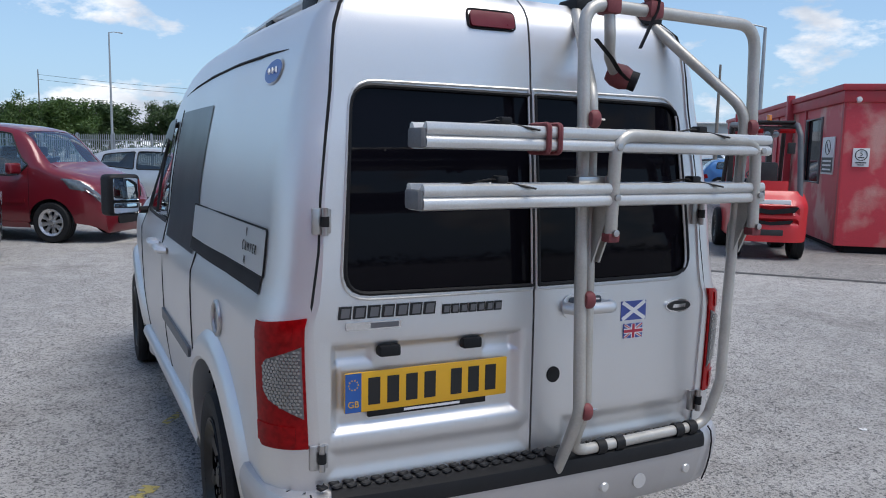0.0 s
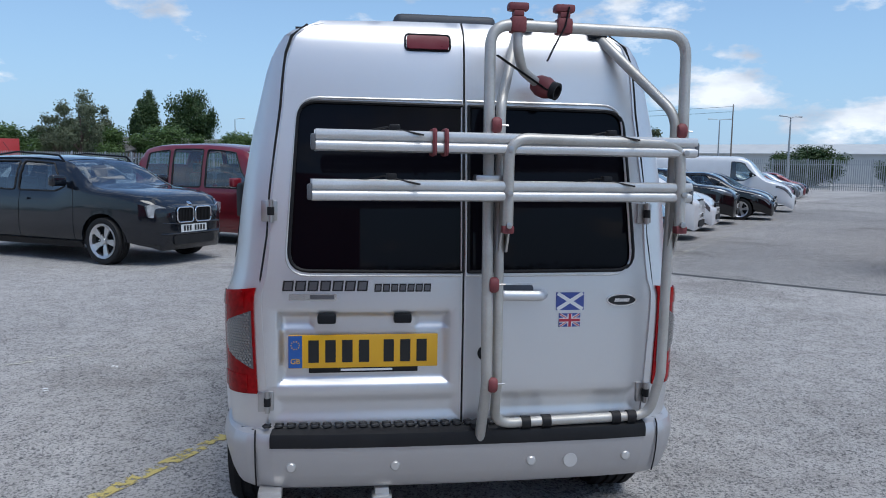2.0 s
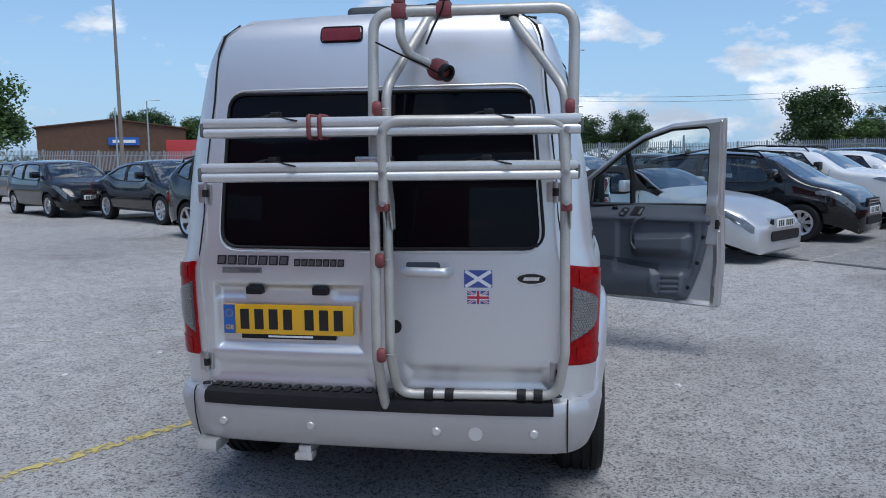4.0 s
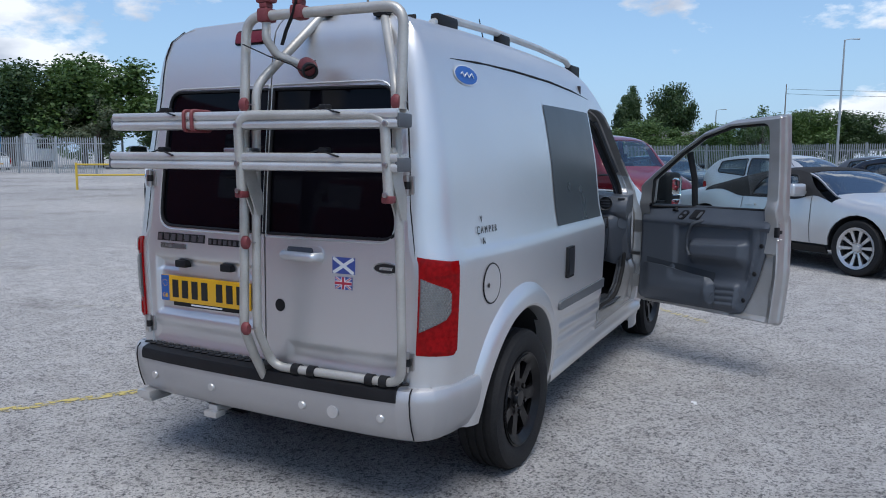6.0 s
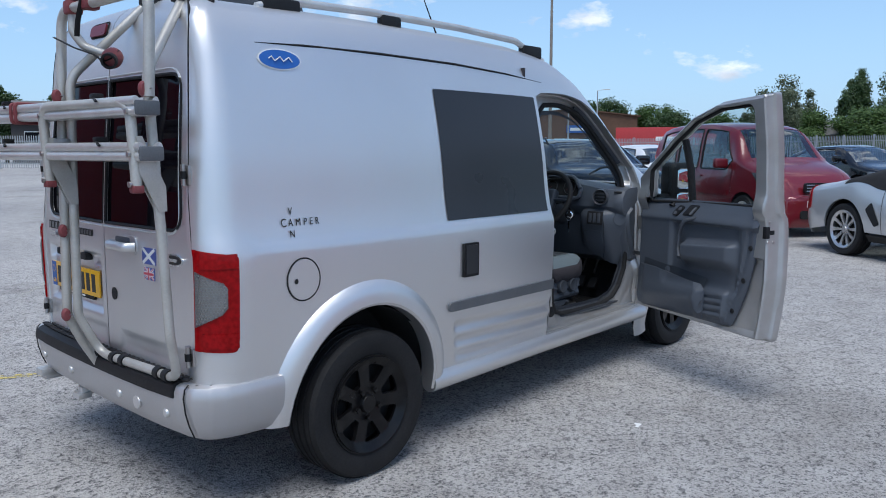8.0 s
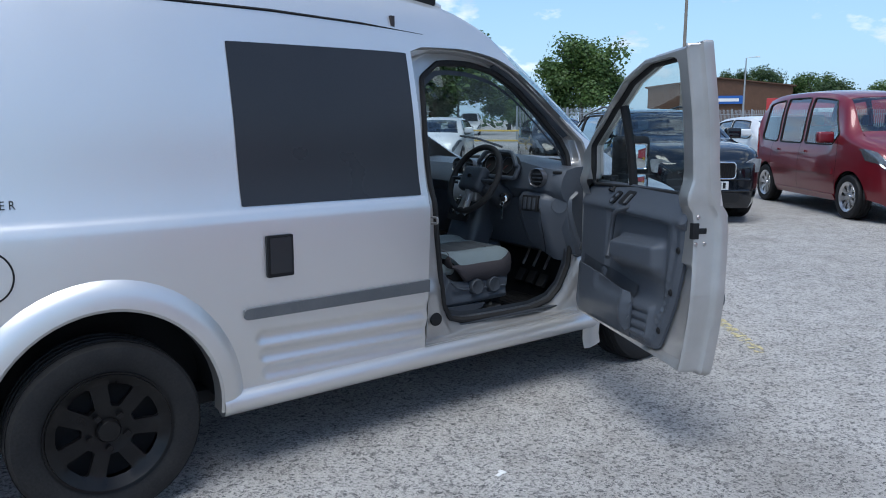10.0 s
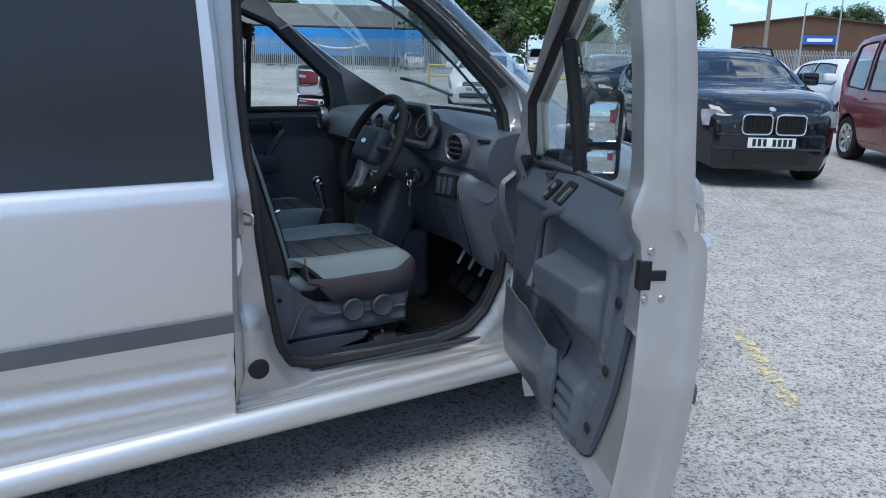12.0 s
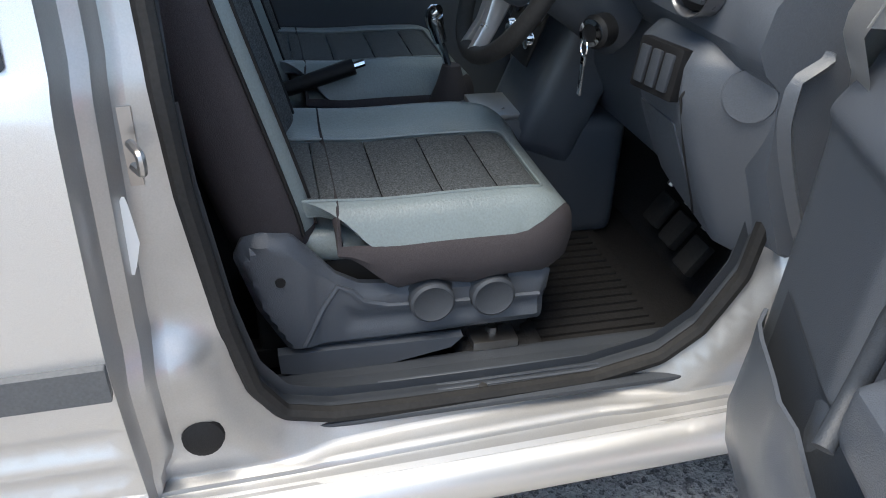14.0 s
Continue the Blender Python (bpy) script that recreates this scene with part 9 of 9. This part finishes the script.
def tree(x, y, h, w, kind, leaf, label):
    key = (kind, leaf.name)
    if key not in TREES:
        t, c = tree_mesh(kind)
        a, b = part("trunk", t, BARK), part("crown", c, leaf)
        TREES[key] = (a.data, b.data)
        bpy.data.objects.remove(a), bpy.data.objects.remove(b)
    ob = thing("tree", label, "tree", "trees", at=pose(x, y, 0, 0, 0, (x * 71 + y * 13) % 360) @ Matrix.Diagonal((w, w, h, 1)))
    for nm, me in zip(("trunk", "crown"), TREES[key]):
        o = new(nm, me)
        o.parent = ob
    return ob


for x, y, h, w, kind, leaf, label in (
        (-25.6, 104, 11.0, 7.5, "tall", LEAFDARK, "tall dark green tree beyond the fence"), (-20.0, 105, 11.3, 8.5, "round", LEAFDARK, "tall dark green tree beyond the fence"),
        (-31, 98, 9.8, 9, "sparse", LEAFGREY, "tall thin grey-green tree"), (-34, 97, 8.0, 8, "sparse", LEAFGREY, "tall thin grey-green tree"),
        (-26, 94, 6.6, 9, "hedge", LEAF, "broad green tree beyond the fence"), (-20, 93, 6.8, 9, "hedge", LEAF, "broad green tree beyond the fence"), (-14, 95, 6.2, 9, "hedge", LEAF, "broad green tree beyond the fence"),
        (-7.5, 97, 7.3, 7, "sparse", LEAF, "broad green tree beyond the fence"), (-3, 101, 7.2, 9, "round", LEAF, "broad green tree beyond the fence"),
        (-10, 107, 7.6, 10, "hedge", LEAFDARK, "dark green tree in a belt"), (-4.5, 108, 7.4, 10, "round", LEAFDARK, "dark green tree in a belt"), (2, 108, 7.4, 10, "round", LEAFDARK, "dark green tree in a belt"), (9, 107, 7.6, 8, "round", LEAFDARK, "dark green tree in a belt"),
        (-51.8, 106, 8.0, 12, "hedge", LEAFDARK, "dark green tree in a belt"), (-46.8, 108.5, 7.6, 11, "hedge", LEAF, "broad green tree beyond the fence"), (-42, 110, 7.2, 9, "hedge", LEAFDARK, "dark green tree in a belt"), (-34, 105, 6.4, 8, "hedge", LEAF, "broad green tree beyond the fence"),
        (-26.9, 82, 8.6, 7, "sparse", LEAFGREY, "thin grey-green tree beyond the fence"), (25.5, 81, 8.2, 8.6, "round", LEAFDARK, "dark green tree behind the fence"), (32.5, 78, 6.9, 8.6, "sparse", LEAFGREY, "thin grey-green tree beyond the fence"), (29, 79.5, 5.8, 7.2, "hedge", LEAF, "broad green bush beyond the fence"),
        (-57.5, 44, 10.0, 14, "round", LEAF, "big broad green tree by the gate"), (-62, 41, 9.5, 12, "round", LEAFDARK, "big dark green tree by the gate"), (-54.5, 41.5, 6.0, 7, "sparse", LEAFGREY, "thin grey-green tree beyond the fence"),
        (-48.3, 54.4, 9.3, 10.5, "round", LEAF, "big broad green tree by the gate"), (-79, 72, 7.0, 10, "round", LEAFDARK, "dark green tree down the road"), (-72, 70, 5.0, 8, "hedge", LEAF, "broad green bush beyond the fence"),
        (-66, 106, 9.0, 8, "round", LEAFDARK, "dark green tree behind the hall"), (-62.5, 108, 9.4, 8, "round", LEAFDARK, "dark green tree behind the hall"), (-54, 105.5, 8.0, 9, "round", LEAF, "broad green tree beyond the fence"), (-34, 104, 8.0, 11, "hedge", LEAF, "broad green tree beyond the fence"),
        (-88, 33, 8.5, 10, "tall", LEAFDARK, "dark pointed tree behind the shed"), (-85, 26, 8.0, 9, "tall", LEAFDARK, "dark pointed tree behind the shed"), (-70, 52, 9.0, 11, "round", LEAFDARK, "dark green tree beside the road"),
        (51.6, 62.3, 4.4, 4.8, "hedge", LEAFDARK, "broad green bush beyond the fence"), (47, 70, 5.0, 8, "hedge", LEAFDARK, "dark green bush beyond the fence"), (60, 50, 5.4, 8, "hedge", LEAF, "broad green bush beyond the fence"), (66, 42, 5.0, 8, "hedge", LEAFDARK, "dark green bush beyond the fence")):
    tree(x, y, h, w, kind, leaf, label)
sb = bmesh.new()
for ring in range(2):
    for k in range(180):
        a = 2 * math.pi * k / 180
        R1 = 145 + ring * 30 + 6 * math.sin(k * 1.7)
        hh = 2.2 + 1.6 * noise.noise(Vector((k * 0.35, ring * 5, 0))) + 0.8 * noise.noise(Vector((k * 1.1, ring, 3)))
        for _ in range(26):
            p = Vector((R1 * math.cos(a) + rs.uniform(-3, 3), R1 * math.sin(a) + rs.uniform(-3, 3), rs.uniform(0.1, max(0.6, hh))))
            s = rs.uniform(0.35, 0.8)
            u = Vector((rs.gauss(0, 1), rs.gauss(0, 1), rs.gauss(0, 1))).normalized()
            w = u.cross(Vector((0.2, 0.3, 1))).normalized()
            sb.faces.new([sb.verts.new(p + u * s), sb.verts.new(p + w * s), sb.verts.new(p - u * s), sb.verts.new(p - w * s)])
tagged(part("far_scrub", sb, LEAFDARK), "low dark green scrub round the horizon", "bushes", kind="stuff")
